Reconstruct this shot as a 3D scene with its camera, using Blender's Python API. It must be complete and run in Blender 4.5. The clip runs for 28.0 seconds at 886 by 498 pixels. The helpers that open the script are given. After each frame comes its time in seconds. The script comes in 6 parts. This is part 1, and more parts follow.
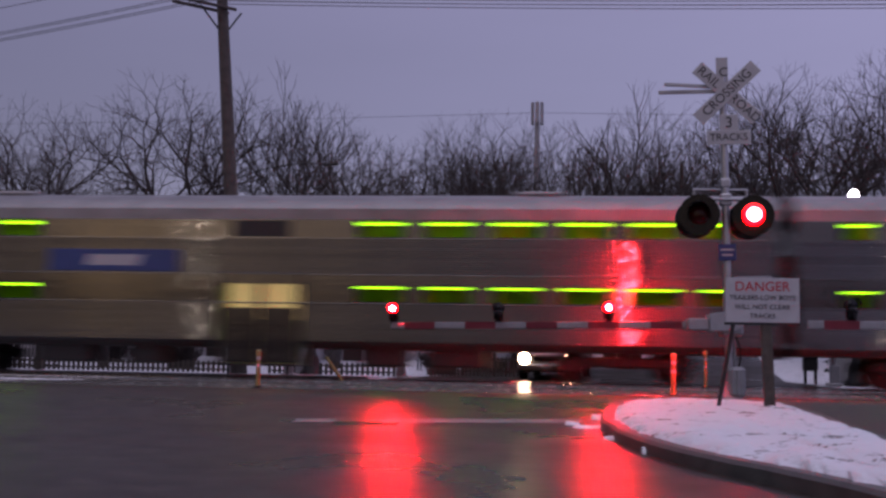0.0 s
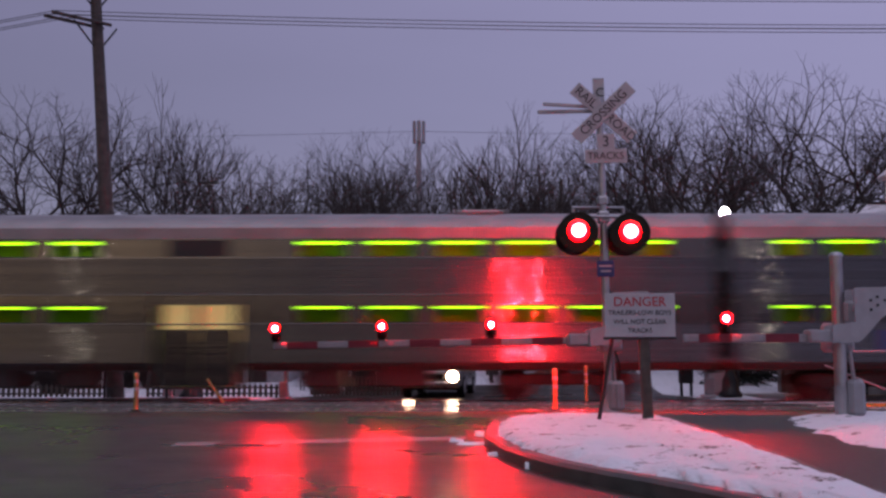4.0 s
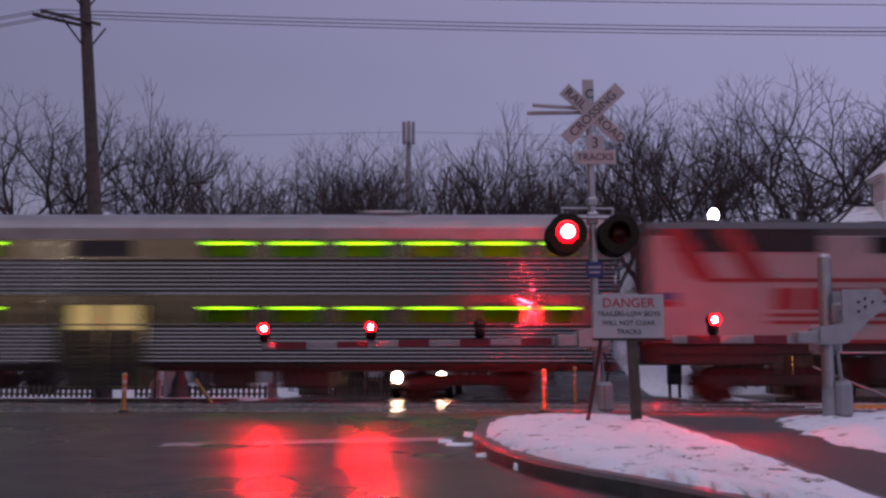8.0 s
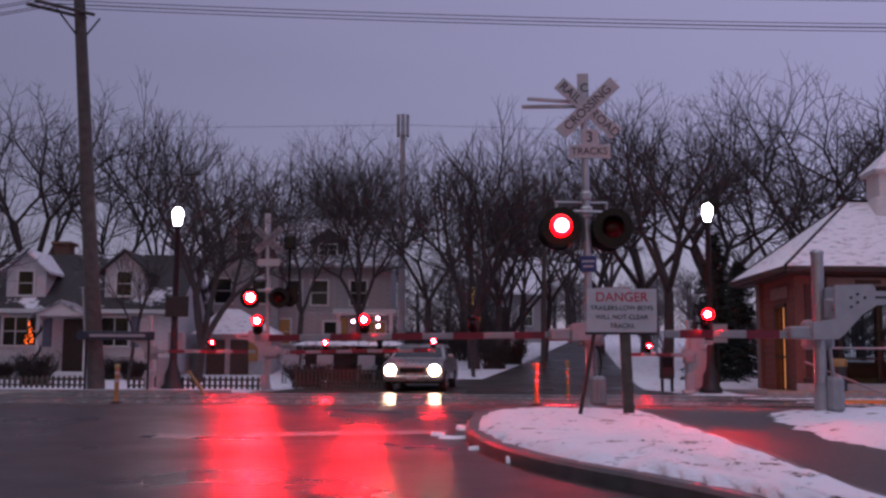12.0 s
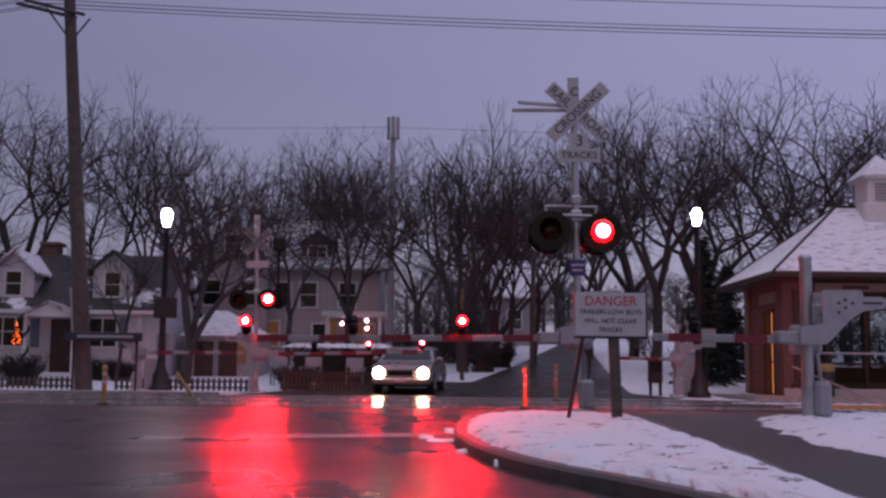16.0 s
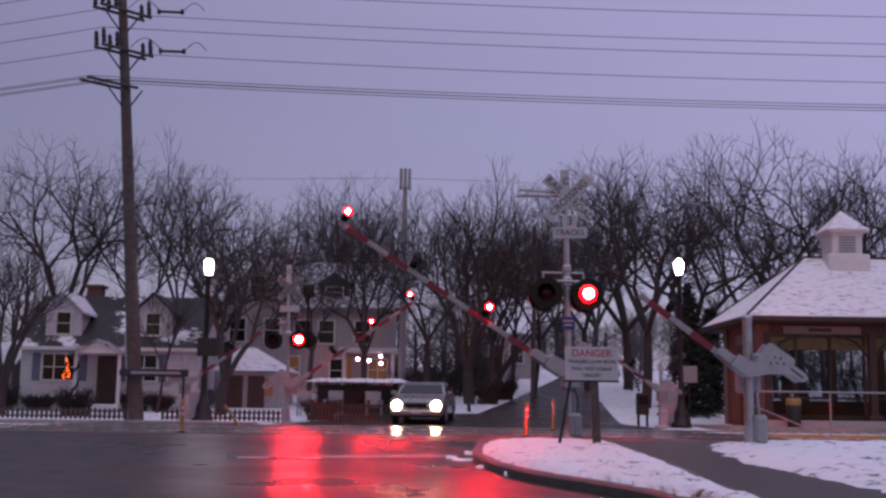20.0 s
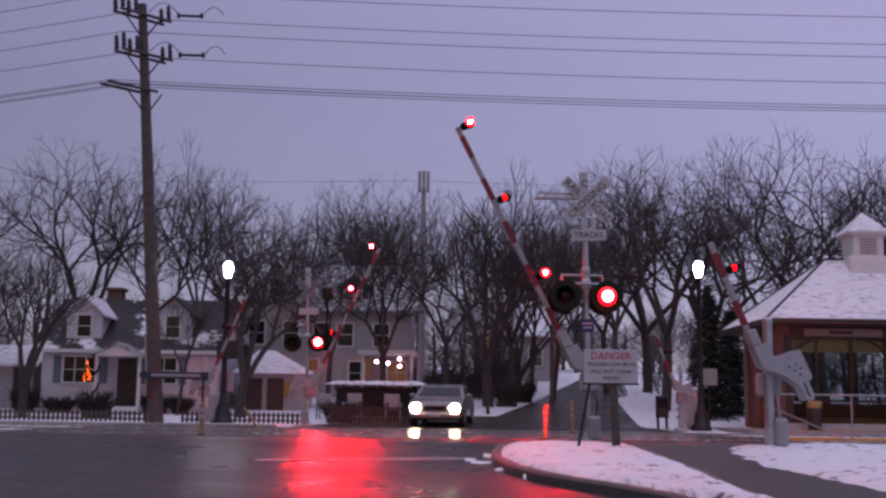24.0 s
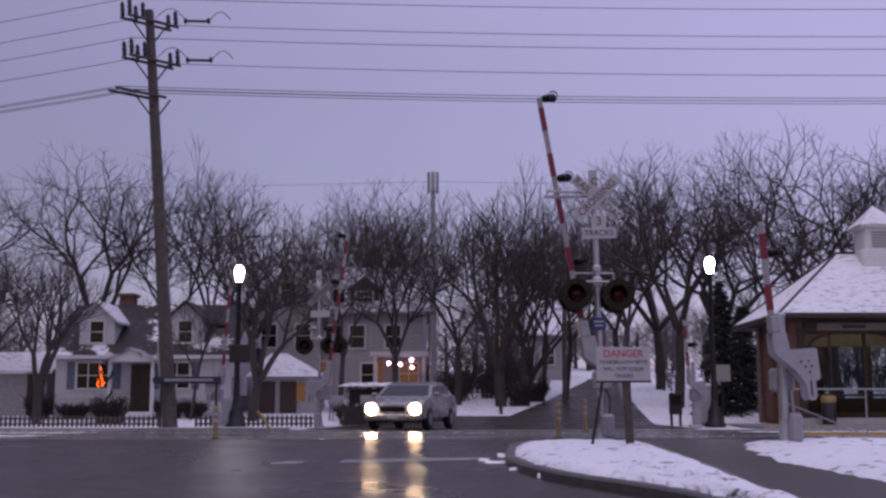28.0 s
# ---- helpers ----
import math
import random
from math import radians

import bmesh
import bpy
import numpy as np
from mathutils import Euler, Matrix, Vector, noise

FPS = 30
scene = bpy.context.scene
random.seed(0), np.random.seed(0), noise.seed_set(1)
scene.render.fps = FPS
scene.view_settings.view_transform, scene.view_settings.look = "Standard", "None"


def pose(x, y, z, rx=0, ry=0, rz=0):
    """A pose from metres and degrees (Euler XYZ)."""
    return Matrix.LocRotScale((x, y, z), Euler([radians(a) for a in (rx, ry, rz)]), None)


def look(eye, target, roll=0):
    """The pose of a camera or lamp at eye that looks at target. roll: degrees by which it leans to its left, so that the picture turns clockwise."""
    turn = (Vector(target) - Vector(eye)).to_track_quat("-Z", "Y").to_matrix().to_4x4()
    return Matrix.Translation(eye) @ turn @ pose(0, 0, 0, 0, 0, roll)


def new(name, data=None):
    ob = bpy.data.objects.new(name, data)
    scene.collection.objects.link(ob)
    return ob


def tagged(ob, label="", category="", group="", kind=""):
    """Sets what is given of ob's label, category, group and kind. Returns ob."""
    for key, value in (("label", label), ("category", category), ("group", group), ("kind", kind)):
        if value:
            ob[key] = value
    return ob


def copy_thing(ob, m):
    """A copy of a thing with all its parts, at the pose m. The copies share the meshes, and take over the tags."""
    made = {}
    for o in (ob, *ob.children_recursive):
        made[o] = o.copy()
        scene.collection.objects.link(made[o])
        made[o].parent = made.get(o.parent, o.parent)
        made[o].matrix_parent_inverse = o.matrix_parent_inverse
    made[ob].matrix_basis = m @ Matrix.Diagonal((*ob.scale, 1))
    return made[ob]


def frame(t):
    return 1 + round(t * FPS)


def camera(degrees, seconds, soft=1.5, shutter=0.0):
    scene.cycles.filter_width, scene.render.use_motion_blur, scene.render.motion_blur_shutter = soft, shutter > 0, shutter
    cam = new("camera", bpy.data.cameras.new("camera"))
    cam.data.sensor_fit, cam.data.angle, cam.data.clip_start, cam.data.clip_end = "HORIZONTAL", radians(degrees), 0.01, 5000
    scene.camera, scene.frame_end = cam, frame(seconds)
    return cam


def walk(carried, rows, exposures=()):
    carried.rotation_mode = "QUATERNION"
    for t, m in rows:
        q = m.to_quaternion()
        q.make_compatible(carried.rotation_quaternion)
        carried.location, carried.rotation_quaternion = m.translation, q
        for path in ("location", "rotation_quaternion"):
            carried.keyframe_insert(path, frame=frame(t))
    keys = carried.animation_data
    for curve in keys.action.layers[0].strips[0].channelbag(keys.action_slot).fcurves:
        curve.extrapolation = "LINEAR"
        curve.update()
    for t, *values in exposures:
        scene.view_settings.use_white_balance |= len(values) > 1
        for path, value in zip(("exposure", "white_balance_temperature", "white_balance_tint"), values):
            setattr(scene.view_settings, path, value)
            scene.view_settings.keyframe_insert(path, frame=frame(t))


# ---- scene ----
cam = camera(43.0, 28.0, 2.6, 0.8)
# seconds, place, yaw, pitch, roll
PATH = [
    (0, 0, 0, 0.53, 6.31, 5.69, 1.02), (0.5, 0, 0, 0.53, 5.73, 5.82, 2), (1, 0, 0, 0.53, 4.68, 6.15, 1.03),
    (1.5, 0, 0, 0.53, 4.12, 6.48, 0.73), (2, 0, 0, 0.53, 4.3, 6.64, 0.56), (2.5, 0, 0, 0.53, 3.11, 6.56, 0.71),
    (3, 0, 0, 0.53, 1.06, 6.56, 0.24), (3.5, 0, 0, 0.53, 0.44, 6.59, 0.02), (5.5, 0, 0, 0.53, -0.02, 6.92, -0.43),
    (6, 0, 0, 0.53, -0.34, 6.84, -0.36), (6.5, 0, 0, 0.53, -0.29, 6.84, -0.28), (7, 0, 0, 0.53, -0.14, 6.88, 0.06),
    (7.5, 0, 0, 0.53, -0.22, 6.84, 0.03), (8, 0, 0, 0.53, -0.23, 6.71, 0), (8.5, 0, 0, 0.53, -0.31, 6.58, -0.1),
    (9, 0, 0, 0.53, -0.33, 6.54, -0.26), (9.5, 0, 0, 0.53, -0.11, 6.58, -0.47), (10, 0, 0, 0.53, 0.13, 6.6, -0.36),
    (10.5, 0, 0, 0.53, 0.33, 6.62, -0.11), (11, 0, 0, 0.53, -0, 6.59, -0), (11.5, 0, 0, 0.53, -0.31, 6.43, 0.09),
    (12, 0, 0, 0.53, -0.55, 6.36, 0.32), (12.5, 0, 0, 0.53, -0.71, 6.3, 0.38), (14.5, 0, 0, 0.53, -0.85, 6.48, 0.07),
    (15, 0, 0, 0.53, -0.9, 6.38, 0.51), (15.5, 0, 0, 0.53, -0.94, 6.36, 0.21), (16, 0, 0, 0.53, -1.09, 6.51, 0.64),
    (16.5, 0, 0, 0.53, -1.28, 6.56, 1.07), (16.6, 0, 0, 0.53, -1.28, 6.56, 1.07), (16.95, -0.4, -4.4, 0.6, -1.65, 5.89, -0.54),
    (17, -0.4, -4.4, 0.6, -1.65, 5.89, -0.54), (17.5, -0.4, -4.4, 0.6, -1.69, 6.33, -0.09), (18, -0.4, -4.4, 0.6, -1.59, 6.73, 0.3),
    (18.5, -0.4, -4.4, 0.6, -1.32, 7.15, 0.23), (19, -0.4, -4.4, 0.6, -1.13, 7.47, 0.42), (19.5, -0.4, -4.4, 0.6, -1.04, 7.72, 0.68),
    (20, -0.4, -4.4, 0.6, -0.99, 8.01, 0.75), (20.5, -0.4, -4.4, 0.6, -1.01, 7.82, 0.65), (21, -0.4, -4.4, 0.6, -0.53, 7.76, 0.33),
    (21.5, -0.4, -4.4, 0.6, -0.23, 7.79, 0.7), (23.5, -0.4, -4.4, 0.6, -0.04, 7.44, 1.08), (24, -0.4, -4.4, 0.6, -0.03, 8.13, 0.8),
    (24.5, -0.4, -4.4, 0.6, -0.35, 7.9, 0.47), (25, -0.4, -4.4, 0.6, -0.11, 7.68, 0.16), (25.5, -0.4, -4.4, 0.6, -0.14, 7.49, -0.04),
    (26, -0.4, -4.4, 0.6, -0.12, 7.72, -0.32), (26.5, -0.4, -4.4, 0.6, 0.02, 7.87, -0.42), (27, -0.4, -4.4, 0.6, 0.18, 7.97, -0.19),
    (27.5, -0.4, -4.4, 0.6, 0.3, 8.1, -0.14), (28, -0.4, -4.4, 0.6, 0.5, 8.15, -0.1),
]
walk(cam, [(t, pose(x, y, z, 90 + p, 0, a) @ pose(0, 0, 0, 0, 0, r)) for t, x, y, z, a, p, r in PATH],
     exposures=[(0, 0.05), (2, 0.13), (3, 0.06), (5, -0.04), (8.2, -0.02), (9, 0.2), (9.8, 0.04), (16.5, 0.02), (17.2, 0.22), (25.5, 0.33), (26.0, 0.50), (28, 0.52)])

# ---- world: overcast dusk, violet cloud, brighter overhead ----
world = bpy.data.worlds.new("dusk")
scene.world = world
world.use_nodes = True
wt = world.node_tree
wt.nodes.clear()
w_out = wt.nodes.new("ShaderNodeOutputWorld")
w_bg = wt.nodes.new("ShaderNodeBackground")
w_sky = wt.nodes.new("ShaderNodeTexSky")
w_sky.sky_type = "NISHITA"
w_sky.sun_disc = False
w_sky.sun_elevation, w_sky.sun_rotation = radians(6.0), radians(200)
w_tc = wt.nodes.new("ShaderNodeTexCoord")
w_sep = wt.nodes.new("ShaderNodeSeparateXYZ")
w_ramp = wt.nodes.new("ShaderNodeValToRGB")
w_noise = wt.nodes.new("ShaderNodeTexNoise")
w_map = wt.nodes.new("ShaderNodeMapping")
w_mix = wt.nodes.new("ShaderNodeMixRGB")
w_mul = wt.nodes.new("ShaderNodeMixRGB")
el = w_ramp.color_ramp.elements
el[0].position, el[0].color = 0.0, (0.215, 0.185, 0.325, 1)
el[1].position, el[1].color = 1.0, (0.52, 0.48, 0.70, 1)
e2 = el.new(0.18)
e2.color = (0.185, 0.157, 0.30, 1)
e3 = el.new(0.45)
e3.color = (0.235, 0.205, 0.36, 1)
w_map.inputs["Scale"].default_value = (1.2, 1.2, 5.0)
w_noise.inputs["Scale"].default_value = 1.6
w_noise.inputs["Detail"].default_value = 5
w_mul.blend_type = "MULTIPLY"
w_mul.inputs[0].default_value = 0.22
w_mix.inputs[0].default_value = 0.02
L = wt.links.new
L(w_tc.outputs["Generated"], w_sep.inputs[0])
L(w_sep.outputs["Z"], w_ramp.inputs[0])
L(w_tc.outputs["Generated"], w_map.inputs[0])
L(w_map.outputs[0], w_noise.inputs["Vector"])
L(w_ramp.outputs[0], w_mul.inputs[1])
L(w_noise.outputs["Fac"], w_mul.inputs[2])
# the cloud is a little brighter towards the east
w_east = wt.nodes.new("ShaderNodeMath")
w_east.operation = "MULTIPLY_ADD"
w_east.inputs[1].default_value, w_east.inputs[2].default_value = 0.6, 0.97
w_tint = wt.nodes.new("ShaderNodeMixRGB")
w_tint.blend_type, w_tint.inputs[0].default_value = "MULTIPLY", 1.0
L(w_sep.outputs["X"], w_east.inputs[0])
L(w_mul.outputs[0], w_tint.inputs[1])
L(w_east.outputs[0], w_tint.inputs[2])
L(w_tint.outputs[0], w_mix.inputs[1])
L(w_sky.outputs[0], w_mix.inputs[2])
L(w_mix.outputs[0], w_bg.inputs[0])
w_bg.inputs[1].default_value = 1.22
L(w_bg.outputs[0], w_out.inputs[0])
sun = new("sun", bpy.data.lights.new("sun", "SUN"))
sun.data.energy, sun.data.angle, sun.data.color = 0.5, radians(40), (0.95, 0.86, 1.0)
sun.matrix_world = look((0, 0, 30), (6, 14, 0))


# ---- materials ----
def mat(name, color, rough=0.6, metal=0.0, var=0.25, scale=6.0, bump=0.15, fine=60.0, color2=None, coat=0.0, rough_var=0.15, per_piece=0.0, spec=0.5):
    m = bpy.data.materials.new(name)
    m.use_nodes = True
    nt = m.node_tree
    b = nt.nodes["Principled BSDF"]
    n1, n2 = nt.nodes.new("ShaderNodeTexNoise"), nt.nodes.new("ShaderNodeTexNoise")
    tc = nt.nodes.new("ShaderNodeTexCoord")
    n1.inputs["Scale"].default_value, n1.inputs["Detail"].default_value = scale, 6
    n2.inputs["Scale"].default_value, n2.inputs["Detail"].default_value = fine, 3
    nt.links.new(tc.outputs["Object"], n1.inputs["Vector"])
    nt.links.new(tc.outputs["Object"], n2.inputs["Vector"])
    ramp = nt.nodes.new("ShaderNodeValToRGB")
    c2 = color2 or tuple(c * (1 - var) for c in color)
    ramp.color_ramp.elements[0].position, ramp.color_ramp.elements[1].position = 0.35, 0.65
    ramp.color_ramp.elements[0].color, ramp.color_ramp.elements[1].color = (*c2, 1), (*color, 1)
    nt.links.new(n1.outputs["Fac"], ramp.inputs[0])
    mix = nt.nodes.new("ShaderNodeMixRGB")
    mix.blend_type = "MULTIPLY"
    mix.inputs[0].default_value = min(0.6, var)
    nt.links.new(ramp.outputs[0], mix.inputs[1])
    nt.links.new(n2.outputs["Fac"], mix.inputs[2])
    last = mix.outputs[0]
    if per_piece:
        info, hsv = nt.nodes.new("ShaderNodeObjectInfo"), nt.nodes.new("ShaderNodeHueSaturation")
        rng = nt.nodes.new("ShaderNodeMapRange")
        rng.inputs["To Min"].default_value, rng.inputs["To Max"].default_value = 1 - per_piece, 1 + per_piece
        nt.links.new(info.outputs["Random"], rng.inputs[0])
        nt.links.new(rng.outputs[0], hsv.inputs["Value"])
        nt.links.new(last, hsv.inputs["Color"])
        last = hsv.outputs[0]
    nt.links.new(last, b.inputs["Base Color"])
    rr = nt.nodes.new("ShaderNodeMapRange")
    rr.inputs["To Min"].default_value, rr.inputs["To Max"].default_value = max(0.03, rough - rough_var), min(1, rough + rough_var)
    nt.links.new(n1.outputs["Fac"], rr.inputs[0])
    nt.links.new(rr.outputs[0], b.inputs["Roughness"])
    b.inputs["Metallic"].default_value = metal
    b.inputs["Coat Weight"].default_value = coat
    b.inputs["Specular IOR Level"].default_value = spec
    if bump:
        bp = nt.nodes.new("ShaderNodeBump")
        bp.inputs["Strength"].default_value, bp.inputs["Distance"].default_value = bump, 0.02
        nt.links.new(n2.outputs["Fac"], bp.inputs["Height"])
        nt.links.new(bp.outputs[0], b.inputs["Normal"])
    return m


def glow(name, color, strength):
    m = bpy.data.materials.new(name)
    m.use_nodes = True
    b = m.node_tree.nodes["Principled BSDF"]
    b.inputs["Base Color"].default_value = (*color, 1)
    b.inputs["Emission Color"].default_value = (*color, 1)
    b.inputs["Emission Strength"].default_value = strength
    return m


def glass(name, color, rough=0.03):
    m = bpy.data.materials.new(name)
    m.use_nodes = True
    nt = m.node_tree
    b = nt.nodes["Principled BSDF"]
    tr, mx, fr = nt.nodes.new("ShaderNodeBsdfTransparent"), nt.nodes.new("ShaderNodeMixShader"), nt.nodes.new("ShaderNodeFresnel")
    tr.inputs[0].default_value = (*color, 1)
    b.inputs["Base Color"].default_value, b.inputs["Roughness"].default_value = (0.02, 0.02, 0.02, 1), rough
    fr.inputs["IOR"].default_value = 1.5
    nt.links.new(fr.outputs[0], mx.inputs[0])
    nt.links.new(tr.outputs[0], mx.inputs[1])
    nt.links.new(b.outputs[0], mx.inputs[2])
    nt.links.new(mx.outputs[0], nt.nodes["Material Output"].inputs[0])
    return m


def wet_asphalt():
    m = bpy.data.materials.new("wet_asphalt")
    m.use_nodes = True
    nt = m.node_tree
    b = nt.nodes["Principled BSDF"]
    tc = nt.nodes.new("ShaderNodeTexCoord")
    big, mid, fine = (nt.nodes.new("ShaderNodeTexNoise") for _ in range(3))
    for n, s, d in ((big, 0.35, 4), (mid, 3.0, 6), (fine, 70.0, 4)):
        n.inputs["Scale"].default_value, n.inputs["Detail"].default_value = s, d
        nt.links.new(tc.outputs["Object"], n.inputs["Vector"])
    ramp = nt.nodes.new("ShaderNodeValToRGB")
    ramp.color_ramp.elements[0].color, ramp.color_ramp.elements[1].color = (0.038, 0.029, 0.024, 1), (0.088, 0.069, 0.057, 1)
    ramp.color_ramp.elements[0].position, ramp.color_ramp.elements[1].position = 0.3, 0.7
    nt.links.new(mid.outputs["Fac"], ramp.inputs[0])
    mix = nt.nodes.new("ShaderNodeMixRGB")
    mix.blend_type, mix.inputs[0].default_value = "MULTIPLY", 0.8
    nt.links.new(ramp.outputs[0], mix.inputs[1])
    nt.links.new(fine.outputs["Fac"], mix.inputs[2])
    nt.links.new(mix.outputs[0], b.inputs["Base Color"])
    rr = nt.nodes.new("ShaderNodeMapRange")
    rr.inputs["From Min"].default_value, rr.inputs["From Max"].default_value = 0.35, 0.65
    rr.inputs["To Min"].default_value, rr.inputs["To Max"].default_value = 0.24, 0.42
    nt.links.new(big.outputs["Fac"], rr.inputs[0])
    nt.links.new(rr.outputs[0], b.inputs["Roughness"])
    bp = nt.nodes.new("ShaderNodeBump")
    b.inputs["Specular IOR Level"].default_value = 0.16
    bp.inputs["Strength"].default_value, bp.inputs["Distance"].default_value = 0.34, 0.01
    nt.links.new(fine.outputs["Fac"], bp.inputs["Height"])
    nt.links.new(bp.outputs[0], b.inputs["Normal"])
    return m


def snow_ground(name="thin_snow", scale=3.6, low=0.36, high=0.43, bare=(0.07, 0.06, 0.045), stretch=(1, 1, 1)):
    """Thin snow with what lies under it showing through."""
    m = mat(name, (0.82, 0.82, 0.86), 0.7, var=0.1, bump=1.0, fine=16)
    nt = m.node_tree
    b = nt.nodes["Principled BSDF"]
    tc, n, n2 = nt.nodes.new("ShaderNodeTexCoord"), nt.nodes.new("ShaderNodeTexNoise"), nt.nodes.new("ShaderNodeTexNoise")
    n.inputs["Scale"].default_value, n.inputs["Detail"].default_value = scale, 9
    n.inputs["Roughness"].default_value = 0.68
    mp = nt.nodes.new("ShaderNodeMapping")
    mp.inputs["Scale"].default_value = stretch
    nt.links.new(tc.outputs["Object"], mp.inputs[0])
    nt.links.new(mp.outputs[0], n.inputs["Vector"])
    ramp = nt.nodes.new("ShaderNodeValToRGB")
    ramp.color_ramp.elements[0].position, ramp.color_ramp.elements[0].color = low, (*bare, 1)
    ramp.color_ramp.elements[1].position, ramp.color_ramp.elements[1].color = high, (0.66, 0.66, 0.70, 1)
    nt.links.new(n.outputs["Fac"], ramp.inputs[0])
    nt.links.new(ramp.outputs[0], b.inputs["Base Color"])
    return m


M_ROAD = wet_asphalt()
M_SNOW = snow_ground()
M_PATH = mat("footpath_asphalt", (0.088, 0.074, 0.062), 0.5, var=0.6, scale=9, bump=0.8, fine=48, spec=0.25)
M_PACKED = mat("packed_snow", (0.86, 0.86, 0.9), 0.7, var=0.12, scale=3, bump=0.5, fine=25)
M_KERB = mat("kerb_concrete", (0.10, 0.095, 0.09), 0.5, var=0.4)
M_CONC = mat("concrete", (0.28, 0.27, 0.26), 0.75, var=0.3)
M_PAINT = mat("road_paint", (0.3, 0.3, 0.29), 0.45, var=0.5, scale=9)
M_BALLAST = mat("ballast", (0.09, 0.085, 0.08), 0.8, var=0.5, scale=14, bump=0.9, fine=22)
M_PANEL = mat("crossing_panel", (0.030, 0.026, 0.024), 0.17, var=0.4, scale=4, per_piece=0.3)
M_RAIL = mat("rail_steel", (0.35, 0.34, 0.33), 0.25, 0.9, var=0.2)
M_ALU = mat("aluminium", (0.42, 0.42, 0.44), 0.35, 0.85, var=0.15)
M_GREY = mat("grey_paint", (0.29, 0.29, 0.31), 0.5, var=0.15)
M_BLACK = mat("black_paint", (0.007, 0.007, 0.008), 0.12, var=0.2, spec=0.2)
M_WHITE = mat("white_sheeting", (0.38, 0.375, 0.39), 0.5, var=0.1)
M_ARM = mat("arm_sheeting", (0.27, 0.265, 0.28), 0.5, var=0.2)
M_RED = mat("red_sheeting", (0.15, 0.005, 0.02), 0.45, var=0.15)
M_SIGNRED = mat("sign_red", (0.42, 0.012, 0.03), 0.5, var=0.1)
# darker grey-white sheeting for the far crossbuck
M_GREYWHITE = mat("grey_white_sheeting", (0.24, 0.235, 0.25), 0.6, var=0.3)
M_LETTER = mat("black_letter", (0.02, 0.02, 0.022), 0.5, var=0.1)
M_BLUE = mat("blue_sign", (0.015, 0.03, 0.14), 0.4, var=0.15)
M_WOODPOST = mat("weathered_post", (0.10, 0.08, 0.065), 0.8, var=0.5, scale=12)
M_POLE = mat("utility_pole_wood", (0.10, 0.082, 0.075), 0.85, var=0.4, scale=5)
M_TACTILE = mat("tactile_yellow", (0.42, 0.24, 0.025), 0.6, var=0.3, scale=5)
M_YELLOW = mat("yellow_plastic", (0.30, 0.21, 0.07), 0.5, var=0.2)
M_STEELDARK = mat("dark_metal", (0.03, 0.03, 0.032), 0.45, 0.4, var=0.3)
# bark of the far woods, with distance haze put into its colour
M_HAZEBARK = mat("hazed_bark", (0.13, 0.112, 0.118), 0.9, var=0.4, scale=8, bump=0)
M_BARK = mat("bark", (0.072, 0.056, 0.055), 0.9, var=0.45, scale=8, bump=0.4)
M_CONIFER = mat("conifer_needles", (0.012, 0.022, 0.014), 0.8, var=0.5)
M_SHRUB = mat("shrub", (0.06, 0.047, 0.042), 0.9, var=0.5)
M_WIRE = mat("wire", (0.03, 0.03, 0.032), 0.5)
M_STAIN = mat("stainless_steel", (0.043, 0.043, 0.052), 0.25, 0.95, var=0.22, scale=1.5, rough_var=0.03, bump=0, coat=1.0)
M_STAIN_FLAT = mat("brushed_stainless", (0.038, 0.038, 0.046), 0.25, 0.9, var=0.25, scale=0.8, rough_var=0.03, bump=0, coat=1.0)
def brushed(m, strength):
    nt = m.node_tree
    tc, mp, n, bp = nt.nodes.new("ShaderNodeTexCoord"), nt.nodes.new("ShaderNodeMapping"), nt.nodes.new("ShaderNodeTexNoise"), nt.nodes.new("ShaderNodeBump")
    mp.inputs["Scale"].default_value = (0.03, 0.03, 60.0)
    n.inputs["Scale"].default_value, n.inputs["Detail"].default_value = 1.0, 2
    bp.inputs["Strength"].default_value, bp.inputs["Distance"].default_value = strength, 0.01
    nt.links.new(tc.outputs["Object"], mp.inputs[0])
    nt.links.new(mp.outputs[0], n.inputs["Vector"])
    nt.links.new(n.outputs["Fac"], bp.inputs["Height"])
    nt.links.new(bp.outputs[0], nt.nodes["Principled BSDF"].inputs["Normal"])
    nt.links.new(bp.outputs[0], nt.nodes["Principled BSDF"].inputs["Coat Normal"])
    nt.nodes["Principled BSDF"].inputs["Coat Roughness"].default_value = 0.04
    nt.nodes["Principled BSDF"].inputs["Coat IOR"].default_value = 1.75


brushed(M_STAIN, 0.09)
brushed(M_STAIN_FLAT, 0.14)
M_UNDER = mat("grimy_underframe", (0.013, 0.012, 0.0115), 0.7, var=0.5)
M_ROOFCAR = mat("car_roof", (0.34, 0.33, 0.34), 0.5, 0.5, var=0.3, scale=2)
M_GASKET = mat("rubber_gasket", (0.015, 0.015, 0.015), 0.6)
M_TINT = glass("green_tinted_glass", (0.50, 0.66, 0.16))
M_CLEAR = glass("window_glass", (0.85, 0.88, 0.88))
M_DARKGLASS = mat("dark_glass", (0.01, 0.011, 0.013), 0.12, var=0.05, bump=0, spec=0.25)
M_INTERIOR = mat("coach_interior", (0.74, 0.78, 0.5), 0.8, var=0.4, scale=2)
M_TUBE = glow("fluorescent_light", (0.72, 1.0, 0.2), 6.0)
M_VESTIBULE = glow("vestibule_light", (1.0, 0.66, 0.28), 0.55)
M_BAND = mat("blue_band", (0.02, 0.045, 0.17), 0.4, var=0.15)
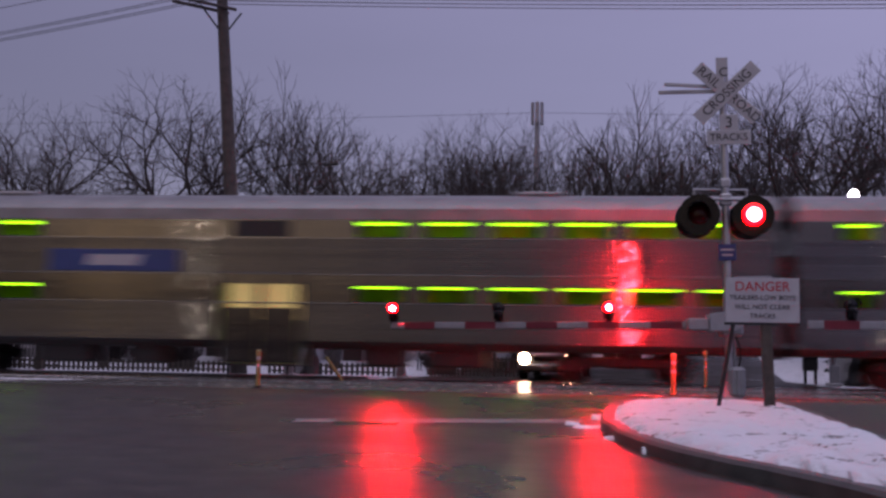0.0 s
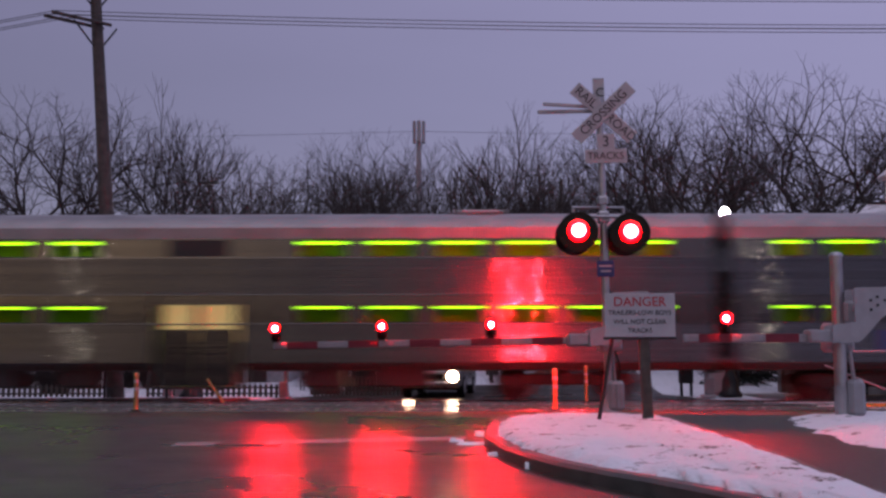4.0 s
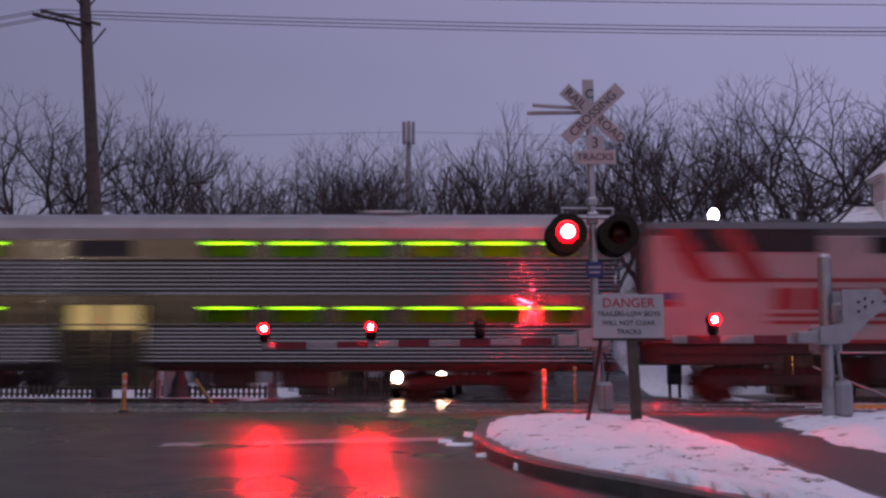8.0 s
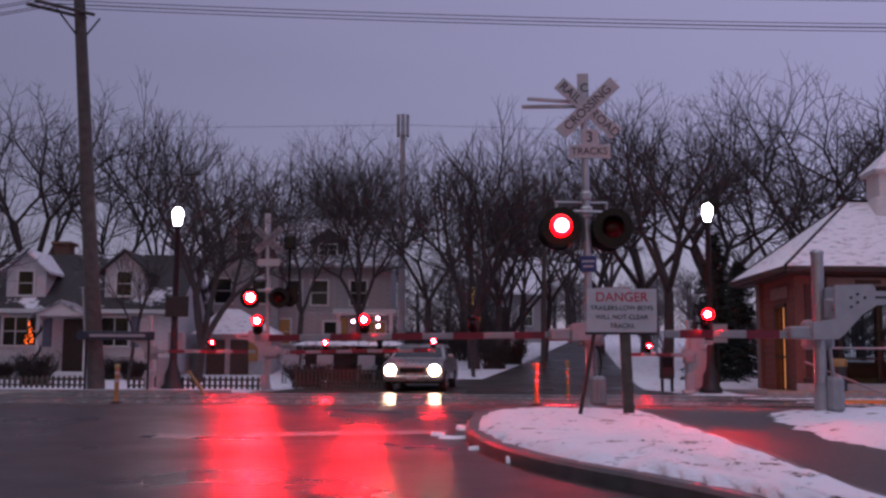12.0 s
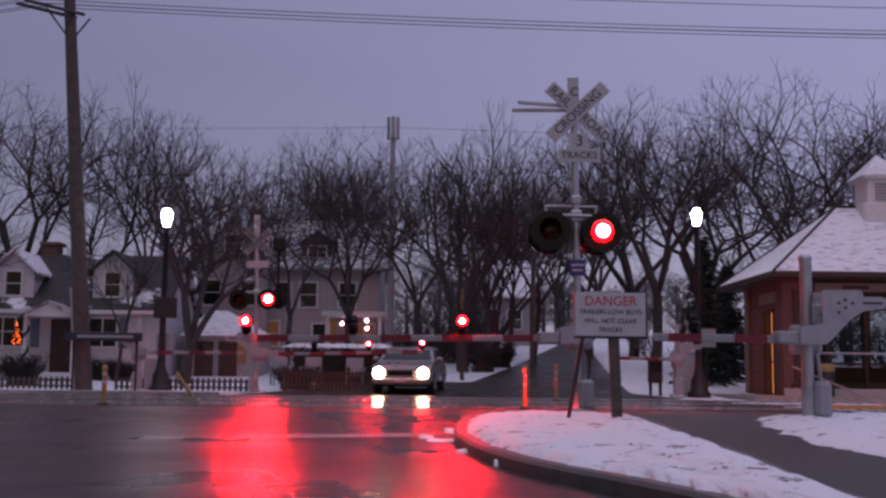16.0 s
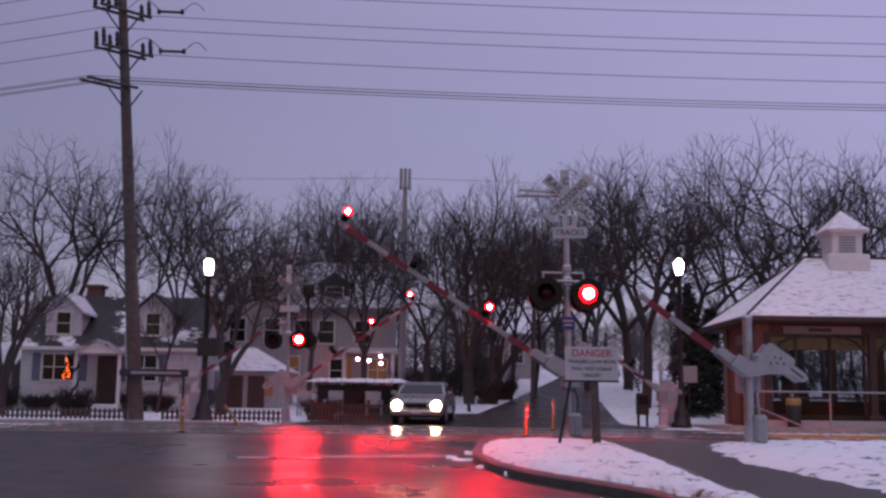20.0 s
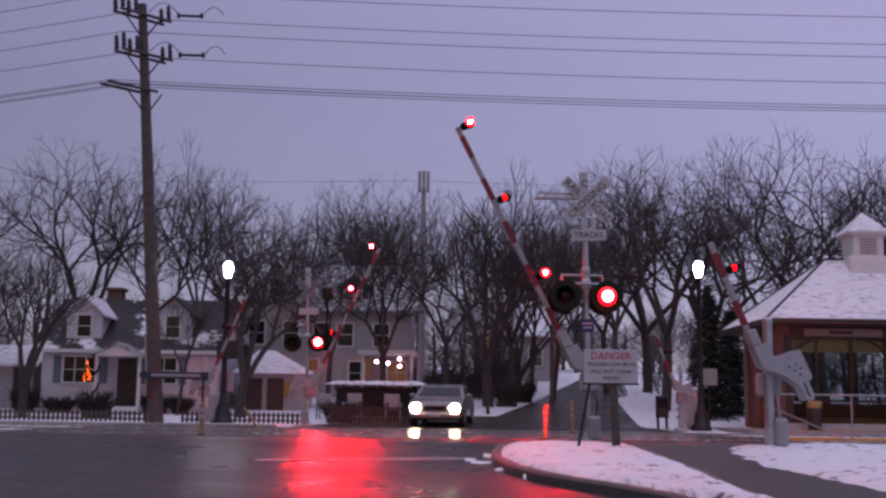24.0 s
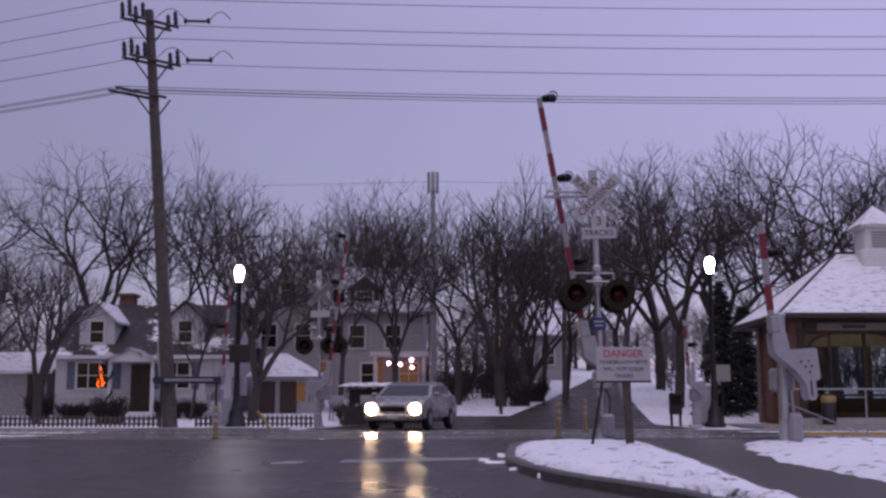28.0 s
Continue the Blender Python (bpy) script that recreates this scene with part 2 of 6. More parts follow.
M_LOCO_WHITE = mat("loco_white", (0.23, 0.225, 0.235), 0.4, var=0.2, scale=1.5)
M_LOCO_RED = mat("loco_red", (0.17, 0.003, 0.008), 0.4, var=0.2)
M_LOCO_GREY = mat("loco_dark_grey", (0.045, 0.045, 0.05), 0.5, var=0.3, scale=2)
M_LENS = mat("red_lens_unlit", (0.03, 0.002, 0.003), 0.1, var=0.1, bump=0.1, spec=0.2)
M_REDGLOW = glow("red_signal_light", (1.0, 0.0003, 0.0011), 45.0)
M_REDHOT = glow("red_signal_filament", (1.0, 0.05, 0.06), 110.0)
M_REDREAR = glow("red_rear_signal_light", (1.0, 0.012, 0.02), 42000.0)
M_REDBULB = glow("red_gate_light", (1.0, 0.006, 0.012), 5200.0)
M_GLOBE = glow("lamp_globe", (0.95, 0.85, 1.0), 32.0)
M_SODIUM = glow("warm_lamp_globe", (1.0, 0.84, 0.7), 110.0)
M_REDFAR = glow("red_far_signal_light", (1.0, 0.012, 0.02), 2700.0)
M_HEAD = glow("headlamp", (1.0, 0.66, 0.42), 75.0)
M_STRING = glow("gold_string_lights", (1.0, 0.62, 0.2), 1.6)
M_WARM = glow("warm_window", (1.0, 0.42, 0.13), 0.45)
M_TREELIGHT = glow("tree_lights", (1.0, 0.13, 0.015), 4.5)
M_SIDING = mat("white_siding", (0.54, 0.53, 0.55), 0.7, var=0.15)
M_SIDING2 = mat("grey_siding", (0.36, 0.34, 0.35), 0.75, var=0.2)
M_SHINGLE = mat("dark_shingle", (0.035, 0.033, 0.034), 0.85, var=0.4, scale=10, per_piece=0.3)
M_ROOFSNOW = snow_ground("roof_snow", 5.0, 0.30, 0.48, (0.09, 0.09, 0.10), (0.55, 1.5, 2.2))
M_TRIM = mat("white_trim", (0.6, 0.6, 0.6), 0.5, var=0.1)
M_PLASTER = mat("cream_plaster", (0.21, 0.185, 0.165), 0.8, var=0.2)
M_TIMBER = mat("dark_timber", (0.05, 0.025, 0.017), 0.6, var=0.4)
M_HEDGE = mat("hedge", (0.02, 0.017, 0.015), 0.9, var=0.5)
M_CARPAINT = mat("silver_paint", (0.2, 0.19, 0.185), 0.3, 0.4, var=0.1, coat=0.6)
M_TYRE = mat("tyre", (0.015, 0.015, 0.015), 0.8)
M_RUST = mat("rusty_red_paint", (0.15, 0.03, 0.022), 0.6)


# ---- mesh builder ----
class Shape:
    def __init__(self):
        self.v, self.f, self.s = [], [], []

    def add(self, verts, faces, smooth=False):
        o = len(self.v)
        self.v += [tuple(p) for p in verts]
        self.f += [tuple(i + o for i in q) for q in faces]
        self.s += [smooth] * len(faces)
        return self

    def box(self, x0, y0, z0, x1, y1, z1, c=0.0):
        if c <= 0:
            v = [(x, y, z) for z in (z0, z1) for y in (y0, y1) for x in (x0, x1)]
            return self.add(v, [(0, 2, 3, 1), (4, 5, 7, 6), (0, 1, 5, 4), (2, 6, 7, 3), (0, 4, 6, 2), (1, 3, 7, 5)])
        c = min(c, (x1 - x0) * 0.45, (y1 - y0) * 0.45, (z1 - z0) * 0.45)
        ring = lambda d, z: [(x0 + d + c, y0 + d, z), (x1 - d - c, y0 + d, z), (x1 - d, y0 + d + c, z), (x1 - d, y1 - d - c, z),
                             (x1 - d - c, y1 - d, z), (x0 + d + c, y1 - d, z), (x0 + d, y1 - d - c, z), (x0 + d, y0 + d + c, z)]
        v = ring(c * 0.6, z0) + ring(0, z0 + c) + ring(0, z1 - c) + ring(c * 0.6, z1)
        f = [tuple(range(7, -1, -1)), tuple(range(24, 32))]
        for k in range(3):
            for i in range(8):
                j = (i + 1) % 8
                f.append((k * 8 + i, k * 8 + j, k * 8 + 8 + j, k * 8 + 8 + i))
        return self.add(v, f)

    def rod(self, a, b, r0, r1=None, n=8, caps=True, smooth=True):
        a, b = Vector(a), Vector(b)
        r1 = r0 if r1 is None else r1
        d = (b - a).normalized()
        u = d.orthogonal().normalized()
        w = d.cross(u)
        v = [p + (u * math.cos(k * math.tau / n) + w * math.sin(k * math.tau / n)) * r for p, r in ((a, r0), (b, r1)) for k in range(n)]
        self.add(v, [(k, (k + 1) % n, n + (k + 1) % n, n + k) for k in range(n)], smooth)
        if caps:
            self.add(v[:n], [tuple(range(n - 1, -1, -1))])
            self.add(v[n:], [tuple(range(n))])
        return self

    def tube(self, pts, r, n=5):
        """One bent tube through the points."""
        pts = [Vector(p) for p in pts]
        v = []
        for i, p in enumerate(pts):
            d = (pts[min(i + 1, len(pts) - 1)] - pts[max(i - 1, 0)]).normalized()
            u = Vector((0, 0, 1)).cross(d) if abs(d.z) < 0.95 else Vector((0, 1, 0)).cross(d)
            u.normalize()
            w = d.cross(u)
            v += [p + (u * math.cos(k * math.tau / n) + w * math.sin(k * math.tau / n)) * r for k in range(n)]
        f = [(i * n + k, i * n + (k + 1) % n, (i + 1) * n + (k + 1) % n, (i + 1) * n + k) for i in range(len(pts) - 1) for k in range(n)]
        f += [tuple(range(n - 1, -1, -1)), tuple(range(len(v) - n, len(v)))]
        return self.add(v, f, True)

    def lathe(self, prof, n=16, at=(0, 0, 0), axis="z"):
        """prof: rows of radius and height along the axis."""
        v = []
        for r, h in prof:
            for k in range(n):
                c, s = r * math.cos(k * math.tau / n), r * math.sin(k * math.tau / n)
                p = (c, s, h) if axis == "z" else ((c, h, s) if axis == "y" else (h, c, s))
                v.append((at[0] + p[0], at[1] + p[1], at[2] + p[2]))
        f = [(i * n + k, i * n + (k + 1) % n, (i + 1) * n + (k + 1) % n, (i + 1) * n + k) for i in range(len(prof) - 1) for k in range(n)]
        self.add(v, f, True)
        self.add(v[:n], [tuple(range(n - 1, -1, -1))])
        self.add(v[-n:], [tuple(range(n))])
        return self

    def prism(self, poly, a, b, axis="z"):
        """poly extruded from a to b along an axis; poly in the two other axes, in the order x, y, z."""
        put = {"z": lambda p, h: (p[0], p[1], h), "y": lambda p, h: (p[0], h, p[1]), "x": lambda p, h: (h, p[0], p[1])}[axis]
        n = len(poly)
        v = [put(p, a) for p in poly] + [put(p, b) for p in poly]
        return self.add(v, [tuple(range(n - 1, -1, -1)), tuple(range(n, 2 * n))] + [(k, (k + 1) % n, n + (k + 1) % n, n + k) for k in range(n)])

    def moved(self, m):
        self.v = [tuple(m @ Vector(p)) for p in self.v]
        return self

    def mesh(self, name, material):
        me = bpy.data.meshes.new(name)
        me.from_pydata(self.v, [], self.f)
        me.polygons.foreach_set("use_smooth", self.s)
        me.materials.append(material)
        bm = bmesh.new()
        bm.from_mesh(me)
        bmesh.ops.recalc_face_normals(bm, faces=bm.faces)
        bm.to_mesh(me)
        bm.free()
        return me


def part(name, shape, material, parent=None, label=""):
    ob = new(name, shape.mesh(name, material) if isinstance(shape, Shape) else shape)
    if parent is not None:
        ob.parent = parent
    return tagged(ob, label) if label else ob


def thing(name, label, category, m=None, group="", kind=""):
    ob = new(name)
    ob.empty_display_size = 0.2
    if m is not None:
        ob.matrix_basis = m
    return tagged(ob, label, category, group, kind)


def lettering(text, size, material, parent, m, name="lettering", depth=0.002):
    cu = bpy.data.curves.new(name, "FONT")
    cu.body, cu.size, cu.extrude, cu.align_x, cu.align_y = text, size, depth, "CENTER", "CENTER"
    tmp = bpy.data.objects.new(name, cu)
    scene.collection.objects.link(tmp)
    me = bpy.data.meshes.new_from_object(tmp.evaluated_get(bpy.context.evaluated_depsgraph_get()))
    bpy.data.objects.remove(tmp)
    me.materials.clear()
    me.materials.append(material)
    ob = new(name, me)
    ob.parent = parent
    ob.matrix_basis = m
    return ob


def setting(name, shape, material, label, category=""):
    ob = new(name, shape.mesh(name, material))
    return tagged(ob, label, category or name, kind="structure")


FACE = pose(0, 0, 0, 90, 0, 0)  # writing that faces the near side


# ---- ground ----
PROFILE = [(-80, -0.8), (-40, -0.6), (-5, -0.45), (0, -0.42), (8, -0.32), (13, -0.215), (17, 0.0), (34, 0.0), (38, 0.17), (41, 0.35), (50, 1.0), (70, 2.8), (100, 4.5), (160, 6.0), (2500, 8.0)]


def gz(y):
    return float(np.interp(y, [a for a, _ in PROFILE], [b for _, b in PROFILE]))


def sheet(name, x0, x1, y0, y1, lift, material, label, category, rows=(), edge=None):
    ys = sorted({y0, y1, *(y for y, _ in PROFILE if y0 < y < y1), *rows})
    s = Shape()
    for a, b in zip(ys, ys[1:]):
        xs = [(x0, x1)] * 2 if edge is None else [edge(a), edge(b)]
        s.add([(xs[0][0], a, gz(a) + lift), (xs[0][1], a, gz(a) + lift), (xs[1][1], b, gz(b) + lift), (xs[1][0], b, gz(b) + lift)], [(0, 1, 2, 3)])
    return setting(name, s, material, label, category)


sheet("ground", -2500, 2500, -2500, 2500, -0.02, M_SNOW, "thin patchy snow over dormant grass", "ground")

sheet("road", -60, 9.5, -60, 19.2, 0.0, M_ROAD, "wet dark asphalt road before the crossing", "road")
sheet("road_beyond", 0, 0, 31.6, 130, 0.004, M_ROAD, "wet asphalt road climbing away past the houses", "road",
      edge=lambda y: (-5.2 if y < 36 else -3.6 if y < 41.2 else 1.06 + (y - 38) * 0.2475, 7.4 if y < 36 else 6.95 + (y - 38) * 0.102), rows=(36, 36.05, 41.15, 41.2))
# track bed, three tracks
TRACKS = (21.25, 25.25, 29.25)
setting("track_bed", Shape().box(-300, 18.8, -0.3, -10.5, 31.4, -0.03).box(7.6, 18.8, -0.3, 300, 31.4, -0.03), M_BALLAST, "dark crushed stone ballast of three tracks", "ballast")
setting("crossing_base", Shape().box(-10.5, 18.6, -0.3, 7.6, 31.7, -0.012), M_ROAD, "wet asphalt between the rails of the crossing", "road")


def rail_profile(x0, x1, y):
    return Shape().prism([(y - 0.07, -0.15), (y + 0.07, -0.15), (y + 0.07, -0.13), (y + 0.01, -0.11), (y + 0.01, -0.035), (y + 0.036, -0.03), (y + 0.036, 0.003),
                          (y + 0.028, 0.01), (y - 0.028, 0.01), (y - 0.036, 0.003), (y - 0.036, -0.03), (y - 0.01, -0.035), (y - 0.01, -0.11), (y - 0.07, -0.13)], x0, x1, "x")


for c in TRACKS:
    tr = thing("railway_track", "polished steel rails on dark ballast with concrete ties", "railway track", group="three parallel tracks", kind="structure")
    for d in (-0.72, 0.72):
        part("rail", rail_profile(-300, 300, c + d), M_RAIL, tr)
    tie = Shape().box(-0.11, -1.25, -0.2, 0.11, 1.25, -0.02, 0.02).mesh("tie", M_CONC)
    for k in range(24):
        for x in (-10.9 - 0.6 * k, 8.0 + 0.6 * k):
            t_ = part("tie", tie, M_CONC, tr)
            t_.location = (x, c, 0)
    # rubber and concrete panels between and beside the rails
    for dy, wd in ((0.0, 1.26), (-1.13, 0.62), (1.13, 0.62)):
        me = Shape().box(-0.905, -wd / 2, -0.1, 0.905, wd / 2, 0.004, 0.012).mesh("panel", M_PANEL)
        for k in range(10):
            p_ = part("panel", me, M_PANEL, tr)
            p_.location = (-10.5 + 0.915 + k * 1.82, c + dy, random.uniform(-0.006, 0.004))


def smooth_ring(pts, n=6):
    out = []
    m = len(pts)
    for i in range(m):
        p0, p1, p2, p3 = (Vector((*pts[(i + k) % m], 0)) for k in (-1, 0, 1, 2))
        for k in range(n):
            t = k / n
            q = 0.5 * ((2 * p1) + (p2 - p0) * t + (2 * p0 - 5 * p1 + 4 * p2 - p3) * t * t + (3 * p1 - p0 - 3 * p2 + p3) * t ** 3)
            out.append((q.x, q.y))
    return out


def inset(ring, d):
    c = Vector((sum(p[0] for p in ring) / len(ring), sum(p[1] for p in ring) / len(ring)))
    out = []
    n = len(ring)
    for i in range(n):
        a, b = Vector(ring[i - 1]), Vector(ring[(i + 1) % n])
        t = (b - a).normalized()
        q = Vector((-t.y, t.x))
        if q.dot(c - Vector(ring[i])) < 0:
            q = -q
        out.append(tuple(Vector(ring[i]) + q * d))
    return out


def mound(ring, lift, height, seed, rings=9, ragged=0.04):
    """A low uneven heap of snow inside a ring."""
    c = Vector((sum(p[0] for p in ring) / len(ring), sum(p[1] for p in ring) / len(ring)))
    s, n = Shape(), len(ring)
    v = []
    for k in range(rings + 1):
        t = k / rings
        for p in ring:
            q = Vector(p).lerp(c, t)
            h = height * min(1, (t * 5) ** 0.6) + noise.noise(Vector((q.x * 2.2, q.y * 2.2, seed))) * 0.05 * min(1, t * 8) + noise.noise(Vector((q.x * 5, q.y * 5, seed))) * 0.012 * min(1, t * 8)
            v.append((q.x + (noise.noise(Vector((p[0] * 5, p[1] * 5, seed))) + 0.8 * noise.noise(Vector((p[0] * 1.7, p[1] * 1.7, seed)))) * ragged * max(0, 1 - t * 7), q.y + noise.noise(Vector((p[1] * 4, p[0] * 4, seed + 5))) * ragged * max(0, 1 - t * 7), gz(q.y) + lift + h))
    f = [(k * n + i, k * n + (i + 1) % n, (k + 1) * n + (i + 1) % n, (k + 1) * n + i) for k in range(rings) for i in range(n)]
    return s.add(v, f, True)


def kerb(ring, width, top):
    inner = inset(ring, width)
    n = len(ring)
    v, f = [], []
    b_in = inset(ring, 0.03)
    for loop, h in ((ring, -0.2), (ring, top - 0.03), (b_in, top), (inner, top), (inner, -0.2)):
        v += [(x, y, gz(y) + h) for x, y in loop]
    for k in range(4):
        for i in range(n):
            f.append((k * n + i, k * n + (i + 1) % n, (k + 1) * n + (i + 1) % n, (k + 1) * n + i))
    return Shape().add(v, f)


ISLAND = smooth_ring([(0.40, 13.2), (0.47, 12.2), (0.54, 11.3), (0.82, 9.95), (1.18, 8.95), (1.50, 8.25), (1.85, 7.2), (2.15, 5.6), (2.4, 4.0), (2.75, 4.0), (2.86, 6.2), (2.9, 8.3), (3.04, 9.9), (3.1, 11.4), (3.12, 13.6), (3.0, 15.1), (2.7, 15.95), (1.8, 16.2), (0.95, 15.85), (0.55, 14.9)], 12)
isl = thing("traffic_island", "snow-covered traffic island with a low concrete kerb", "traffic island", kind="structure")
part("kerb", kerb(ISLAND, 0.16, 0.13), M_KERB, isl, "dark wet concrete kerb")
part("snow", mound(inset(ISLAND, 0.12), 0.10, 0.10, 3, 14, 0.13), M_SNOW, isl, "thin trampled snow with grass showing")
BANK = smooth_ring([(4.75, 16.35), (4.58, 14.2), (4.66, 12.0), (4.9, 9.0), (5.3, 5.0), (14, 5.0), (16, 12), (14, 17.3), (7, 17.5), (5.4, 17.0)], 16)
setting("snow_bank", mound(BANK, -0.03, 0.14, 9, 20, 0.22), M_SNOW, "white snow bank beside the footpath", "snow")
sheet("footpath", 0, 0, 0.5, 18.55, 0.006, M_PATH, "dark brown asphalt footpath between island and snow bank", "footpath",
      edge=lambda y: (2.6 + min(0.4, max(0, y - 6) * 0.06), 5.4), rows=(3, 6, 9, 12, 15, 16))
# slush at the island's tip and crumbs of ice on the road
for k, (x, y, r) in enumerate(((0.3, 13.25, 0.16), (0.45, 11.75, 0.06), (0.1, 13.5, 0.09), (0.74, 10.4, 0.05), (0.42, 14.2, 0.12))):
    lump = setting("slush", mound(smooth_ring([(x + r * math.cos(a) * random.uniform(0.8, 1.6), y + r * math.sin(a)) for a in np.arange(0, 6.2, 0.9)], 2), -0.01, 0.05, k, 4), M_PACKED, "lump of dirty slush on the asphalt", "snow")
# worn stop line in two lengths
for x0, x1 in ((-3.2, -2.72), (-2.15, 0.2)):
    y0, y1 = 13.0 + (x0 + 3.2) * 0.19, 13.0 + (x1 + 3.2) * 0.19
    s = Shape()
    s.add([(x0, y0, gz(y0) + 0.005), (x1, y1, gz(y1) + 0.005), (x1, y1 + 0.42, gz(y1 + 0.42) + 0.005), (x0, y0 + 0.42, gz(y0 + 0.42) + 0.005)], [(0, 1, 2, 3)])
    setting("stop_line", s, M_PAINT, "worn white stop line painted on wet asphalt", "road marking")
# platform edge and low kerb beyond the tracks
setting("platform_far", Shape().box(-80, 31.5, -0.2, -5.6, 31.9, 0.06, 0.02), M_CONC, "low concrete edge beside the far track", "kerb")
setting("platform_snow", Shape().box(-80, 31.9, -0.2, -5.6, 34.6, 0.05, 0.02), M_SNOW, "snowy verge beside the far track", "verge")
setting("platform_station", Shape().box(9.3, 31.3, -0.2, 60, 42, 0.10, 0.02), M_CONC, "wet concrete station platform", "platform")
setting("tactile_strip", Shape().box(9.4, 31.35, 0.1, 60, 31.95, 0.112), M_TACTILE, "yellow tactile strip along the platform edge", "tactile paving")
setting("tactile_strip_near", Shape().box(8.0, 22.75, -0.2, 60, 23.45, 0.05), M_TACTILE, "yellow strip between the tracks", "tactile paving")


# ---- crossing signals and gates ----
R_ON = [(0.85 + 1.05 * k, 0.85 + 1.05 * k + 0.525) for k in range(-2, 25)]
LAST = 25.45


def flash_times(side):
    """Spans of time in which the lamps of one side are lit."""
    if side == "steady":
        return [(-1.0, LAST)]
    if side == "right":
        return [(max(-1, a), min(b + 0.04, 25.45)) for a, b in R_ON if a < LAST]
    return [(b, b + 0.565) for a, b in R_ON if b < LAST - 0.1]


def flash_rows(side, lit, dark):
    """The lamp stands before its lens while lit and draws back into the housing when dark."""
    spans = flash_times(side)
    state = lambda t: any(a - 1e-6 <= t < b - 1e-6 for a, b in spans)
    rows = [(0.0, lit if state(0) else dark)]
    for k in range(1, int(28 * FPS) + 1):
        t = k / FPS
        if state(t) != state(t - 1 / FPS):
            rows += [(t - 1 / FPS, lit if state(t - 1 / FPS) else dark), (t, lit if state(t) else dark)]
    rows.append((28.0, lit if state(28) else dark))
    clean = []
    for r in rows:
        if not clean or frame(r[0]) > frame(clean[-1][0]):
            clean.append(r)
    return clean


MOVES = []  # (object, rows), keyed at the end


def signal_head(parent, x, y, z, side, yaw=0.0, size=1.0, glowing=None, beam=1.0, hot=None):
    """A round flashing signal: background disc, hood, lens and the lamp behind it."""
    r = 0.31 * size
    head = part("signal_head", Shape().lathe([(r, 0.0), (r, 0.02), (r * 0.9, 0.035), (0.17, 0.05), (0.17, 0.2), (0.12, 0.26)], 28, axis="y"), M_BLACK, parent, "round black signal head with hood")
    head.matrix_basis = pose(x, y, z, 0, 0, yaw)
    hood = Shape()
    n = 18
    a0, a1 = radians(-25), radians(205)
    v = []
    for rr in (0.165, 0.174):
        for d in (0.0, 1.0):
            for k in range(n + 1):
                a = a0 + (a1 - a0) * k / n
                depth = -0.30 * (0.35 + 0.65 * math.sin(max(0, min(math.pi, (a - a0) / (a1 - a0) * math.pi)))) * d
                v.append((rr * math.cos(a), depth, rr * math.sin(a)))
    m = n + 1
    f = []
    for k in range(n):
        f += [(k, k + 1, m + k + 1, m + k), (2 * m + k, 3 * m + k, 3 * m + k + 1, 2 * m + k + 1), (m + k, m + k + 1, 3 * m + k + 1, 3 * m + k)]
    hood.add(v, f, True)
    part("hood", hood, M_BLACK, head)
    part("lens", Shape().lathe([(0.16, 0.01), (0.155, -0.01), (0.11, -0.028), (0.05, -0.038), (0.005, -0.04)], 24, axis="y"), M_LENS, head, "dark red glass lens")
    lamp = part("lamp", Shape().lathe([(0.162, 0.0), (0.16, -0.008), (0.11, -0.02), (0.01, -0.026)], 20, axis="y"), glowing or M_REDGLOW, head, "lit red signal lamp")
    lamp.scale = (size * beam, 1, size * beam)
    MOVES.append((lamp, flash_rows(side, pose(0, -0.045, 0), pose(0, 0.10, 0))))
    core = part("filament", Shape().lathe([(0.108, 0.0), (0.106, -0.008), (0.065, -0.02), (0.01, -0.024)], 16, axis="y"), hot or M_REDHOT, head, "white-hot centre of the lamp")
    MOVES.append((core, flash_rows(side, pose(0.01, -0.074, 0.01), pose(0, 0.15, 0))))
    return head


DROP, START = 0.40, 0.62  # the arm hangs below its pivot and begins beside it


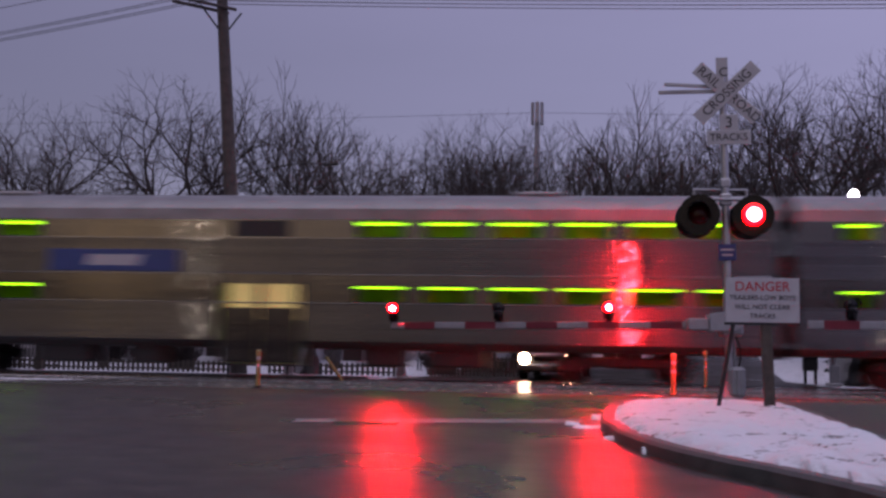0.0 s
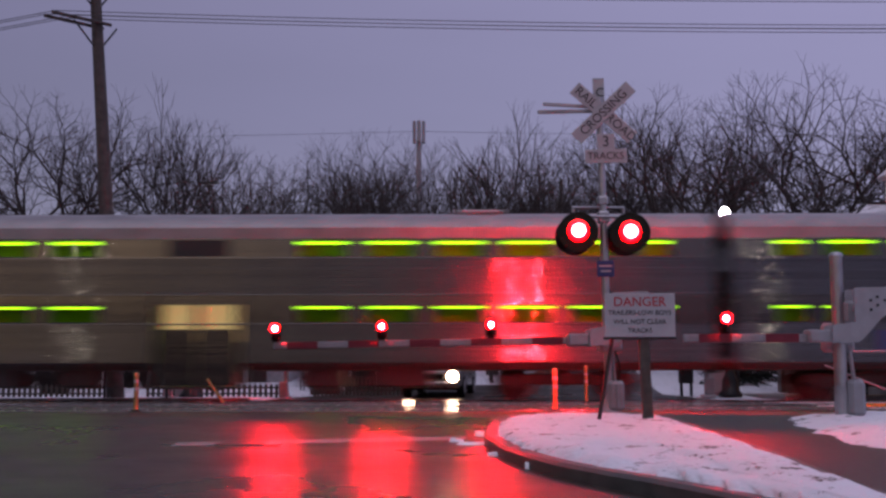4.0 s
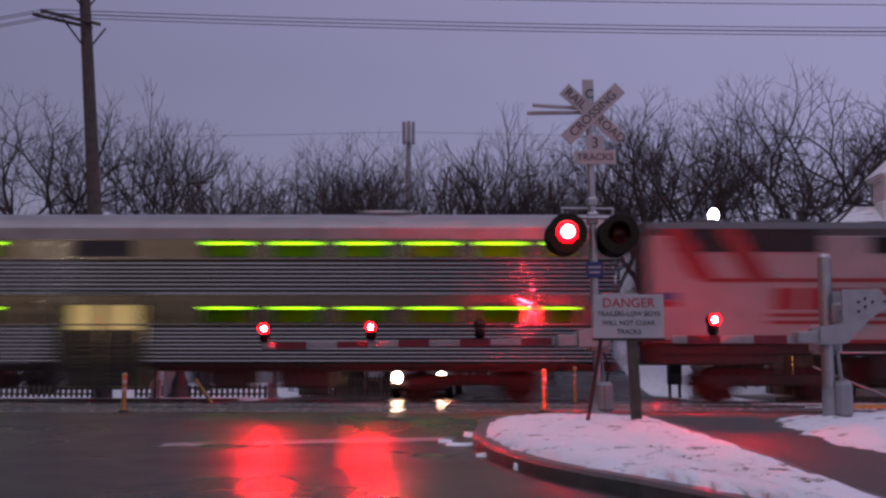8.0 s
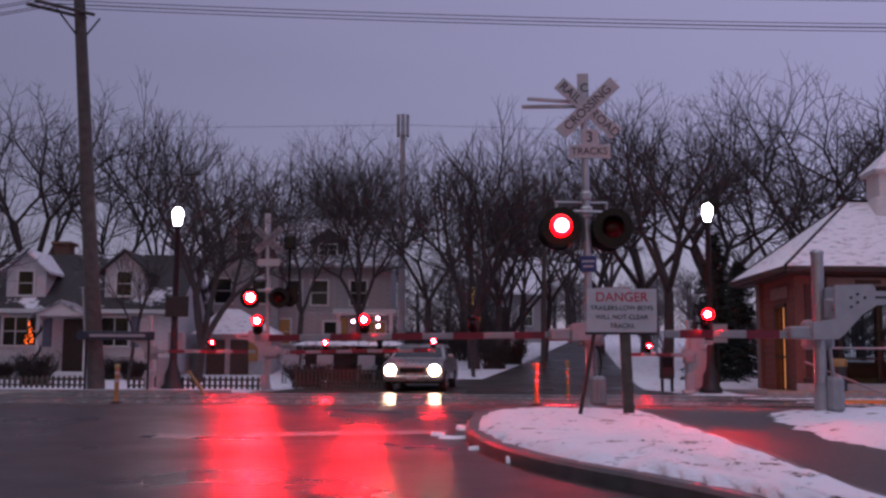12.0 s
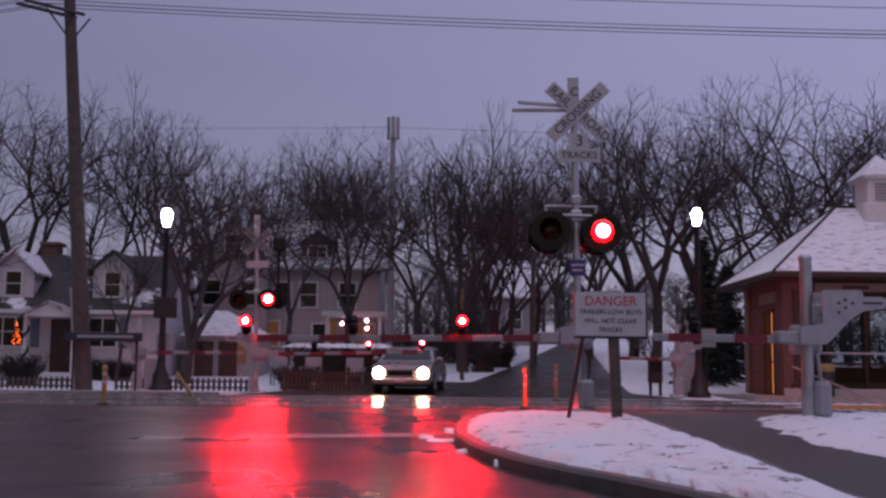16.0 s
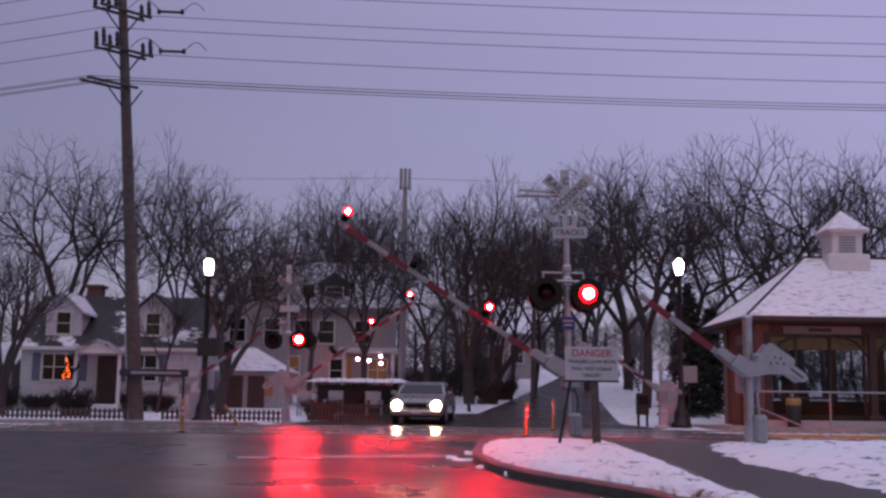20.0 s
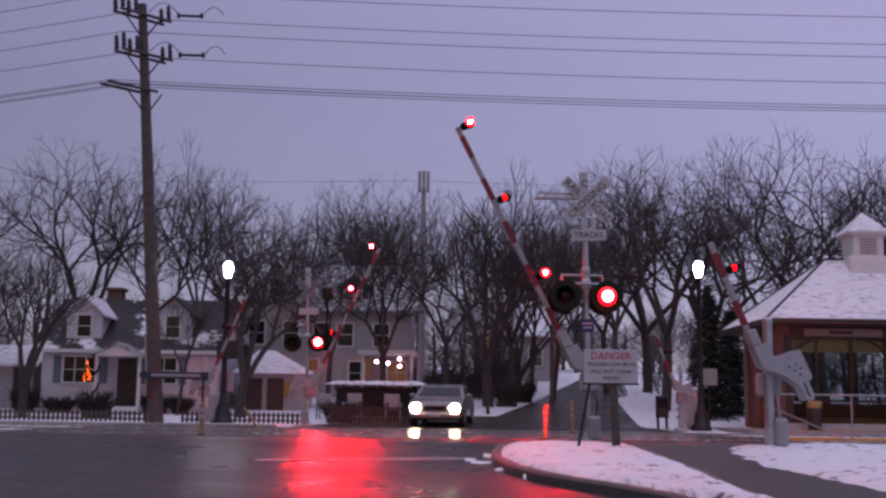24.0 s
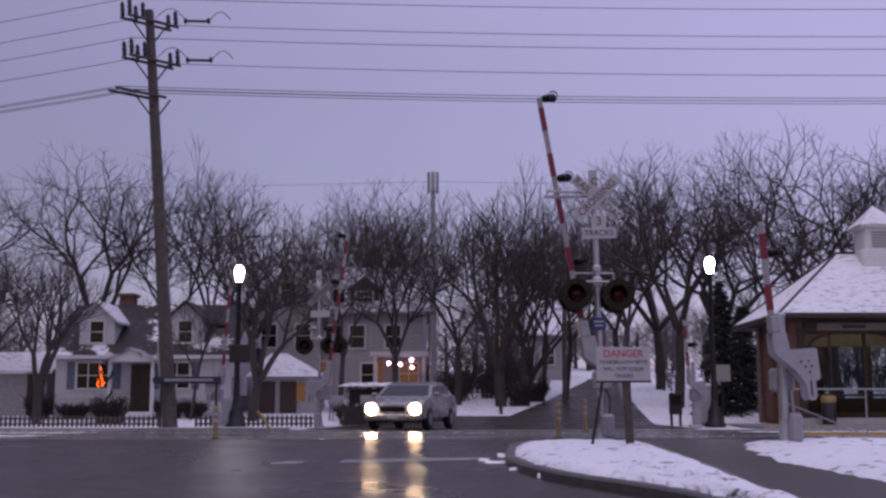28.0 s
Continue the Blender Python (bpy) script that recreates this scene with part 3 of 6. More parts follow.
def gate_arm(parent, m, length, way, lights, angles, k=1.0, thick=0.10, lamp_r=0.08):
    """A striped arm that swings up about its pivot. way: -1 reaches to the left, 1 to the right."""
    z0 = -DROP * k
    first = START * k
    n = max(4, 2 * round((length - first) / 0.92))
    arm = part("gate_arm", Shape().box(min(way * first, way * length), -0.03, z0 - thick / 2, max(way * first, way * length), 0.03, z0 + thick / 2, 0.01), M_ARM, parent, "grey-white gate arm with red stripes")
    arm.matrix_basis = m
    seg = (length - first) / n
    for q in range(0, n, 2):
        a, b = way * max(first + 0.02, length - (q + 1.45) * seg), way * (length - (q + 0.45) * seg)
        part("stripe", Shape().box(min(a, b), -0.034, z0 - thick / 2 - 0.004, max(a, b), 0.034, z0 + thick / 2 + 0.004), M_RED, arm, "red reflective stripe")
    top = z0 + thick / 2
    for d, side in lights:
        hx = way * d
        part("lamp_housing", Shape().box(hx - 0.05, -0.035, top + 0.004, hx + 0.05, 0.035, top + 0.03, 0.008).lathe([(0.03, top + 0.02), (0.05, top + 0.028), (0.08, top + 0.036), (0.084, top + 0.14), (0.07, top + 0.172), (0.006, top + 0.19)], 14, (hx, 0, 0)), M_BLACK, arm, "small black gate lamp housing")
        bulb = part("lamp", Shape().lathe([(0.01, -lamp_r), (lamp_r * 0.7, -lamp_r * 0.7), (lamp_r, 0), (lamp_r * 0.7, lamp_r * 0.7), (0.01, lamp_r)], 14), M_REDGLOW, arm, "lit red gate lamp")
        MOVES.append((bulb, flash_rows(side, pose(hx, -0.03, top + 0.215), pose(hx, 0, top + 0.104))))
        # visor added to keep the lamp's red light off the snow
        visor = Shape()
        visor.add([(hx + r_ * math.cos(k_ * math.tau / 12), y_, top + 0.215 + r_ * math.sin(k_ * math.tau / 12)) for r_ in (0.088, 0.096) for y_ in (-0.09, -0.17) for k_ in range(12)],
                  [(a_ * 12 + k_, a_ * 12 + (k_ + 1) % 12, b_ * 12 + (k_ + 1) % 12, b_ * 12 + k_) for a_, b_ in ((0, 1), (1, 3), (3, 2), (2, 0)) for k_ in range(12)], True)
        part("visor", visor.rod((hx, -0.02, top + 0.12), (hx, -0.1, top + 0.14), 0.02).lathe([(0.004, 0.062), (0.09, 0.062), (0.094, 0.054), (0.004, 0.05)], 12, (hx, 0, top + 0.215), "y"), M_BLACK, arm, "short black visor added to narrow the gate lamp beam")
        spark = part("filament", Shape().lathe([(lamp_r * 0.5, 0), (lamp_r * 0.46, -0.003), (0.004, -0.004)], 14, axis="y"), M_REDBULB, arm, "white-hot centre of the lamp")
        MOVES.append((spark, flash_rows(side, pose(hx, -0.034 - lamp_r, top + 0.215), pose(hx, 0, top + 0.104))))
    MOVES.append((arm, [(t, m @ pose(0, 0, 0, 0, -way * a, 0)) for t, a in angles]))
    return arm


RISE = [(0, 0.0), (8, 0.0), (15.5, 0.0), (16.0, 0.3), (16.5, 3.0), (17.0, 8.2), (17.5, 13.0), (18.0, 17.4), (18.5, 21.6), (19.0, 25.8), (19.5, 30.2), (20.0, 34.3), (20.5, 38.2), (21.0, 41.7),
        (21.5, 45.5), (22.5, 53.2), (23.5, 60.4), (24.0, 64.3), (24.5, 67.6), (25.0, 70.6), (25.5, 74.6), (26.0, 77.6), (26.5, 79.6), (27.0, 80.6), (27.5, 81.0), (28.0, 81.3)]


def bolts(s, r, z, n=4):
    for k in range(n):
        a = math.tau * (k + 0.5) / n
        s.rod((r * math.cos(a), r * math.sin(a), z), (r * math.cos(a), r * math.sin(a), z + 0.05), 0.016, n=6)
    return s


def crossbuck(parent, z, y=-0.08, k=1.0, words=True, face=None):
    for sgn, word in ((-1, ("RAIL", "ROAD")), (1, ("CROS", "SING"))):
        # the blade that reads downhill lies behind the one that reads uphill
        b = part("crossbuck_blade", Shape().box(-0.61 * k, -0.006, -0.114 * k, 0.61 * k, 0.006, 0.114 * k, 0.01), face or M_WHITE, parent, "white crossbuck blade with black letters")
        b.matrix_basis = pose(0.05, y - (0.02 if sgn > 0 else 0), z, 0, -sgn * 43, 0)
        if words:
            if sgn > 0:
                lettering("".join(word), 0.2 * k, M_LETTER, b, pose(0, -0.009, 0) @ FACE)
            else:
                for q, x in ((0, -0.365), (1, 0.365)):
                    lettering(word[q], 0.2 * k, M_LETTER, b, pose(x * k, -0.009, 0) @ FACE)


def road_signal(m, label, lean=0.0, mirror=1):
    """Mast with crossbuck, two flashing heads, gate mechanism and base; without the arm."""
    sg = thing("crossing_signal", label, "crossing signal", m)
    part("base", bolts(Shape().lathe([(0.22, 0), (0.22, 0.03), (0.11, 0.08), (0.085, 0.22), (0.075, 0.3)], 16).box(-0.24, -0.24, -0.02, 0.24, 0.24, 0.02, 0.01), 0.18, 0.03), M_GREY, sg, "cast metal mast base with bolts")
    part("mast", Shape().rod((0, 0, 0.1), (0, 0, 5.0), 0.062, 0.058, 14), M_ALU, sg, "silver aluminium mast")
    up = part("upright_blade", Shape().box(-0.09, 0.02, 4.72, 0.09, 0.035, 5.32, 0.008), M_WHITE, sg, "end of a second crossbuck seen at an angle")
    lettering("C", 0.2, M_LETTER, up, pose(0.02, 0.016, 5.08) @ FACE)
    return sg


near = road_signal(pose(2.47, 17.5, 0, 0, -0.95, 0), "aluminium crossing signal mast with crossbuck, red lamps and gate")
crossbuck(near, 4.73)
num = part("number_plate", Shape().box(-0.14, -0.012, -0.13, 0.14, 0, 0.13, 0.008), M_WHITE, near, "white plate with the numeral three")
num.matrix_basis = pose(0.07, -0.075, 4.26)
lettering("3", 0.24, M_LETTER, num, pose(0, -0.016, 0) @ FACE)
trk = part("tracks_plate", Shape().box(-0.33, -0.012, -0.11, 0.33, 0, 0.11, 0.008), M_WHITE, near, "white plate reading TRACKS")
trk.matrix_basis = pose(0.06, -0.09, 4.03)
lettering("TRACKS", 0.155, M_LETTER, trk, pose(0, -0.016, 0) @ FACE)
# second crossbuck, turned almost edge-on, on the side of the mast
side_arm = part("side_blade", Shape().box(-0.98, -0.05, -0.055, 0.02, 0.0, 0.0, 0.006), M_WHITE, near, "crossbuck blade seen edge-on")
side_arm.matrix_basis = pose(0, 0, 4.80, 0, 1.5, -6)
side_arm2 = part("side_blade", Shape().box(-0.9, 0.0, 0.0, 0.02, 0.05, 0.05, 0.006), M_WHITE, near, "crossbuck blade seen edge-on")
side_arm2.matrix_basis = pose(0, 0, 4.82, 0, 3.2, 5)
cross = part("lamp_crossarm", Shape().rod((-0.40, -0.12, 3.08), (0.42, -0.12, 3.05), 0.026).rod((0, 0, 3.07), (0, -0.12, 3.07), 0.04).box(-0.09, -0.09, 2.98, 0.09, 0.07, 3.16, 0.02), M_ALU, near, "silver crossarm holding the lamps")
for dx in (-0.38, 0.40):
    part("hanger", Shape().rod((dx, -0.12, 3.1), (dx, -0.12, 2.86), 0.03), M_ALU, near)
signal_head(near, -0.42, -0.2, 2.83, "left", -8)
signal_head(near, 0.385, -0.2, 2.80, "right", -8)
signal_head(near, -0.42, 0.42, 2.83, "right", 180, glowing=M_REDREAR, beam=0.7)
signal_head(near, 0.385, 0.42, 2.80, "left", 180, glowing=M_REDREAR, beam=0.7)
part("rear_crossarm", Shape().rod((0, 0.1, 3.32), (0.02, 0.42, 3.3), 0.024).rod((-0.44, 0.42, 3.3), (0.40, 0.42, 3.28), 0.024).rod((-0.42, 0.42, 3.3), (-0.42, 0.42, 3.1), 0.024).rod((0.385, 0.42, 3.28), (0.385, 0.42, 3.08), 0.024).box(-0.08, -0.07, 3.26, 0.08, 0.1, 3.4, 0.02), M_ALU, near)
pl = part("blue_plate", Shape().box(-0.13, -0.085, 2.13, 0.13, -0.073, 2.38, 0.006), M_BLUE, near, "blue plate with two white text bars")
part("text_bar", Shape().box(-0.1, -0.0885, 2.28, 0.1, -0.0855, 2.31).box(-0.08, -0.0885, 2.2, 0.08, -0.0855, 2.23), M_WHITE, pl)
part("junction_box", Shape().box(-0.03, -0.15, 0.06, 0.22, 0.12, 0.52, 0.05).rod((0.1, -0.16, 0.1), (0.1, -0.16, 0.46), 0.02).rod((0.1, 0, 0.5), (0.06, 0, 1.1), 0.02), M_GREY, near, "grey cast junction box with conduit")
part("cable", Shape().tube([(0.06 + 0.1 * math.sin(k / 9 * 3.1), -0.08, 1.05 - k * 0.075) for k in range(10)], 0.014), M_BLACK, near)
part("gate_mechanism", Shape().box(-0.14, -0.2, 0.98, 0.2, 0.2, 1.34, 0.04).rod((0.2, -0.27, 1.56), (0.2, 0.25, 1.56), 0.08, n=14).box(-0.06, -0.12, 1.3, 0.3, 0.12, 1.68, 0.04), M_GREY, near, "grey gate mechanism housing")


def gate_hub(arm, way, k=1.0, sides=(-0.22, 0.17)):
    """The S-shaped plates and counterweights that swing with the arm."""
    w = -way
    poly = [(-0.5, -0.5), (-0.5, -0.24), (-0.16, -0.2), (-0.16, 0.28), (-0.12, 0.31), (0.4, 0.32), (0.45, 0.28), (0.46, 0.22), (0.74, 0.22), (0.81, 0.18), (0.82, 0.1), (0.76, 0.04), (0.5, 0.03), (0.24, -0.14), (-0.04, -0.44), (-0.12, -0.5)]
    for y in sides:
        part("counterweight", Shape().prism([(a * w * k, b * k) for a, b in poly], y * k, (y + 0.05) * k, "y"), M_GREY, arm, "grey cast counterweight plate")
    for a, b in ((0.08, 0.12), (0.18, 0.17), (0.18, 0.05), (0.29, 0.12), (0.08, -0.02)):
        part("bolt", Shape().rod((a * w * k, (sides[0] - 0.003) * k, b * k), (a * w * k, (sides[0] - 0.02) * k, b * k), 0.02 * k, n=10), M_STEELDARK, arm)
    part("slot", Shape().box(min(0.45 * w, 0.74 * w) * k, (sides[0] - 0.008) * k, 0.11 * k, max(0.45 * w, 0.74 * w) * k, (sides[0] - 0.002) * k, 0.14 * k), M_STEELDARK, arm)
    lo, hi = min(-0.82 * w, -0.5 * w) * k, max(-0.82 * w, -0.5 * w) * k
    part("clamp", Shape().box(lo, (sides[0] + 0.05) * k, -0.49 * k, hi, sides[1] * k, -0.31 * k, 0.02), M_GREY, arm, "grey arm clamp")


arm1 = gate_arm(near, pose(0.20, 0.1, 1.56), 5.40, -1, ((5.36, "steady"), (3.70, "left"), (2.0, "right")), RISE)
gate_hub(arm1, -1, 1.0, (-0.36, 0.17))

foot = thing("footpath_gate", "grey gate mast with a short striped arm beside the footpath", "crossing gate", pose(5.52, 16.0, -0.06))
part("base", bolts(Shape().box(-0.3, -0.3, -0.05, 0.3, 0.3, 0.03, 0.01).lathe([(0.22, 0.02), (0.2, 0.06), (0.1, 0.1), (0.095, 0.5)], 16), 0.24, 0.03, 8), M_GREY, foot, "flanged base with bolts")
part("mast", Shape().rod((0, 0, 0.05), (0.0, 0, 2.37), 0.09, 0.088, 16).lathe([(0.098, 2.33), (0.1, 2.37), (0.06, 2.4)], 16), M_ALU, foot, "grey steel mast")
part("junction_box", Shape().box(0.06, -0.16, 0.08, 0.3, 0.14, 0.6, 0.06).rod((0.18, 0, 0.58), (0.14, 0, 1.0), 0.03), M_GREY, foot)
part("gate_mechanism", Shape().box(-0.16, 0.02, 0.98, 0.24, 0.36, 1.4, 0.05).rod((0.22, -0.3, 1.57), (0.22, 0.3, 1.57), 0.08, n=14).box(0.05, -0.14, 1.38, 0.4, 0.2, 1.7, 0.04), M_GREY, foot)
part("stay", Shape().box(0.1, -0.12, 1.62, 0.42, 0.08, 1.7, 0.02), M_STEELDARK, foot)
arm2 = gate_arm(foot, pose(0.22, -0.26, 1.57), 2.48, -1, ((1.9, "left"),), [(t, a * 1.06) for t, a in RISE], 1.0, 0.11)
gate_hub(arm2, -1, 0.93)

# far side: mast for the other lane, facing away, and two footpath gates
far = road_signal(pose(-4.85, 33.6, 0, 0, -1.2, 0), "aluminium crossing signal mast with crossbuck beyond the tracks")
crossbuck(far, 4.5, k=0.86, face=M_GREYWHITE)
trk = part("tracks_plate", Shape().box(-0.33, -0.012, -0.11, 0.33, 0, 0.11, 0.008), M_WHITE, far)
trk.matrix_basis = pose(0.05, -0.09, 3.82)
part("lamp_crossarm", Shape().rod((-0.45, -0.1, 3.0), (0.42, -0.1, 3.0), 0.026).box(-0.08, -0.1, 2.92, 0.08, 0.07, 3.08, 0.02), M_ALU, far)
signal_head(far, -0.48, -0.2, 2.76, "left", 4, hot=M_REDFAR)
signal_head(far, 0.37, -0.2, 2.76, "right", 4, hot=M_REDFAR)
part("rear_signal", Shape().lathe([(0.3, 0), (0.3, 0.03), (0.14, 0.05), (0.14, 0.22)], 20, (0.62, 0.2, 2.8), "y").box(0.5, -0.1, 4.2, 0.85, 0.2, 4.65, 0.05).rod((0.6, 0.2, 2.8), (0.66, 0.1, 4.3), 0.04), M_BLACK, far, "black rear signal head and bell box")
part("bell", Shape().lathe([(0.02, 0), (0.14, 0.03), (0.16, 0.1), (0.05, 0.16)], 14, (-0.2, -0.1, 3.25)), M_GREY, far)
part("junction_box", Shape().box(-0.2, -0.14, 0.05, 0.06, 0.12, 0.5, 0.04), M_GREY, far)
part("gate_mechanism", Shape().box(-0.1, -0.2, 0.95, 0.35, 0.2, 1.32, 0.04), M_GREY, far)
arm3 = gate_arm(far, pose(-0.1, -0.25, 1.5), 5.1, 1, ((5.03, "steady"), (3.45, "right"), (1.85, "left")), RISE, 0.9)
gate_hub(arm3, 1, 0.9)


def small_gate(x, y, reach, way, lamp_at):
    g = thing("footpath_gate", "white footpath gate mast with a short striped arm", "crossing gate", pose(x, y, 0))
    part("mast", Shape().rod((0, 0, 0), (0, 0, 2.2), 0.07, 0.065, 12).box(-0.2, -0.2, 0, 0.2, 0.2, 0.1, 0.03), M_WHITE, g)
    part("gate_mechanism", Shape().box(-0.15, -0.16, 0.9, 0.2, 0.16, 1.3, 0.04), M_GREY, g)
    part("junction_box", Shape().box(-0.12, -0.16, 0.1, 0.16, -0.05, 0.6, 0.03), M_GREY, g)
    a = gate_arm(g, pose(-way * 0.1, -0.22, 1.43), reach, way, ((lamp_at, "left"),), [(t, v * 1.06) for t, v in RISE], 0.7, 0.09, 0.058)
    gate_hub(a, way, 0.7)
    return g


small_gate(-8.2, 33.0, 3.2, 1, 1.95)
small_gate(7.75, 34.0, 2.2, -1, 1.35)

# ---- warning board on two posts ----
board = thing("warning_sign", "white warning board on two leaning posts in the snow", "sign", pose(2.4, 14.2, 0.0))
pb = part("board", Shape().box(-0.445, -0.01, 1.07, 0.445, 0.01, 1.62, 0.006), M_WHITE, board, "white metal board with red and black writing")
lettering("DANGER", 0.165, M_SIGNRED, pb, pose(0, -0.014, 1.51) @ FACE)
lettering("TRAILERS-LOW BOYS", 0.083, M_LETTER, pb, pose(0, -0.014, 1.375) @ FACE)
lettering("WILL NOT CLEAR", 0.083, M_LETTER, pb, pose(0, -0.014, 1.26) @ FACE)
lettering("TRACKS", 0.083, M_LETTER, pb, pose(0, -0.014, 1.15) @ FACE)
part("post", Shape().rod((-0.56, 0.03, -0.12), (-0.33, 0.03, 1.15), 0.026, 0.026, 8), M_STEELDARK, board, "thin dark steel post")
part("post", Shape().box(-0.065, 0.015, -0.12, 0.065, 0.12, 1.12, 0.012).moved(pose(0.09, 0, 0, 0, -2.2, 0)), M_WOODPOST, board, "weathered wooden post")
part("crossbar", Shape().box(-0.46, 0.012, 1.04, 0.46, 0.03, 1.07), M_STEELDARK, board)

# ---- flexible lane posts ----
for x, y, h, lean, red in ((-5.4, 19.5, 0.66, 0, 0), (1.81, 19.5, 0.72, 0.5, 0), (3.24, 26.9, 0.86, 0, 0)):
    d = thing("delineator_post", "yellow plastic lane post with reflective bands", "delineator", pose(x, y, 0.0, 0, lean, 0), group="lane posts")
    part("post", Shape().lathe([(0.055, 0), (0.05, 0.05), (0.042, 0.1), (0.04, h - 0.1), (0.05, h - 0.06), (0.05, h), (0.02, h + 0.02)], 12), M_YELLOW if not red else M_RUST, d)
    part("base", Shape().lathe([(0.1, 0), (0.1, 0.02), (0.06, 0.04)], 12), M_BLACK, d)
    for z in (h * 0.55, h * 0.75):
        part("band", Shape().lathe([(0.0445, z), (0.0445, z + 0.06)], 12), M_WHITE, d)
d = thing("delineator_post", "knocked-over yellow lane post leaning over", "delineator", pose(-5.5, 27.6, 0.0, 0, -36, 0), group="lane posts")
part("post", Shape().rod((0, 0, 0), (0, 0, 0.72), 0.04, 0.04, 10), M_YELLOW, d)

# ---- the train ----
LEN = 25.93


def run(t):
    """How far the train has gone after t seconds: it gains speed gently, then holds it."""
    return 18.63 * t + 0.1115 * t * t if t < 10 else 18.63 * 10 + 11.15 + 20.86 * (t - 10)


def flutes(x0, x1, z0, z1, y, pitch=0.11, depth=0.0036, thick=0.05):
    """A ribbed side sheet between two heights, its rounded ribs running along the car."""
    n = max(1, round((z1 - z0) / pitch)) * 8
    v = []
    for k in range(n + 1):
        z = z0 + (z1 - z0) * k / n
        d = y - depth * 0.5 * (1 - math.cos(math.tau * k / 8))
        v += [(x0, d, z), (x1, d, z)]
    sheet_ = Shape().add(v, [(2 * k, 2 * k + 1, 2 * k + 3, 2 * k + 2) for k in range(n)], True)
    return sheet_.box(x0, y + 0.004, z0, x1, y + thick, z1)


def truck(parent, x):
    tr = part("truck", Shape().box(x - 1.75, -1.12, 0.42, x + 1.75, -0.92, 0.68, 0.04).box(x - 1.75, 0.92, 0.42, x + 1.75, 1.12, 0.68, 0.04).box(x - 0.25, -1.1, 0.4, x + 0.25, 1.1, 0.85, 0.04)
              .box(x - 1.45, -1.18, 0.3, x - 1.05, -0.9, 0.62, 0.03).box(x + 1.05, -1.18, 0.3, x + 1.45, -0.9, 0.62, 0.03)
              .rod((x - 0.5, -1.15, 0.4), (x - 0.5, -1.15, 0.9), 0.1).rod((x + 0.5, -1.15, 0.4), (x + 0.5, -1.15, 0.9), 0.1), M_UNDER, parent, "grimy cast steel truck frame")
    for dx in (-1.25, 1.25):
        w = Shape()
        for y in (-0.78, 0.66):
            w.lathe([(0.46, y), (0.46, y + 0.03), (0.44, y + 0.13), (0.2, y + 0.12)], 24, (x + dx, 0, 0.455), "y")
        w.rod((x + dx, -0.9, 0.455), (x + dx, 0.9, 0.455), 0.08)
        part("wheelset", w, M_UNDER, tr)
    return tr


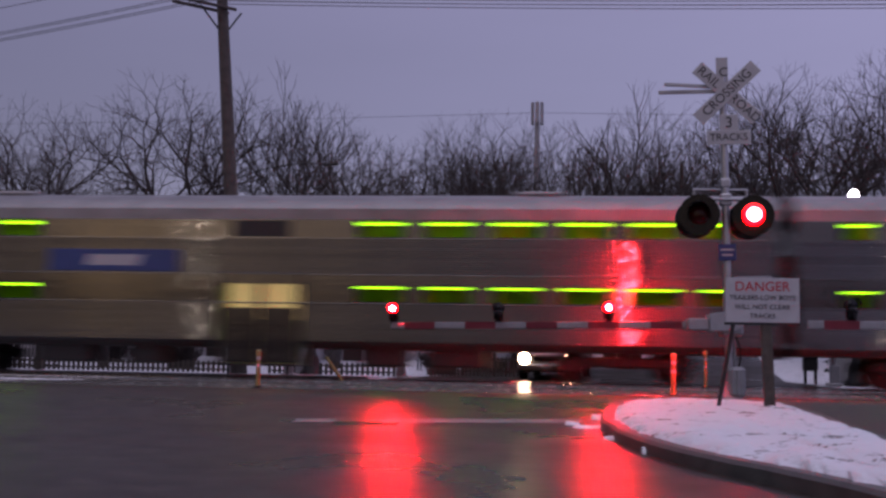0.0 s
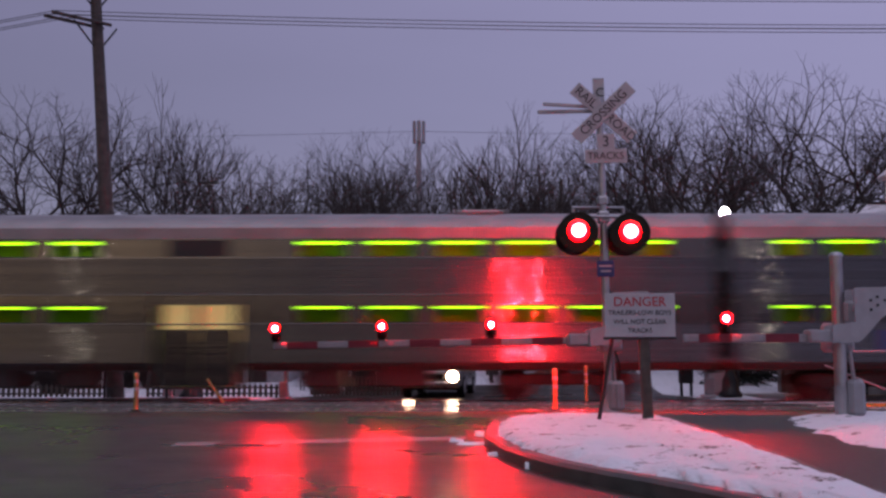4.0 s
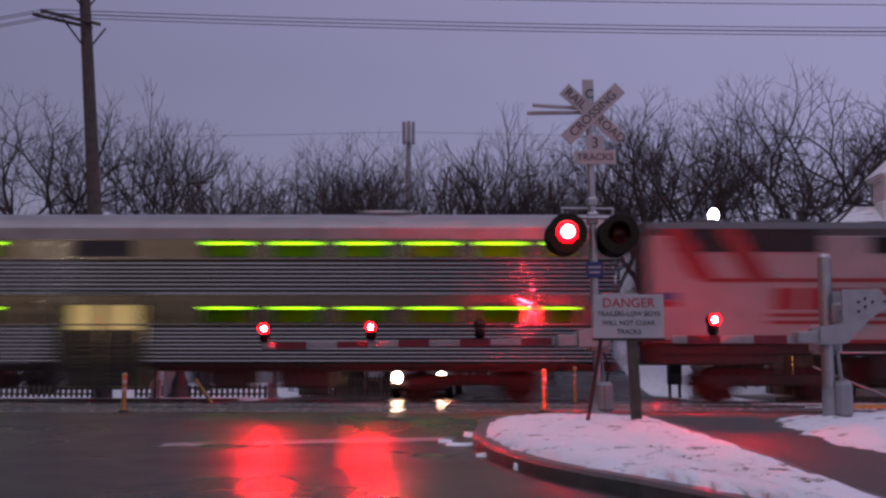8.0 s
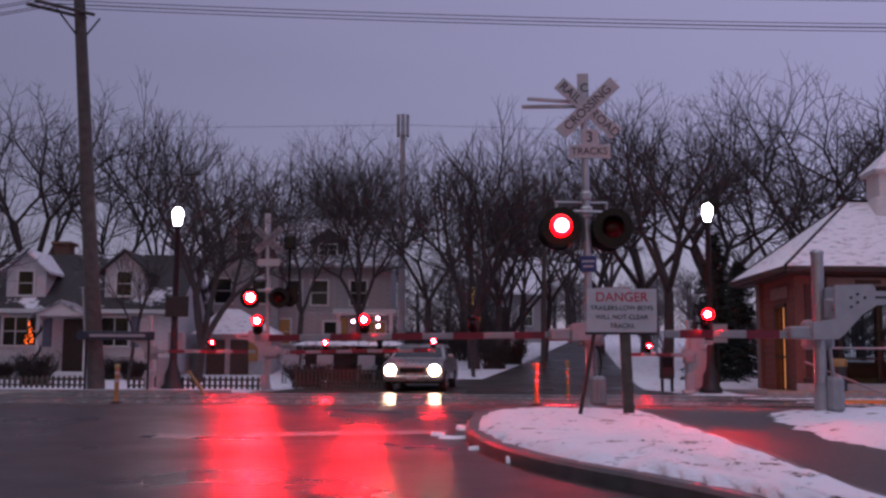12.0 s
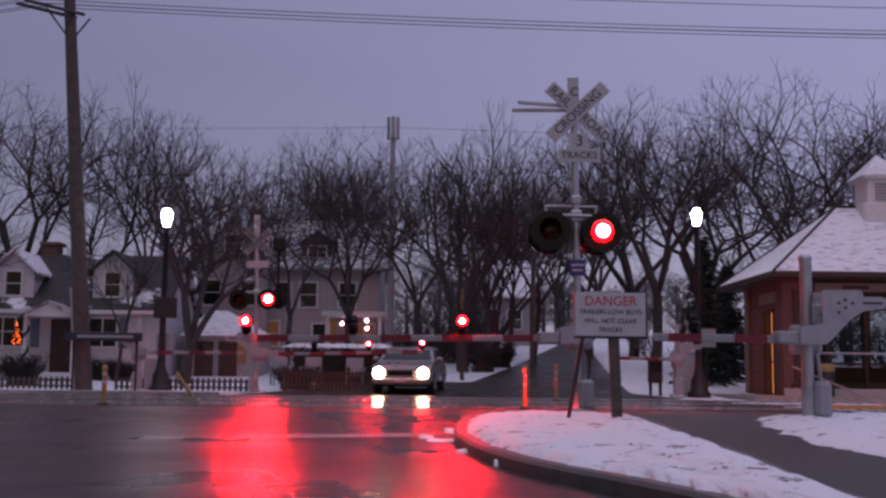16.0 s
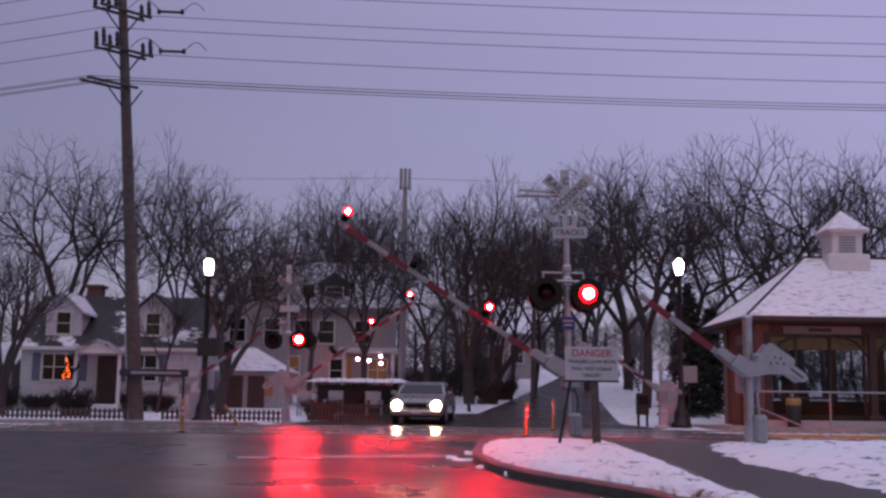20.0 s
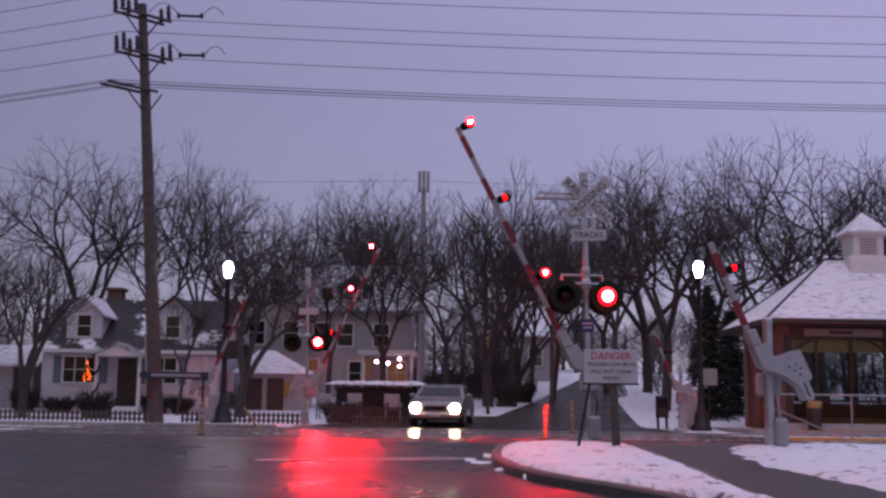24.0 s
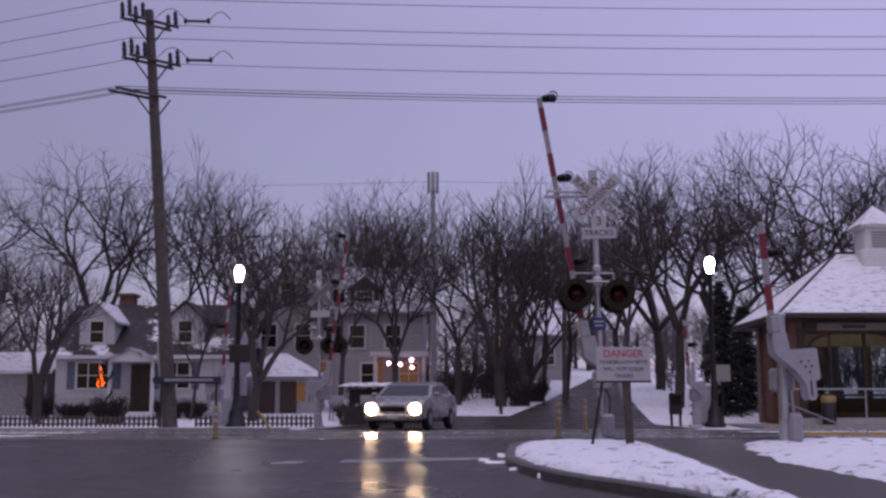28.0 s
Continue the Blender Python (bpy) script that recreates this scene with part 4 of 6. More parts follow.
def coach(kind):
    """A two-level gallery coach. Ribbed: fluted all over. Plain: shallow ribs and a blue panel."""
    c = thing("passenger_coach", "ribbed stainless steel two-level coach with lit green windows" if kind == "ribbed" else "smooth grey stainless two-level coach with lit green windows, blue panel", "train car", group="coaches of the train")
    Y, H = -1.58, 12.75
    right = [(2.45 + 1.69 * k, 2.45 + 1.69 * k + (1.24 if k < 5 else 0.8)) for k in range(6)]
    left = [(-b, -a) for a, b in (right[2:] if kind == "plain" else right)]
    wins = sorted(left + right)
    fl = dict(pitch=0.10, depth=0.018) if kind == "ribbed" else dict(pitch=0.055, depth=0.0018)
    Z = (0.95, 1.92, 2.38, 3.55, 4.02, 4.30)
    door = 1.05
    # side sheets, near side with openings
    for a, b in ((-H, -door), (door, H)):
        part("side_panel", flutes(a, b, Z[0], Z[1], Y, **fl), M_STAIN, c, "horizontally ribbed stainless steel side")
    part("side_panel", flutes(-H, H, Z[2] + 0.22, Z[3], Y, **fl), M_STAIN, c, "horizontally ribbed stainless steel side")
    for z0, z1, upper in ((Z[1], Z[2] + 0.22, False), (Z[3], Z[4], True)):
        edges = [-H] + [e for w in wins for e in w] + [H]
        top = z1 if upper else Z[2]
        for a, b in zip(edges[::2], edges[1::2]):
            spans = ((a, -door), (door, b)) if not upper and a < 0 < b else ((a, b),)
            for p0, p1 in spans:
                part("window_pillar", Shape().box(p0, Y, z0, p1, Y + 0.05, z1 if upper else top), M_STAIN_FLAT, c, "smooth stainless steel between the windows")
        if not upper:
            part("window_header", Shape().box(-H, Y, top, H, Y + 0.05, z1), M_STAIN_FLAT, c)
        frame_me = {}
        for a, b in wins:
            w = round(b - a, 2)
            if w not in frame_me:
                h = top - z0
                g = 0.035
                fr = Shape().box(-w / 2, -0.012, 0, w / 2, 0.03, g).box(-w / 2, -0.012, h - g, w / 2, 0.03, h).box(-w / 2, -0.012, g, -w / 2 + g, 0.03, h - g).box(w / 2 - g, -0.012, g, w / 2, 0.03, h - g)
                frame_me[w] = (fr.mesh("window", M_GASKET), Shape().box(-w / 2 + g, 0.006, g, w / 2 - g, 0.014, h - g).mesh("pane", M_TINT))
            wo = part("window", frame_me[w][0], None, c)
            wo.location = ((a + b) / 2, Y, z0)
            pn = part("pane", frame_me[w][1], None, wo)
            pn.visible_shadow = False
    # rub rails
    for z in (Z[1] - 0.02, Z[2] + 0.24, Z[3] - 0.02):
        part("rub_rail", Shape().box(-H, Y - 0.035, z - 0.02, H, Y, z + 0.02, 0.006), M_STAIN_FLAT, c)
    # roof: cornice and shallow arch
    arch = [(Y, Z[4]), (Y - 0.01, Z[5])] + [(Y + 0.02 + (1.58) * (1 - math.cos(k / 8 * math.pi / 2)), Z[5] + 0.52 * math.sin(k / 8 * math.pi / 2)) for k in range(1, 9)]
    arch += [(-y, z) for y, z in reversed(arch[:-1])]
    part("roof", Shape().prism(arch, -H, H, "x"), M_ROOFCAR, c, "grey curved metal roof")
    for x in (-7, 7):
        part("roof_vent", Shape().box(x - 0.6, -0.9, 4.72, x + 0.6, 0.9, 4.85, 0.05), M_ROOFCAR, c)
    part("far_side", Shape().box(-H, 1.53, Z[0], H, 1.58, Z[4]), M_STAIN_FLAT, c)
    part("floor", Shape().box(-H, -1.55, 0.88, -door, 1.55, 0.96).box(door, -1.55, 0.88, H, 1.55, 0.96).box(-H, -1.5, 2.45, H, 1.5, 2.52), M_UNDER, c)
    part("interior_wall", Shape().box(-H, 0.4, 0.97, H, 0.46, 2.44).box(-H, -0.3, 2.53, H, -0.26, 4.25), M_INTERIOR, c)
    seats = Shape()
    for k in range(-14, 15):
        if abs(k) > 2:
            seats.box(k * 0.86 - 0.07, -1.35, 0.97, k * 0.86 + 0.07, 0.3, 1.86 + random.uniform(0, 0.05), 0.04).box(k * 0.86 - 0.06, -1.35, 2.53, k * 0.86 + 0.06, -0.5, 3.48, 0.04)
    part("seat", seats, M_UNDER, c)
    part("ceiling_light", Shape().box(-H + 0.4, -1.30, 2.31, -door - 0.4, -1.10, 2.355).box(door + 0.4, -1.30, 2.31, H - 0.4, -1.10, 2.355), M_TUBE, c, "strip of fluorescent ceiling light")
    part("ceiling_light", Shape().box(-H + 0.4, -1.34, 3.93, -2.0, -1.14, 3.975).box(2.0, -1.34, 3.93, H - 0.4, -1.14, 3.975), M_TUBE, c, "strip of fluorescent ceiling light")
    for x, sg in ((-H, 1), (H, -1)):
        part("end_wall", Shape().box(min(x, x + sg * 0.06), -1.53, 0.95, max(x, x + sg * 0.06), 1.53, 4.3), M_STAIN_FLAT, c)
        part("diaphragm", Shape().box(min(x, x - sg * 0.17), -0.55, 1.1, max(x, x - sg * 0.17), 0.55, 3.3, 0.03), M_BLACK, c, "black rubber gangway")
        part("coupler", Shape().box(min(x, x - sg * 0.2), -0.15, 0.7, max(x, x - sg * 0.2), 0.15, 0.95, 0.03), M_UNDER, c)
    # centre doors, two leaves with lit windows
    part("door_well", Shape().box(-door, -0.9, 0.36, door, -0.85, 2.5).box(-door, -1.5, 0.34, door, -0.85, 0.38), M_INTERIOR, c)
    part("door_light", Shape().box(-0.95, -1.0, 1.5, 0.95, -0.95, 2.45), M_VESTIBULE, c, "warm vestibule light behind the doors")
    for a, b in ((-1.0, -0.01), (0.01, 1.0)):
        dl = part("door", Shape().box(a, Y + 0.03, 0.4, b, Y + 0.07, 1.78).box(a, Y + 0.03, 1.78, a + 0.09, Y + 0.07, 2.5).box(b - 0.09, Y + 0.03, 1.78, b, Y + 0.07, 2.5).box(a, Y + 0.03, 2.42, b, Y + 0.07, 2.6), M_STAIN_FLAT, c, "sliding stainless steel door leaf")
        part("pane", Shape().box(a + 0.09, Y + 0.045, 1.78, b - 0.09, Y + 0.052, 2.42), M_CLEAR, dl).visible_shadow = False
    part("door_frame", Shape().box(-door - 0.08, Y - 0.02, 0.36, -door, Y + 0.08, 2.66).box(door, Y - 0.02, 0.36, door + 0.08, Y + 0.08, 2.66).box(-door - 0.08, Y - 0.02, 2.6, door + 0.08, Y + 0.08, 2.68).box(-door - 0.08, Y - 0.04, 0.32, door + 0.08, Y + 0.1, 0.38), M_GASKET, c)
    part("vent_panel", Shape().box(-0.75, Y - 0.006, 3.58, 0.75, Y + 0.0, 3.99), M_GASKET, c, "dark louvred panel over the doors")
    if kind == "plain":
        bd = part("name_band", Shape().box(-5.6, Y - 0.016, 2.68, -2.15, Y - 0.011, 3.24), M_BAND, c, "blue panel with a white emblem")
        part("emblem", Shape().prism([(-4.6, 2.82), (-3.2, 2.82), (-3.1, 3.1), (-4.5, 3.1)], Y - 0.019, Y - 0.0165, "y"), M_WHITE, bd)
    else:
        bd = part("name_band", Shape().box(-9.2, Y - 0.045, 1.2, -6.3, Y - 0.036, 1.73), M_BAND, c, "low blue panel with a pale emblem")
        part("emblem", Shape().prism([(-8.3, 1.36), (-7.2, 1.36), (-7.1, 1.58), (-8.2, 1.58)], Y - 0.049, Y - 0.0455, "y"), M_GREY, bd)
    # underframe boxes
    ub = Shape().box(-H, -1.45, 0.78, -1.2, 1.45, 0.9).box(1.2, -1.45, 0.78, H, 1.45, 0.9)
    for x, w in ((-5.2, 1.4), (-3.0, 0.9), (3.1, 1.1), (5.0, 1.5)):
        ub.box(x - w / 2, -1.35, 0.36, x + w / 2, -0.3, 0.82, 0.04)
    part("underframe", ub, M_UNDER, c, "black equipment boxes under the floor")
    for x in (-9.1, 9.1):
        truck(c, x)
    return c


def locomotive():
    g = thing("locomotive", "white and dark grey diesel locomotive with red stripes", "locomotive", group="")
    Y = -1.5
    x0, x1 = -8.2, 7.3
    part("body", Shape().prism([(x0, 1.45), (x1 - 0.25, 1.45), (x1, 1.7), (x1 - 0.03, 2.72), (x1 - 0.75, 3.05), (x1 - 1.35, 4.3), (x0, 4.3)], Y, -Y, "y"), M_LOCO_WHITE, g, "white locomotive body with sloping cab front")
    part("roof", Shape().prism([(Y - 0.01, 4.12), (Y - 0.012, 4.3), (Y + 0.25, 4.5), (-Y - 0.25, 4.5), (-Y + 0.012, 4.3), (-Y + 0.01, 4.12)], x0, x1 - 1.45, "x"), M_LOCO_GREY, g, "dark grey roof")
    part("cab_roof", Shape().prism([(x1 - 2.4, 4.4), (x1 - 1.1, 4.4), (x1 - 1.5, 4.6), (x1 - 2.4, 4.62)], Y + 0.15, -Y - 0.15, "y"), M_LOCO_GREY, g)
    grille = part("grille", Shape().box(-7.6, Y - 0.03, 3.72, -3.9, Y - 0.014, 4.28), M_BLACK, g, "black radiator grille")
    for k in range(14):
        part("slat", Shape().box(-7.5 + k * 0.26, Y - 0.04, 3.75, -7.44 + k * 0.26, Y - 0.03, 4.25), M_LOCO_GREY, grille)
    for a, b in ((-2.65, -1.15), (1.8, 2.85)):
        part("air_intake", Shape().box(a, Y - 0.03, 3.68, b, Y - 0.014, 4.10, 0.008), M_BLACK, g, "black louvred air intake")
    # bright metal strip that stands for the highlight under the roof edge
    part("highlight_strip", Shape().box(x0 + 0.2, Y - 0.01, 4.09, x1 - 1.5, Y - 0.001, 4.115), M_ALU, g)
    for x in (-6.4, -4.6):
        part("fan_housing", Shape().lathe([(0.6, 4.48), (0.6, 4.66), (0.5, 4.7)], 20, (x, 0, 0)), M_LOCO_GREY, g)
    part("exhaust_hood", Shape().box(-2.4, -0.5, 4.48, -0.6, 0.5, 4.64, 0.05), M_LOCO_GREY, g)
    part("horn", Shape().box(4.2, -0.35, 4.48, 4.9, 0.35, 4.66, 0.04), M_LOCO_GREY, g)
    part("red_stripe", Shape().box(-6.9, Y - 0.012, 2.96, x1 - 0.8, Y - 0.002, 3.06), M_LOCO_RED, g, "thin red stripe")
    part("red_stripe", Shape().box(x0, Y - 0.012, 1.45, x1 - 0.3, Y - 0.002, 1.54), M_LOCO_RED, g, "thin red stripe")
    for a in (-7.85, -6.5):
        part("red_chevron", Shape().prism([(a, 4.3), (a + 0.6, 4.3), (a + 1.3, 3.06), (a + 0.7, 3.06)], Y - 0.046, Y - 0.002, "y"), M_LOCO_RED, g, "slanting red stripe")
    for k in range(4):
        a = -5.15 + k * 0.75
        part("emblem", Shape().prism([(a, 2.28), (a + 0.6, 2.28), (a + 0.66, 2.82), (a + 0.06, 2.82)], Y - 0.012, Y - 0.002, "y"), M_LOCO_RED, g, "red block of the emblem")
    for z in (1.92, 2.1):
        part("emblem_bar", Shape().box(-5.3, Y - 0.012, z, -1.75, Y - 0.002, z + 0.09), M_LOCO_RED, g, "red bar")
    part("flag_panel", Shape().box(x0 + 0.15, Y - 0.012, 2.35, x0 + 0.7, Y - 0.002, 2.5), M_LOCO_RED, g, "small red and blue panel")
    part("flag_panel", Shape().box(x0 + 0.15, Y - 0.012, 2.51, x0 + 0.7, Y - 0.002, 2.7), M_BAND, g, "small red and blue panel")
    part("cab_window", Shape().prism([(x1 - 2.55, 3.36), (x1 - 1.2, 3.3), (x1 - 1.5, 3.98), (x1 - 2.55, 4.0)], Y - 0.016, Y - 0.004, "y"), M_DARKGLASS, g, "dark cab side window")
    part("cab_window", Shape().box(x1 - 3.6, Y - 0.016, 3.55, x1 - 2.95, Y - 0.004, 3.98), M_DARKGLASS, g, "dark cab side window")
    part("windshield", Shape().prism([(x1 - 0.83, 3.3), (x1 - 0.8, 3.3), (x1 - 1.24, 4.2), (x1 - 1.27, 4.2)], -1.3, 1.3, "y"), M_DARKGLASS, g, "sloping dark windshield")
    part("step_well", Shape().box(x1 - 3.6, Y - 0.014, 2.05, x1 - 2.6, Y - 0.004, 2.2), M_LOCO_GREY, g)
    part("cab_door", Shape().box(x1 - 4.6, Y - 0.012, 1.7, x1 - 3.95, Y - 0.003, 3.6), M_LOCO_WHITE, g)
    for x in (x1 - 4.7, x1 - 3.85):
        part("handrail", Shape().tube([(x, Y - 0.06, 1.7), (x, Y - 0.06, 3.3)], 0.02), M_ALU, g)
    part("end_wall", Shape().box(x0 - 0.06, -1.4, 1.45, x0, 1.4, 4.3, 0.02), M_LOCO_GREY, g)
    part("underframe", Shape().box(x0, -1.4, 1.2, x1 - 0.3, 1.4, 1.44).box(-8.2, -1.35, 0.95, -5.0, 1.35, 1.2), M_UNDER, g, "black underframe")
    part("fuel_tank", Shape().prism([(-1.3, 0.45), (1.3, 0.45), (1.38, 0.6), (1.38, 1.15), (-1.38, 1.15), (-1.38, 0.6)], -2.6, 2.2, "x"), M_UNDER, g, "black fuel tank")
    part("plough", Shape().prism([(x1 - 0.35, 0.25), (x1 + 0.15, 0.25), (x1 - 0.05, 1.2), (x1 - 0.35, 1.2)], -1.35, 1.35, "y"), M_UNDER, g)
    part("steps", Shape().box(x1 - 0.9, Y, 0.35, x1 - 0.35, Y + 0.2, 0.42).box(x1 - 0.9, Y, 0.75, x1 - 0.35, Y + 0.2, 0.82).box(x1 - 0.95, Y, 0.35, x1 - 0.9, Y + 0.2, 1.4), M_UNDER, g)
    for y in (-0.9, 0.9):
        part("marker_light", Shape().lathe([(0.1, 0), (0.1, 0.06), (0.08, 0.07)], 14, (x1 - 0.06, y, 2.3), "x"), M_LENS, g)
    for x in (-5.1, 5.0):
        truck(g, x)
    return g


plain, fine, ribbed = coach("plain"), coach("fine"), coach("ribbed")
order = [plain, fine] + [copy_thing(fine, pose(0, 0, 0)) for _ in range(3)] + [copy_thing(plain, pose(0, 0, 0)), ribbed]
loco = locomotive()
JOINT = 5.27 + 6 * LEN  # the joint between the last coach and the locomotive at the start
for k, car in enumerate(order):
    off = JOINT - (len(order) - k - 0.5) * LEN
    MOVES.append((car, [(t / 2, pose(off - run(t / 2), TRACKS[2], 0.01)) for t in range(0, 57)]))
MOVES.append((loco, [(t / 2, pose(JOINT + 8.75 - run(t / 2), TRACKS[2], 0.01)) for t in range(0, 57)]))

# ---- trees ----
def grow(rng, height, spread, limbs, trunk_r, fork, depth):
    """A bare tree: a trunk that forks into rising limbs, each of which forks again and again into a rounded crown of fine twigs.
    spread: degrees by which a fork opens. fork: the trunk's share of the height."""
    trunk, crown = Shape(), Shape()

    def branch(shape, p, d, length, r, level):
        n = 4 if level >= depth - 1 else 3 if level > 2 else 2
        v, pts = Vector(d).normalized(), [Vector(p)]
        for _ in range(n):
            v = (v + Vector((rng.uniform(-1, 1), rng.uniform(-1, 1), rng.uniform(-0.7, 1.1))) * (0.05 if level == depth else 0.11)).normalized()
            pts.append(pts[-1] + v * (length / n))
        end = r * (0.8 if level else 0.5)
        for k in range(n):
            shape.rod(pts[k], pts[k + 1], r + (end - r) * k / n, r + (end - r) * (k + 1) / n, 9 if r > 0.1 else 6 if r > 0.04 else 4 if r > 0.015 else 3, False)
        if level == 0:
            return
        u = v.orthogonal().normalized()
        w = v.cross(u)
        count = limbs if level == depth else 3 if rng.random() < 0.45 else 2
        turn = rng.uniform(0, math.tau)
        for k in range(count):
            a = turn + math.tau * (k + rng.uniform(-0.18, 0.18)) / count
            t = radians(spread * (rng.uniform(0.55, 1.05) if level == depth else rng.uniform(0.5, 1.25)))
            q = v * math.cos(t) + (u * math.cos(a) + w * math.sin(a)) * math.sin(t) + Vector((0, 0, 0.08))
            reach = (height * 0.3 if level == depth else length) * rng.uniform(0.6, 0.86)
            branch(crown, pts[-1], q, reach, max(0.0075, end * (0.68 if level == depth else 0.77)), level - 1)
        # side shoots along the branch
        for k in range(2):
            if 1 < level < depth - 1:
                i = rng.randrange(1, n)
                a, t = rng.uniform(0, math.tau), radians(rng.uniform(30, 60))
                q = v * math.cos(t) + (u * math.cos(a) + w * math.sin(a)) * math.sin(t)
                branch(crown, pts[i], q, length * rng.uniform(0.4, 0.7), max(0.0075, r * 0.42), max(0, level - 2))

    branch(trunk, (0, 0, -0.3), (rng.uniform(-0.08, 0.08), 0, 1), height * fork, trunk_r, depth)
    return trunk, crown


def tree_kind(seed, height, spread, limbs, r, fork, depth=7):
    trunk, crown = grow(random.Random(seed), height, spread, limbs, r, fork, depth)
    tops = sorted(v[2] for v in crown.v)
    k = height / tops[int(len(tops) * 0.99)]
    for s in (trunk, crown):
        s.v = [(x * k, y * k, z * k) for x, y, z in s.v]
    t = thing("bare_tree", "tall bare winter tree with fine dark twigs", "tree", pose(0, 0, -60), group="bare trees")
    part("trunk", trunk, M_BARK, t)
    part("crown", crown, M_BARK, t, "rising limbs and fine bare twigs")
    return t


# broad, upright, spreading, slender and bushy kinds, each used once and then repeated turned and scaled
KINDS = [tree_kind(1, 12, 40, 4, 0.26, 0.33), tree_kind(2, 12, 31, 3, 0.2, 0.32), tree_kind(3, 11, 43, 4, 0.24, 0.28), tree_kind(4, 10, 23, 3, 0.15, 0.36, 6), tree_kind(5, 9, 30, 6, 0.14, 0.12, 6), tree_kind(6, 11, 33, 4, 0.2, 0.28), tree_kind(7, 11.5, 25, 4, 0.3, 0.18)]
TREES = [  # x, y, height, kind
    (-17.2, 48, 12.2, 0), (-23.5, 46, 10.5, 2), (-13.4, 48.5, 11.4, 1), (-12.2, 49, 12.2, 3), (-9.8, 48.5, 10.4, 2),
    (-6.0, 63, 12.0, 1), (-4.2, 64, 12.2, 5), (-2.6, 62, 11.6, 1), (-8.6, 64, 11, 2), (-0.15, 48, 10.6, 1), (1.8, 47, 10.4, 6), (2.9, 49, 10.6, 1), (3.4, 52, 9.8, 4), (4.6, 58, 10.5, 3), (5.4, 54, 10.4, 1),
    (9.6, 46, 11.6, 0), (8.6, 57, 12.6, 1), (12.4, 49, 11.9, 2), (14.2, 47, 12.2, 1), (17.4, 48, 12.9, 2), (21.6, 48, 12.5, 0), (24.0, 50, 12.3, 1), (11.0, 58, 12.5, 2),
    (-15.6, 37.0, 7.2, 6), (-18.6, 38.5, 6.8, 2), (-20.5, 40.5, 7.5, 4), (-10.6, 39.6, 5.6, 3), (-8.1, 39.0, 8.3, 6), (-5.4, 45.5, 8.8, 1), (-3.0, 47, 9.2, 5),  (-26, 50, 11, 5), (7.2, 84, 12.5, 1), (10.5, 86, 13, 5), (13, 84, 13, 2), (8.8, 92, 12, 0), (26.5, 47, 12, 2), (1.6, 42.5, 6.2, 3)]
for k, (x, y, h, kind) in enumerate(TREES):
    first = KINDS[kind]
    size = 0.96 * h / (12, 12, 11, 10, 9, 11, 11.5)[kind]
    m = Matrix.LocRotScale((x, y, gz(y) - 0.1), Euler((radians(random.uniform(-3, 3)), radians(random.uniform(-3, 3)), random.uniform(0, 6.28))), (size, size, size))
    if first.location.z < -50:
        first.matrix_basis = m
    else:
        ob = copy_thing(KINDS[kind], m)
        ob.matrix_basis = m
# far woods behind the houses, in bark paled for haze
woods = Shape()
rng = random.Random(77)
for k in range(190):
    x = -48 + k * 0.9 + rng.uniform(-0.4, 0.4)
    y = rng.uniform(60, 80)
    if k > 110:  # thicket that closes the view up the road and beside it
        x, y = ((rng.uniform(4, 22), rng.uniform(82, 100)) if k > 160 else (rng.uniform(10.5, 27), rng.uniform(50, 62)) if k > 130 else (rng.uniform(-6, 3.5), rng.uniform(60, 68)))
    if 0.6 + (y - 38) * 0.2475 - 2.4 < x < 7.6 + (y - 38) * 0.102 and y < 82:
        continue
    if (38 < k < 110 and k % 3) or (k <= 38 and k % 2) or (110 <= k < 161 and k % 2):
        continue
    h = rng.uniform(3.5, 7.0)
    z = gz(y)
    woods.rod((x, y, z), (x + rng.uniform(-0.3, 0.3), y, z + h * 0.7), 0.16, 0.05, 5, False)
    for j in range(30):
        a, t = rng.uniform(0, math.tau), rng.uniform(0.04, 0.7)
        p = Vector((x, y, z + h * t))
        q = p + Vector((math.cos(a) * rng.uniform(0.8, 2.4), math.sin(a) * 1.2, rng.uniform(0.6, 0.32 * h)))
        woods.rod(p, q, 0.035, 0.012, 3, False)
        for i in range(4):
            s0 = p.lerp(q, rng.uniform(0.3, 1))
            woods.rod(s0, s0 + Vector((rng.uniform(-0.7, 0.7), rng.uniform(-0.5, 0.5), rng.uniform(0.2, 1.0))), 0.015, 0.008, 3, False)
tagged(part("far_woods", woods, M_HAZEBARK), "distant bare woods behind the houses", "woods", kind="stuff")

